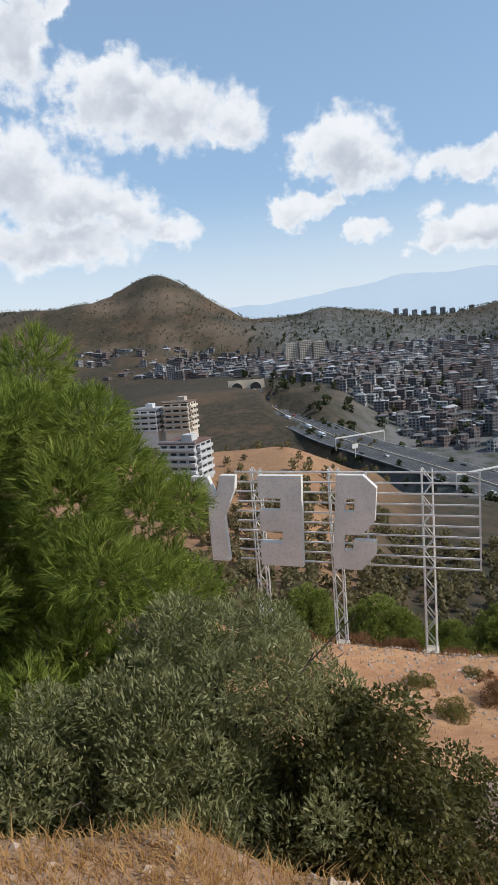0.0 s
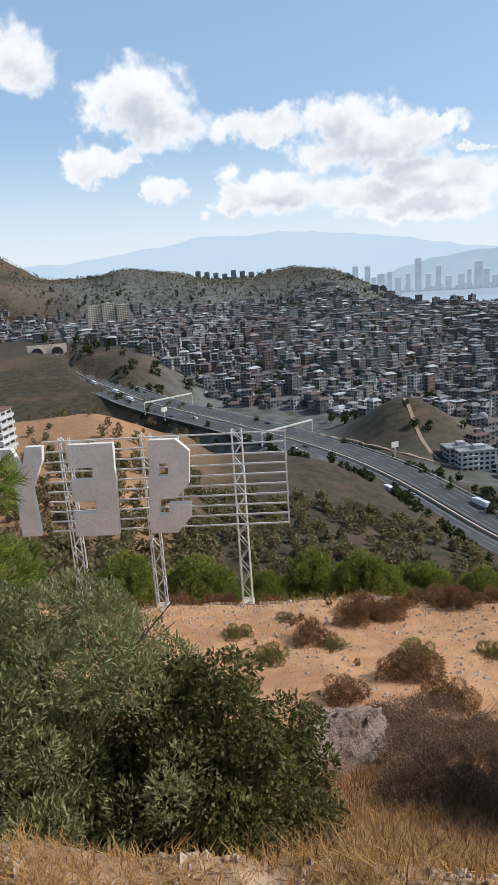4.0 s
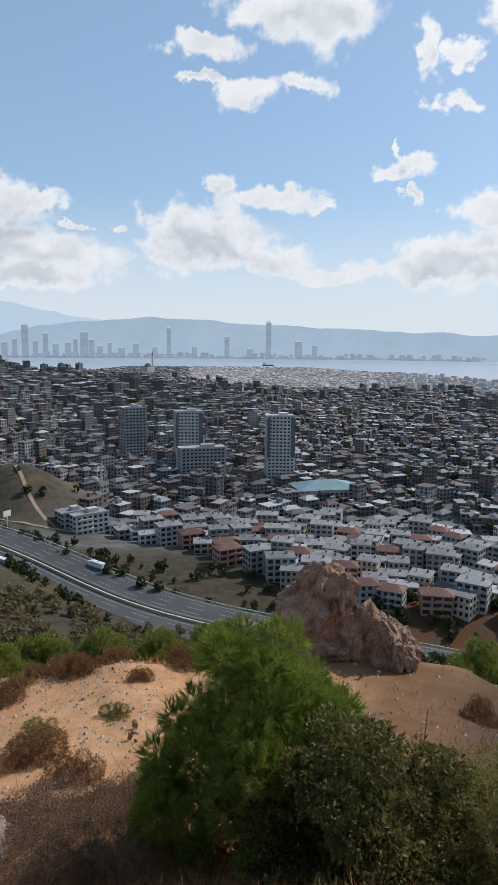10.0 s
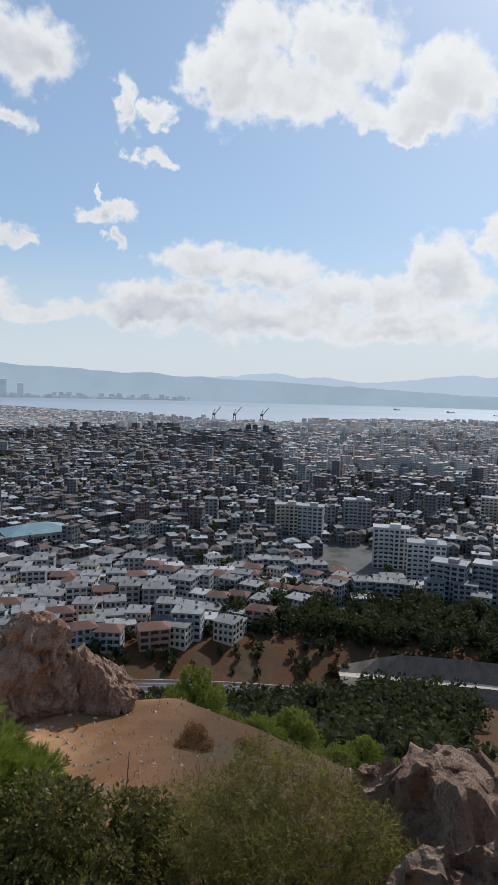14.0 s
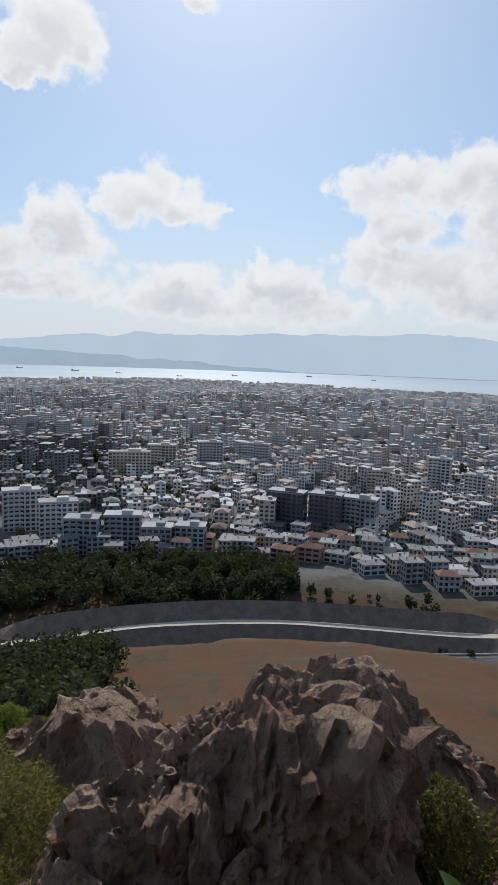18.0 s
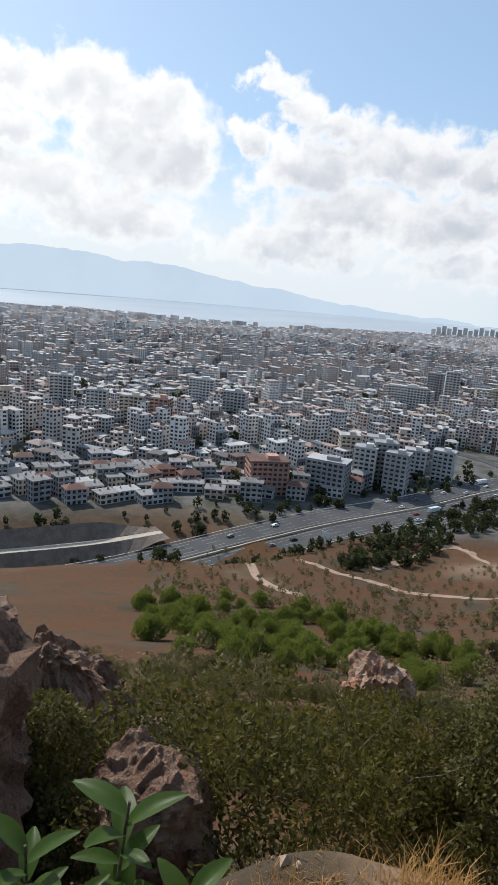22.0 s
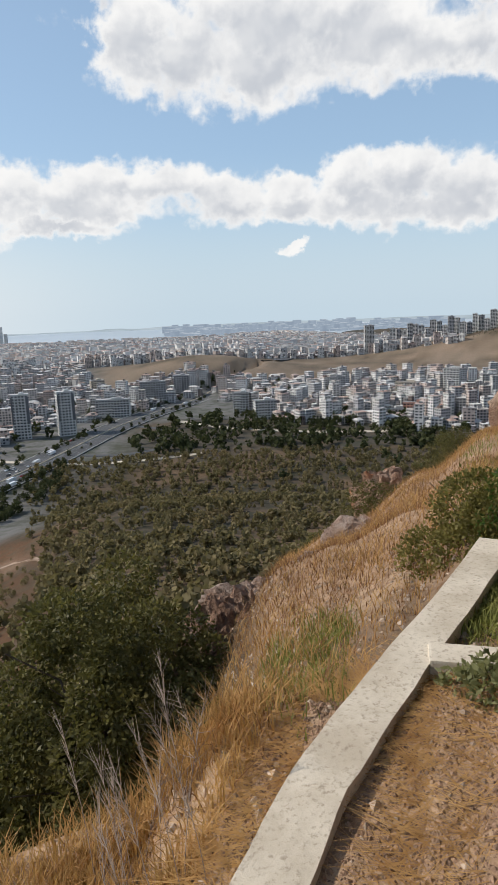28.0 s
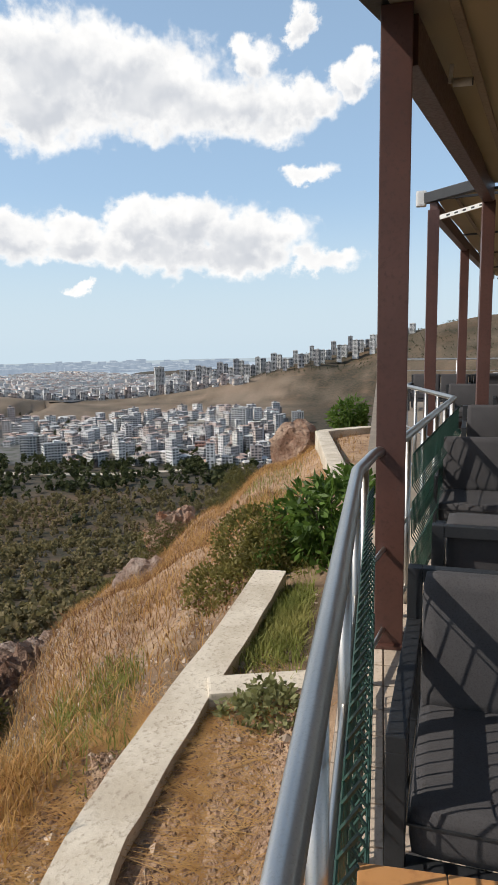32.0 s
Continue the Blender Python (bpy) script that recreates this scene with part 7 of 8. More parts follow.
def broad_leaf(length, width):
    """A curved leaf with a sunk midrib and thickness at its edge."""
    bm = bmesh.new()
    rows = []
    for i in range(9):
        t = i / 8
        w_ = width * math.sin(math.pi * min(t * 0.94 + 0.04, 1)) ** 0.75
        z = -0.3 * length * t * t
        rows.append([bm.verts.new((u * w_, length * t, z + abs(u) * w_ * 0.35)) for u in (-1, -0.5, 0, 0.5, 1)])
    for a, b in zip(rows, rows[1:]):
        for k in range(4):
            bm.faces.new((a[k], a[k + 1], b[k + 1], b[k]))
    return bm_mesh("leaf", bm, SHINY_LEAF, True)


def leafy_shoots():
    rng = np.random.RandomState(141)
    leaf = broad_leaf(0.15, 0.03)
    shrub = thing("loquat_shrub", label="young shrub with large glossy green leaves", category="plant")
    for az, r, tall in ((125.5, 1.55, 0.78), (129.5, 1.5, 0.82), (132.5, 1.55, 0.62), (120.6, 1.62, 0.5), (127.5, 1.4, 0.5), (134.5, 1.4, 0.45), (141, 1.5, 0.3)):
        p = polar(az, r) + Vector((0.09, -0.12, 0))
        p.z = ground_z(p.x, p.y)
        tall += 0.48
        tip = p + Vector((rng.normal() * 0.05, rng.normal() * 0.05, tall))
        stem = part("stem", rod(p - Vector((0, 0, 0.1)), tip, 0.008, 8, 0.004), BARK, shrub)
        for k in range(int(9 + tall * 12)):
            t = 0.45 + 0.55 * k / (9 + tall * 12)
            at = p.lerp(tip, t)
            m = Matrix.Translation(at) @ pose(0, 0, 0, 35 + 40 * t * rng.rand() - 15, 0, k * 137.5) @ Matrix.Scale(0.7 + 0.5 * rng.rand(), 4)
            part("leaf", leaf, None, stem, "", m)


leafy_shoots()


def stones(name, label, spots, size, mat, seed):
    """Small angular stones strewn over the ground."""
    rng = np.random.RandomState(seed)
    pts = np.array(spots)
    n = len(pts)
    z = height_at(pts[:, 0], pts[:, 1])
    c = np.stack([pts[:, 0], pts[:, 1], z], -1)[:, None]
    unit = np.array([(1, 0, 0), (0, 1, 0), (-1, 0, 0), (0, -1, 0), (0, 0, 0.8), (0, 0, -0.6)], float)
    s = size * (0.25 + rng.rand(n) ** 3)[:, None, None]
    turn = rng.rand(n) * 6.28
    rot = np.stack([np.stack([np.cos(turn), -np.sin(turn), 0 * turn], -1), np.stack([np.sin(turn), np.cos(turn), 0 * turn], -1), np.stack([0 * turn, 0 * turn, 1 + 0 * turn], -1)], 1)
    v = c + np.einsum("nij,nkj->nki", rot, unit[None] * (0.6 + 0.8 * rng.rand(n, 6, 1))) * s
    f = np.array([(0, 1, 4), (1, 2, 4), (2, 3, 4), (3, 0, 4), (1, 0, 5), (2, 1, 5), (3, 2, 5), (0, 3, 5)])
    f = (np.arange(n) * 6)[:, None, None] + f[None]
    return tagged(new(name, np_mesh(name, v.reshape(-1, 3), f.reshape(-1, 3), [mat])), label, "stones", kind="stuff")


CLOD = surface("soil_clod", ((0.2, 0.12, 0.075), (0.3, 0.19, 0.12), (0.13, 0.075, 0.045)), 6, 0.95, 0.0, 9, island=0.35)
STONE = surface("loose_stone", ((0.34, 0.25, 0.18), (0.45, 0.36, 0.28), (0.24, 0.16, 0.11)), 0.7, 0.95, 0.0, 9, island=0.3)
stones("loose_stones", "pale stones strewn over the bare plateau", np.concatenate([sown(151, -6, 66, 10, 37, 9000, 3.0), sown(152, 6, 40, 27, 37, 6000, 1.2)]), 0.1, STONE, 153)
stones("loose_stones", "small stones on the red slope", sown(154, 66, 180, 6, 70, 4200, 3.0), 0.16, STONE, 155)
stones("loose_stones", "gravel and crumbs of soil beside the kerb", sown(156, 176, 214, 1.2, 8, 4200, 0.6), 0.028, STONE, 157)
stones("soil_clods", "brown clods of dry soil on the garden bed", sown(161, 184, 214, 1.0, 3.5, 16000, 0.0, 0.5, lambda x, y, az, r: ~outside_kerb(x, y, az, r)), 0.013, CLOD, 162)
stones("loose_stones", "small stones on the straw ledge", sown(158, -34, 150, 1.9, 3.6, 2600, 0.6), 0.035, STONE, 159)

# ---- the hillside letter sign, seen from behind ----


def build_sign():
    a, b = polar(19.75, 30.0), polar(-1.5, 32.4)
    along = (b - a)
    along.z = 0
    length = along.length
    along.normalize()
    turn = math.degrees(math.atan2(along.y, along.x))
    top, low = -6.75, -11.3
    sign = thing("hillside_sign", Matrix.Translation((a.x, a.y, 0)) @ pose(0, 0, 0, 0, 0, turn), "large cream letter sign on white lattice masts, seen from behind", "sign")
    for k in range(10):
        z = top - k * (top - low) / 9
        part("crossbar", box((length, 0.07, 0.07), (length / 2, 0, z)), WHITE_STEEL, sign)
    for x in (0.05, 5.1):
        part("upright", box((0.08, 0.08, top - low), (x, 0.06, (top + low) / 2)), WHITE_STEEL, sign)
    # lattice masts
    for x in (2.35, 6.75, 10.75):
        foot = ground_z(*(sign.matrix_world @ Vector((x, -0.3, 0))).xy)
        mast = bmesh.new()
        h0, h1 = foot - 0.3, top + 0.1
        for dx, dy in ((-0.24, -0.75), (0.24, -0.75), (-0.24, -0.22), (0.24, -0.22)):
            add_rod(mast, (x + dx, dy, h0), (x + dx, dy * 0.55 - 0.1, h1), 0.035, 6)
        n = 14
        for i in range(n):
            z0, z1 = h0 + (h1 - h0) * i / n, h0 + (h1 - h0) * (i + 1) / n
            s = 0.24 if i % 2 else -0.24
            add_rod(mast, (x - s, -0.7, z0), (x + s, -0.66, z1), 0.022, 5)
            add_rod(mast, (x - s, -0.22, z0), (x + s, -0.22, z1), 0.022, 5)
            add_rod(mast, (x + s, -0.7, z0), (x + s, -0.22, z1), 0.022, 5)
        part("mast", mast, WHITE_STEEL, sign, "white lattice mast")
        part("footing", box((0.6, 0.8, 0.3), (x, -0.45, foot)), CONCRETE, sign)
    # letters as hollow-looking sheet-metal bodies, each cut from flat pieces; places by their run along the sign and their height
    def letter(pieces):
        bm = bmesh.new()
        for piece in pieces:
            outline = [(13.85 - 0.01373 * a + 0.00112 * b, -4.7 - 0.01382 * b) for a, b in piece]
            back = [bm.verts.new((u, 0.12, v)) for u, v in outline]
            front = [bm.verts.new((u, 0.46, v)) for u, v in outline]
            bm.faces.new(back), bm.faces.new(front[::-1])
            for k in range(len(piece)):
                q = (k + 1) % len(piece)
                bm.faces.new((back[q], back[k], front[k], front[q]))
        bmesh.ops.remove_doubles(bm, verts=bm.verts[:], dist=0.002)
        bmesh.ops.recalc_face_normals(bm, faces=bm.faces[:])
        part("letter", bm, CREAM, sign, "cream sheet-metal letter body")

    letter([((553, 152), (645, 152), (693, 195), (693, 235), (553, 235)), ((553, 235), (585, 235), (585, 280), (553, 280)), ((620, 235), (693, 235), (693, 280), (620, 280)),
            ((553, 280), (693, 280), (693, 310), (648, 362), (553, 362)), ((553, 362), (588, 362), (588, 418), (553, 418)), ((622, 380), (700, 380), (700, 418), (622, 418)), ((553, 418), (700, 418), (700, 430), (655, 487), (556, 487))])
    letter([((267, 155), (428, 155), (432, 238), (270, 238)), ((355, 238), (432, 238), (436, 280), (355, 280)), ((277, 280), (436, 280), (438, 358), (280, 358)),
            ((365, 358), (438, 358), (440, 402), (365, 402)), ((283, 402), (440, 402), (444, 487), (286, 487))])
    letter([((5, 160), (70, 160), (105, 235), (75, 275)), ((120, 155), (180, 155), (178, 205), (138, 310), (75, 310), (75, 275), (105, 235)), ((75, 310), (138, 310), (160, 480), (92, 480))])


build_sign()

# ---- terrace ----
DECK = surface("deck_tiles", ((0.42, 0.33, 0.25), (0.5, 0.4, 0.31), (0.3, 0.23, 0.17)), 3, 0.75, 0.002, 12, vary=0.12)
GROUT = surface("grout", ((0.2, 0.16, 0.12), (0.25, 0.2, 0.15), (0.15, 0.12, 0.09)), 3, 0.95)
MESH_GREEN = surface("green_coated_wire", ((0.008, 0.034, 0.022), (0.012, 0.045, 0.03), (0.006, 0.02, 0.014)), 5, 0.4)
DARK_FRAME = surface("dark_metal_frame", ((0.014, 0.015, 0.017), (0.02, 0.021, 0.023), (0.012, 0.012, 0.013)), 4, 0.5, 0.001)
CUSHION = surface("dark_grey_fabric", ((0.042, 0.039, 0.04), (0.052, 0.048, 0.049), (0.032, 0.03, 0.031)), 3, 0.9, 0.002, 60)
TABLE_WOOD = surface("orange_wood", ((0.42, 0.2, 0.07), (0.52, 0.26, 0.1), (0.32, 0.14, 0.05)), 2.5, 0.45, 0.001, 9)
AWNING = leafy("tan_awning_cloth", (0.4, 0.31, 0.21), (0.42, 0.33, 0.22), (0.36, 0.28, 0.19), 0.85, 0.16, 0.5)
AWNING_BAR = surface("ochre_painted_bar", ((0.2, 0.14, 0.08), (0.26, 0.18, 0.1), (0.15, 0.1, 0.06)), 2, 0.6)
PALE_PLASTIC = surface("pale_plastic", ((0.6, 0.56, 0.5), (0.66, 0.62, 0.56), (0.5, 0.46, 0.4)), 3, 0.45)
PALE_FABRIC = surface("pale_grey_fabric", ((0.3, 0.29, 0.28), (0.36, 0.35, 0.33), (0.24, 0.23, 0.22)), 3, 0.9, 0.002, 40)
DECK_Z = -1.5
RAIL_A, RAIL_B = Vector((-0.15, 0.05, -0.47)), Vector((-1.80, -2.17, -0.47))
RAIL_C, RAIL_D, RAIL_E = spot(218.8, 3.8, -0.47), spot(222.7, 6.55, -0.47), spot(218.7, 8.45, -0.47)


def pipe(points, radius, sides=14):
    """A bent tube with round corners."""
    cu = bpy.data.curves.new("tube", "CURVE")
    cu.dimensions, cu.bevel_depth, cu.bevel_resolution, cu.use_fill_caps = "3D", radius, 5, True
    sp = cu.splines.new("POLY")
    sp.points.add(len(points) - 1)
    for p, q in zip(sp.points, points):
        p.co = (*q, 1)
    ob = bpy.data.objects.new("tube", cu)
    me = bpy.data.meshes.new_from_object(ob)
    bpy.data.objects.remove(ob)
    me.polygons.foreach_set("use_smooth", np.ones(len(me.polygons), bool))
    return me


def steel_pipe(name, points, radius, parent, label=""):
    me = pipe(points, radius)
    me.materials.append(STEEL)
    return part(name, me, None, parent, label)


def build_rail():
    rail = thing("guard_rail", label="brushed steel tube railing with green wire mesh along the terrace", category="railing")
    bend = spot(216.1, 3.16, -0.47)
    steel_pipe("handrail", [RAIL_A + Vector((-0.5, 0.25, 0)), RAIL_A, RAIL_A.lerp(RAIL_B, 0.5), RAIL_B.lerp(RAIL_A, 0.03), RAIL_B, bend, RAIL_C], 0.027, rail, "shiny round steel handrail")
    steel_pipe("handrail", [RAIL_C, RAIL_D], 0.025, rail)
    steel_pipe("handrail", [RAIL_D, RAIL_E], 0.025, rail)
    for a, b, n in ((RAIL_A, RAIL_B, 3), (RAIL_B, RAIL_C, 1), (RAIL_C, RAIL_D, 4), (RAIL_D, RAIL_E, 4)):
        for k in range(n + 1):
            p = a.lerp(b, (k + 0.15) / (n + 0.3))
            part("post", rod((p.x, p.y, DECK_Z - 0.3), (p.x, p.y, p.z), 0.02, 12), STEEL, rail, smooth=True)
        for drop in (0.5, 0.93):
            steel_pipe("rail_bar", [a - Vector((0, 0, drop)), b - Vector((0, 0, drop))], 0.012, rail)
    for a, b in ((RAIL_A, RAIL_B), (RAIL_C, RAIL_D)):
        side = Vector(((b - a).y, -(b - a).x, 0)).normalized() * (0.045 if a == RAIL_A else 0.045)
        if side.dot(Vector((-1, 0.7, 0))) < 0:
            side = -side
        bm = bmesh.new()
        n = int((b - a).length / 0.05)
        pts = []
        # bent wires of the welded mesh, with folds that stand out from the panel
        zs = [-0.06, -0.1, -0.28, -0.33, -0.38, -0.58, -0.63, -0.68, -0.9, -1.0]
        fold = [0.03, 0.0, 0.0, 0.035, 0.0, 0.0, 0.035, 0.0, 0.0, 0.0]
        for k in range(n + 1):
            p = a.lerp(b, k / n) + side
            for i in range(len(zs) - 1):
                q0 = p + side * fold[i] * 20 + Vector((0, 0, zs[i]))
                q1 = p + side * fold[i + 1] * 20 + Vector((0, 0, zs[i + 1]))
                add_rod(bm, q0, q1, 0.0034, 5)
        part("wire_mesh", bm, MESH_GREEN, rail, "dark green welded wire mesh")
        for z in (-0.1, -0.33, -0.48, -0.63, -0.8, -0.95):
            off = side * (1 + (20 * 0.035 if z in (-0.33, -0.63) else 0))
            part("wire", rod(a + off + Vector((0, 0, z)), b + off + Vector((0, 0, z)), 0.003, 6), MESH_GREEN, rail)


build_rail()


def build_pergola():
    frame_ob = thing("pergola", label="brown steel pergola with a tan awning over the terrace", category="pergola")
    posts = [(spot(217.6, 3.34), 0.145, 1.58), (spot(224.9, 8.75), 0.145, 1.74), (spot(220.7, 9.2), 0.145, 1.76), (spot(223.2, 12.6), 0.145, 1.68)]
    square = Matrix.Rotation(radians(-38), 3, "Z")
    for p, s, top in posts:
        post = part("pergola_post", box((s, s, top - DECK_Z), (p.x, p.y, (top + DECK_Z) / 2), square, 0.006), BROWN_PAINT, frame_ob, "brown painted square steel post")
        part("base_plate", box((s + 0.06, s + 0.06, 0.02), (p.x, p.y, DECK_Z + 0.012), square, 0.003), BROWN_PAINT, post)
        for k in (-1, 1):
            bolt = Vector((p.x, p.y, DECK_Z + 0.03)) + square @ Vector((k * (s / 2 + 0.015), -s / 2 - 0.015, 0))
            part("bolt", rod(bolt, bolt + Vector((0, 0, 0.015)), 0.009, 6), WHITE_STEEL, post)

    def beam(name, a, b, w_, h_, mat, bevel=0.006, label=""):
        a, b = Vector(a), Vector(b)
        d = b - a
        m = d.to_track_quat("X", "Z").to_matrix()
        return part(name, box((d.length, w_, h_), (a + b) / 2, m, bevel), mat, frame_ob, label)

    p0, p1, p2, p3 = [q[0] for q in posts]
    first = (p1 - p0).normalized()
    right = Vector((-first.y, first.x, 0))
    if right.dot(polar(310, 1)) < 0:
        right = -right
    beam("beam", p0 + first * 0.05 + right * 0.03 + Vector((0, 0, 1.46)), p1 + first * 0.08 + Vector((0, 0, 1.84)), 0.12, 0.22, BROWN_PAINT)
    beam("head_beam", p0 - first * 0.35 - right * 0.08 + Vector((0, 0, 1.69)), p0 + first * 0.09 - right * 0.0 + Vector((0, 0, 1.69)), 0.2, 0.2, DARK_FRAME)
    way = (p2 - p1).normalized()
    beam("beam", p1 + Vector((0, 0, 1.97)), p2 + way * 0.12 + Vector((0, 0, 1.93)), 0.1, 0.13, DARK_FRAME)
    beam("beam", p2 + Vector((0, 0, 1.78)), p3 + Vector((0, 0, 1.74)), 0.1, 0.18, BROWN_PAINT)
    beam("beam", p3 + Vector((0, 0, 1.74)), p3 + (p3 - p2).normalized() * 6 + Vector((0, 0, 1.74)), 0.1, 0.18, BROWN_PAINT)
    part("end_cap", box((0.14, 0.12, 0.2), p2 + way * 0.2 + Vector((0, 0, 1.94)), square, 0.03), WHITE_STEEL, frame_ob, "white plastic end cap")
    slot_a, slot_b = p2 - way * 0.1 + Vector((0, 0, 1.66)), p1 + Vector((0, 0, 1.72))
    beam("slotted_bar", slot_a, slot_b, 0.02, 0.055, WHITE_STEEL, 0.002)
    for k in range(5):
        q = slot_a.lerp(slot_b, 0.15 + 0.17 * k)
        beam("slot", q, q + (slot_b - slot_a).normalized() * 0.05, 0.024, 0.02, DARK_FRAME, 0.0)
    # awning cloth, slightly sagging between its bars, in two bays
    bays = ((p0 - first * 3.4, p1, -0.02, 1.44, 1.94), (p2 + first * 0.1, p2 + (p3 - p2).normalized() * 11, 0.0, 1.98, 1.86))
    for k, (start, end, side, z0, z1) in enumerate(bays):
        n, m = 30, 20
        grid = []
        for i in range(n + 1):
            for j in range(m + 1):
                c = Vector(start).lerp(Vector(end), i / n) + right * (5.6 * j / m + side)
                sag = 0.05 * abs(math.sin(math.pi * 4 * i / n)) + 0.006 * math.sin(j * 1.7 + i)
                grid.append((c.x, c.y, z0 + (z1 - z0) * i / n + 0.02 * j / m - sag))
        idx = np.arange((n + 1) * (m + 1)).reshape(n + 1, m + 1)
        f = np.stack([idx[:-1, :-1], idx[1:, :-1], idx[1:, 1:], idx[:-1, 1:]], -1).reshape(-1, 4)
        cloth = part("awning", np_mesh("awning", grid, f, [AWNING], smooth=True), None, frame_ob, "tan awning cloth")
        solid = cloth.modifiers.new("thick", "SOLIDIFY")
        solid.thickness = 0.004
        drop = Vector((0, 0, -0.075))
        for j in (1, 5, 9, 14, 19):
            a, b = Vector(grid[j]) + drop, Vector(grid[n * (m + 1) + j]) + drop
            beam("awning_bar", a, b, 0.045, 0.03, AWNING_BAR, 0.003)
            if j == 5 and k == 0:
                for q in range(13):
                    c, d = a.lerp(b, 0.1 + 0.065 * q), a.lerp(b, 0.1 + 0.065 * q + 0.05)
                    beam("lamp_strip", c - Vector((0, 0, 0.019)), d - Vector((0, 0, 0.019)), 0.022, 0.008, PALE_PLASTIC, 0.0, "pale unlit lamp strip")
        for i in (0, 30) if k == 0 else (0, 8, 15, 22, 30):
            beam("cross_bar", Vector(grid[i * (m + 1)]) + drop * 0.8, Vector(grid[i * (m + 1) + m]) + drop * 0.8, 0.03, 0.03, DARK_FRAME, 0.003)
    at = spot(222.4, 4.25, 1.56)
    eye = thing("security_camera", Matrix.Translation(at) @ pose(0, 0, 0, 0, 0, -313), "small white bullet security camera under the awning", "camera")
    part("body", rod((0, -0.03, 0), (0.02, 0.075, -0.012), 0.024, 14), PALE_PLASTIC, eye, smooth=True)
    part("bracket", rod((0, -0.05, 0.0), (0, -0.04, 0.1), 0.012, 10), PALE_PLASTIC, eye)
    part("lens", rod((0.02, 0.075, -0.012), (0.0205, 0.081, -0.0125), 0.021, 14), WINDOW, eye)


build_pergola()


def build_sofa():
    """A low two-seat sofa: its back's left end stands at the origin, the seat lies towards -y."""
    sofa = thing("garden_sofa", label="low dark grey two-seat sofa with black metal frame", category="sofa", group="sofas on the terrace")
    W, D = 1.36, 0.72
    for x in (0.025, W - 0.025):
        part("leg", box((0.05, 0.05, 0.8), (x, 0, 0.4), None, 0.004), DARK_FRAME, sofa)
        part("leg", box((0.05, 0.05, 0.575), (x, -D, 0.288), None, 0.004), DARK_FRAME, sofa)
        part("armrest", box((0.05, D + 0.05, 0.045), (x, -D / 2, 0.597), None, 0.004), DARK_FRAME, sofa)
        part("side_rail", box((0.03, D, 0.05), (x, -D / 2, 0.22), None, 0.003), DARK_FRAME, sofa)
        part("side_slat", box((0.02, 0.03, 0.33), (x, -D * 0.5, 0.41), None, 0.002), DARK_FRAME, sofa)
    part("back_rail", box((W - 0.1, 0.045, 0.05), (W / 2, 0, 0.775), None, 0.004), DARK_FRAME, sofa)
    part("front_rail", box((W - 0.1, 0.045, 0.06), (W / 2, -D, 0.24), None, 0.003), DARK_FRAME, sofa)
    part("rear_rail", box((W - 0.1, 0.045, 0.05), (W / 2, 0, 0.24), None, 0.003), DARK_FRAME, sofa)
    half = (W - 0.1) / 2
    for k in range(2):
        x = 0.05 + half * (k + 0.5)
        seat = part("seat_cushion", box((half - 0.012, D - 0.05, 0.14), (x, -D / 2 - 0.02, 0.345), None, 0.04), CUSHION, sofa, smooth=True)
        part("piping", box((half - 0.004, D - 0.042, 0.008), (x, -D / 2 - 0.02, 0.37), None, 0.003), DARK_FRAME, seat)
        part("back_cushion", box((half - 0.014, 0.14, 0.44), (x, -0.12, 0.6), Matrix.Rotation(radians(-9), 3, "X"), 0.05), CUSHION, sofa, smooth=True)
    return sofa, W


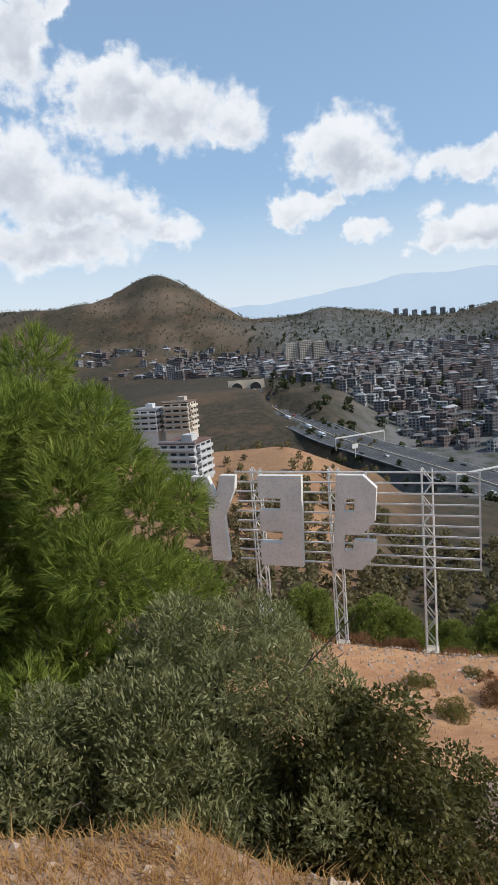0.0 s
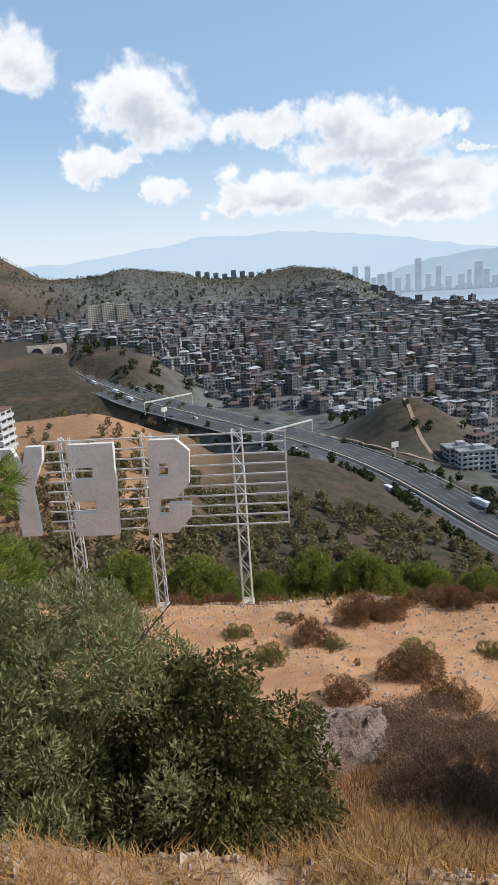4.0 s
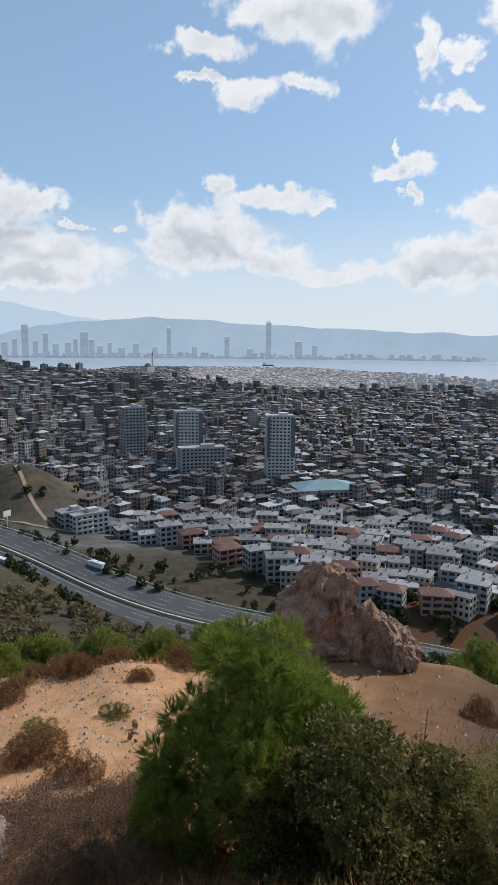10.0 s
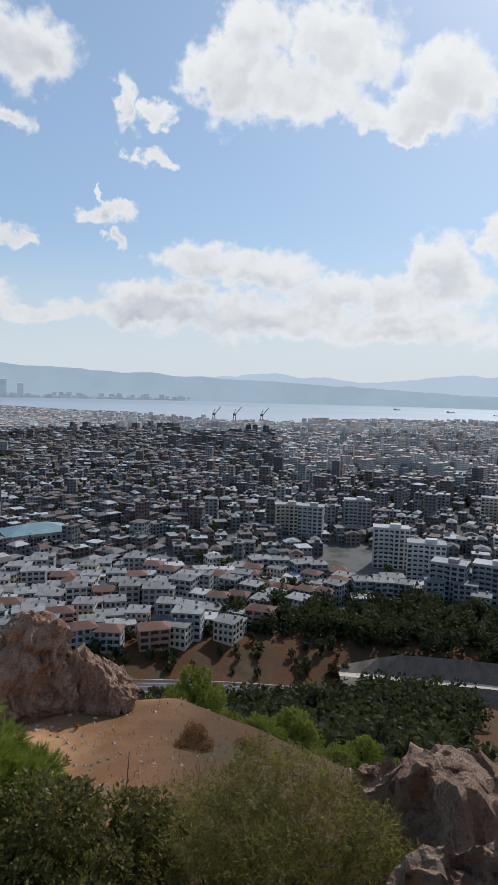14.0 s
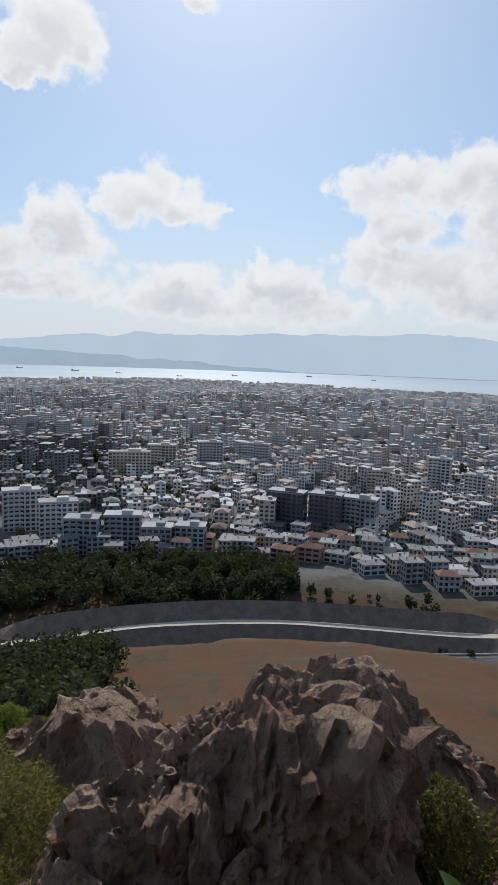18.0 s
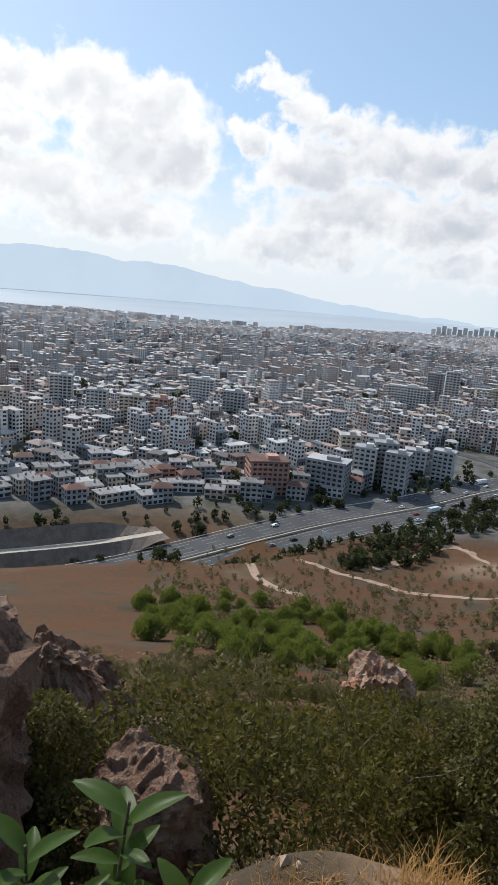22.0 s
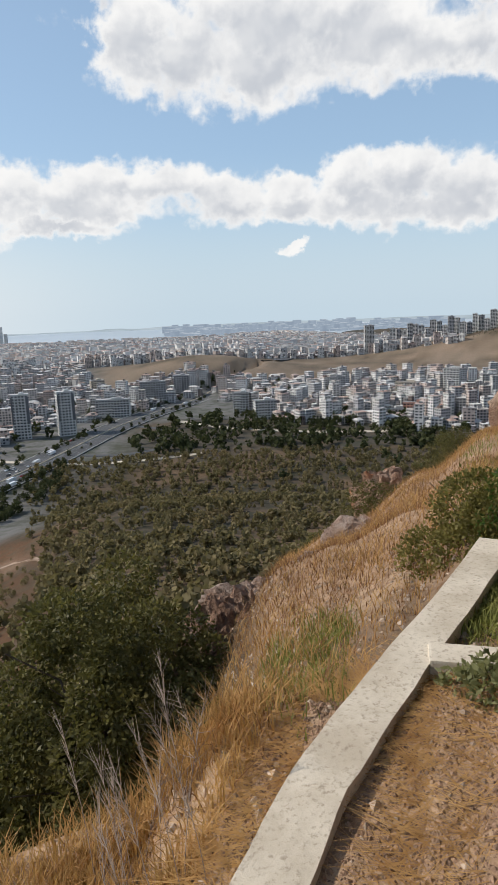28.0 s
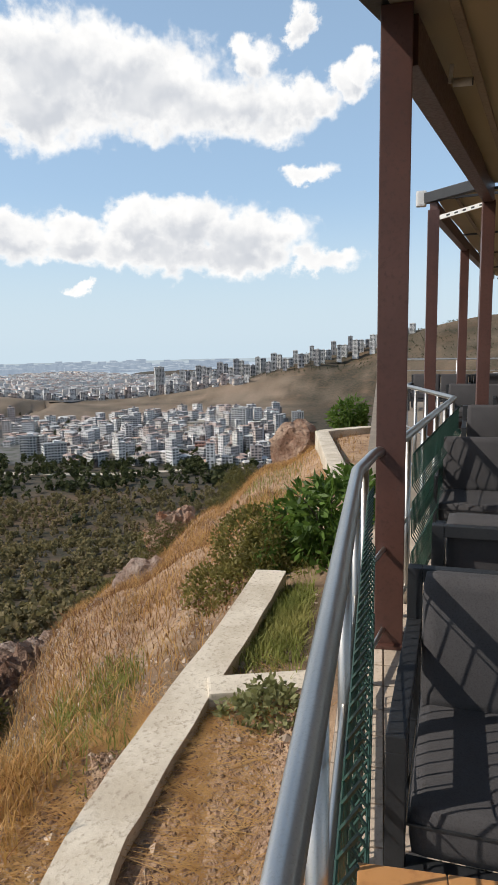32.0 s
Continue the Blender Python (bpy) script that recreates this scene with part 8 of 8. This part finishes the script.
def place_seats():
    sofa, W = build_sofa()
    first = True
    for az, r, yaw, away in ((219.25, 2.24, 222.8, False), (221.2, 2.8, 222.8, True), (221.25, 5.5, 223.2, False), (223.4, 8.3, 224.0, False), (222.0, 12.4, 225, False), (225.7, 12.4, 225, False), (219.2, 16.3, 226, False), (224.0, 16.3, 226, True)):
        p = spot(az, r, DECK_Z)
        m = Matrix.Translation(p) @ pose(0, 0, 0, 0, 0, -yaw)
        if away:
            m = m @ Matrix.Translation((W, 0, 0)) @ Matrix.Rotation(math.pi, 4, "Z")
        if first:
            sofa.matrix_world = m
            first = False
        else:
            copy_thing(sofa, m)
    for az in (225.6, 228.9, 232.2):
        p = spot(az, 19.0, DECK_Z)
        bench = thing("garden_sofa", Matrix.Translation(p) @ pose(0, 0, 0, 0, 0, -227), "pale grey upholstered sofa near the far railing", "sofa", "pale sofas by the far railing")
        part("seat", box((1.0, 0.75, 0.4), (0.5, -0.4, 0.2), None, 0.04), PALE_FABRIC, bench)
        part("backrest", box((1.0, 0.18, 0.72), (0.5, 0, 0.36), None, 0.05), PALE_FABRIC, bench)
        for x in (0.06, 0.94):
            part("armrest", box((0.12, 0.75, 0.55), (x, -0.4, 0.275), None, 0.03), PALE_FABRIC, bench)
    corner = spot(215.0, 0.95, DECK_Z)
    middle = corner + polar(306.7, 0.42) + polar(36.7, 0.42)
    table = thing("table", Matrix.Translation(middle) @ pose(0, 0, 0, 0, 0, -36.7), "orange-brown wooden table top on a dark leg", "table")
    for k in range(6):
        part("plank", box((0.138, 0.84, 0.035), (-0.35 + 0.14 * k, 0, 0.72), None, 0.003), TABLE_WOOD, table)
    part("leg", box((0.08, 0.08, 0.7), (0, 0, 0.37), None, 0.005), DARK_FRAME, table)
    part("foot_plate", box((0.45, 0.45, 0.02), (0, 0, 0.012), None, 0.004), DARK_FRAME, table)
    far = thing("guard_rail", label="steel tube railing at the far end of the terrace", category="railing")
    a, b = spot(218.4, 21.5, -0.47), spot(234, 21.5, -0.47)
    steel_pipe("handrail", [a, b], 0.03, far)
    for drop in (0.35, 0.75):
        steel_pipe("rail_bar", [a - Vector((0, 0, drop)), b - Vector((0, 0, drop))], 0.014, far)
    for k in range(8):
        p = a.lerp(b, k / 7)
        part("post", rod((p.x, p.y, DECK_Z), (p.x, p.y, p.z), 0.03, 10), STEEL, far, smooth=True)


place_seats()


def build_deck():
    deck = thing("floor", label="terrace floor of square beige stone tiles", category="floor", kind="structure")
    d = (RAIL_B - RAIL_A).to_2d().normalized()
    right = Vector((d.y, -d.x))
    if right.dot(Vector((-1, 1))) < 0:
        right = -right
    size, gap = 0.2, 0.008
    slab = box((26, 9, 0.3), (0, 0, -0.155 - 0.006))
    yaw = math.atan2(d.y, d.x)
    mid = Vector((RAIL_A.x, RAIL_A.y)) + d * 13.3 + right * 4.42
    part("bed", slab, GROUT, deck, "", Matrix.Translation((mid.x, mid.y, DECK_Z)) @ Matrix.Rotation(yaw, 4, "Z"))
    tile = bm_mesh("tile", box((size - gap, size - gap, 0.02), (0, 0, -0.01), None, 0.002), DECK)
    for i in range(2, 30):
        for j in range(0, 10):
            c = Vector((RAIL_A.x, RAIL_A.y)) + d * (i * size) + right * (0.02 + j * size)
            part("tile", tile, None, deck, "", Matrix.Translation((c.x, c.y, DECK_Z)) @ Matrix.Rotation(yaw, 4, "Z"))


build_deck()


def build_curb():
    """Low concrete walls round the planted strip below the railing."""
    z = -1.83
    pts = [spot(170, 1.35, z - 0.1), spot(184, 1.92, z - 0.02), spot(190, 2.4, z), spot(195, 2.86, z), spot(199.3, 3.42, z), spot(203.6, 4.15, z + 0.02), spot(207, 5.2, z + 0.05)]
    wall = thing("retaining_wall", label="low worn concrete kerb round a strip of bare soil", category="wall")
    bm = bmesh.new()
    prev = None
    for i, p in enumerate(pts):
        ahead = (pts[min(i + 1, len(pts) - 1)] - pts[max(i - 1, 0)]).to_2d().normalized()
        side = Vector((-ahead.y, ahead.x, 0)) * 0.125
        ring = [bm.verts.new(q) for q in (p + side, p - side, p - side - Vector((0, 0, 0.9)), p + side - Vector((0, 0, 0.9)))]
        if prev:
            for k in range(4):
                bm.faces.new((prev[k], prev[(k + 1) % 4], ring[(k + 1) % 4], ring[k]))
        else:
            bm.faces.new(ring[::-1])
        prev = ring
    bm.faces.new(prev)
    bmesh.ops.recalc_face_normals(bm, faces=bm.faces)
    bmesh.ops.subdivide_edges(bm, edges=bm.edges[:], cuts=3, use_grid_fill=True)
    for v in bm.verts:
        v.co += Vector((0.008 * noise.noise(v.co * 5), 0.008 * noise.noise(v.co * 5 + Vector((5, 0, 0))), 0.01 * noise.noise(v.co * 4 + Vector((0, 7, 0)))))
    part("kerb", bm, CONCRETE, wall, smooth=False)
    a, b = spot(200.9, 3.42, z + 0.012), spot(212, 3.5, z + 0.012)
    d = b - a
    part("cross_kerb", box((d.length, 0.2, 0.6), (a + b) / 2 - Vector((0, 0, 0.29)), Matrix.Rotation(math.atan2(d.y, d.x), 3, "Z"), 0.015), CONCRETE, wall)
    wall2 = thing("retaining_wall", label="pale concrete garden wall with a square end", category="wall")
    for k, (az0, r0, az1, r1) in enumerate(((211.6, 14.8, 213.6, 9.2), (211.6, 14.8, 216, 15.6))):
        a, b = spot(az0, r0, -1.95), spot(az1, r1, -1.8)
        d = b - a
        part("wall_run", box((d.length, 0.3, 1.1), (a + b) / 2 - Vector((0, 0, 0.55)), Matrix.Rotation(math.atan2(d.y, d.x), 3, "Z"), 0.03), CONCRETE, wall2)


build_curb()
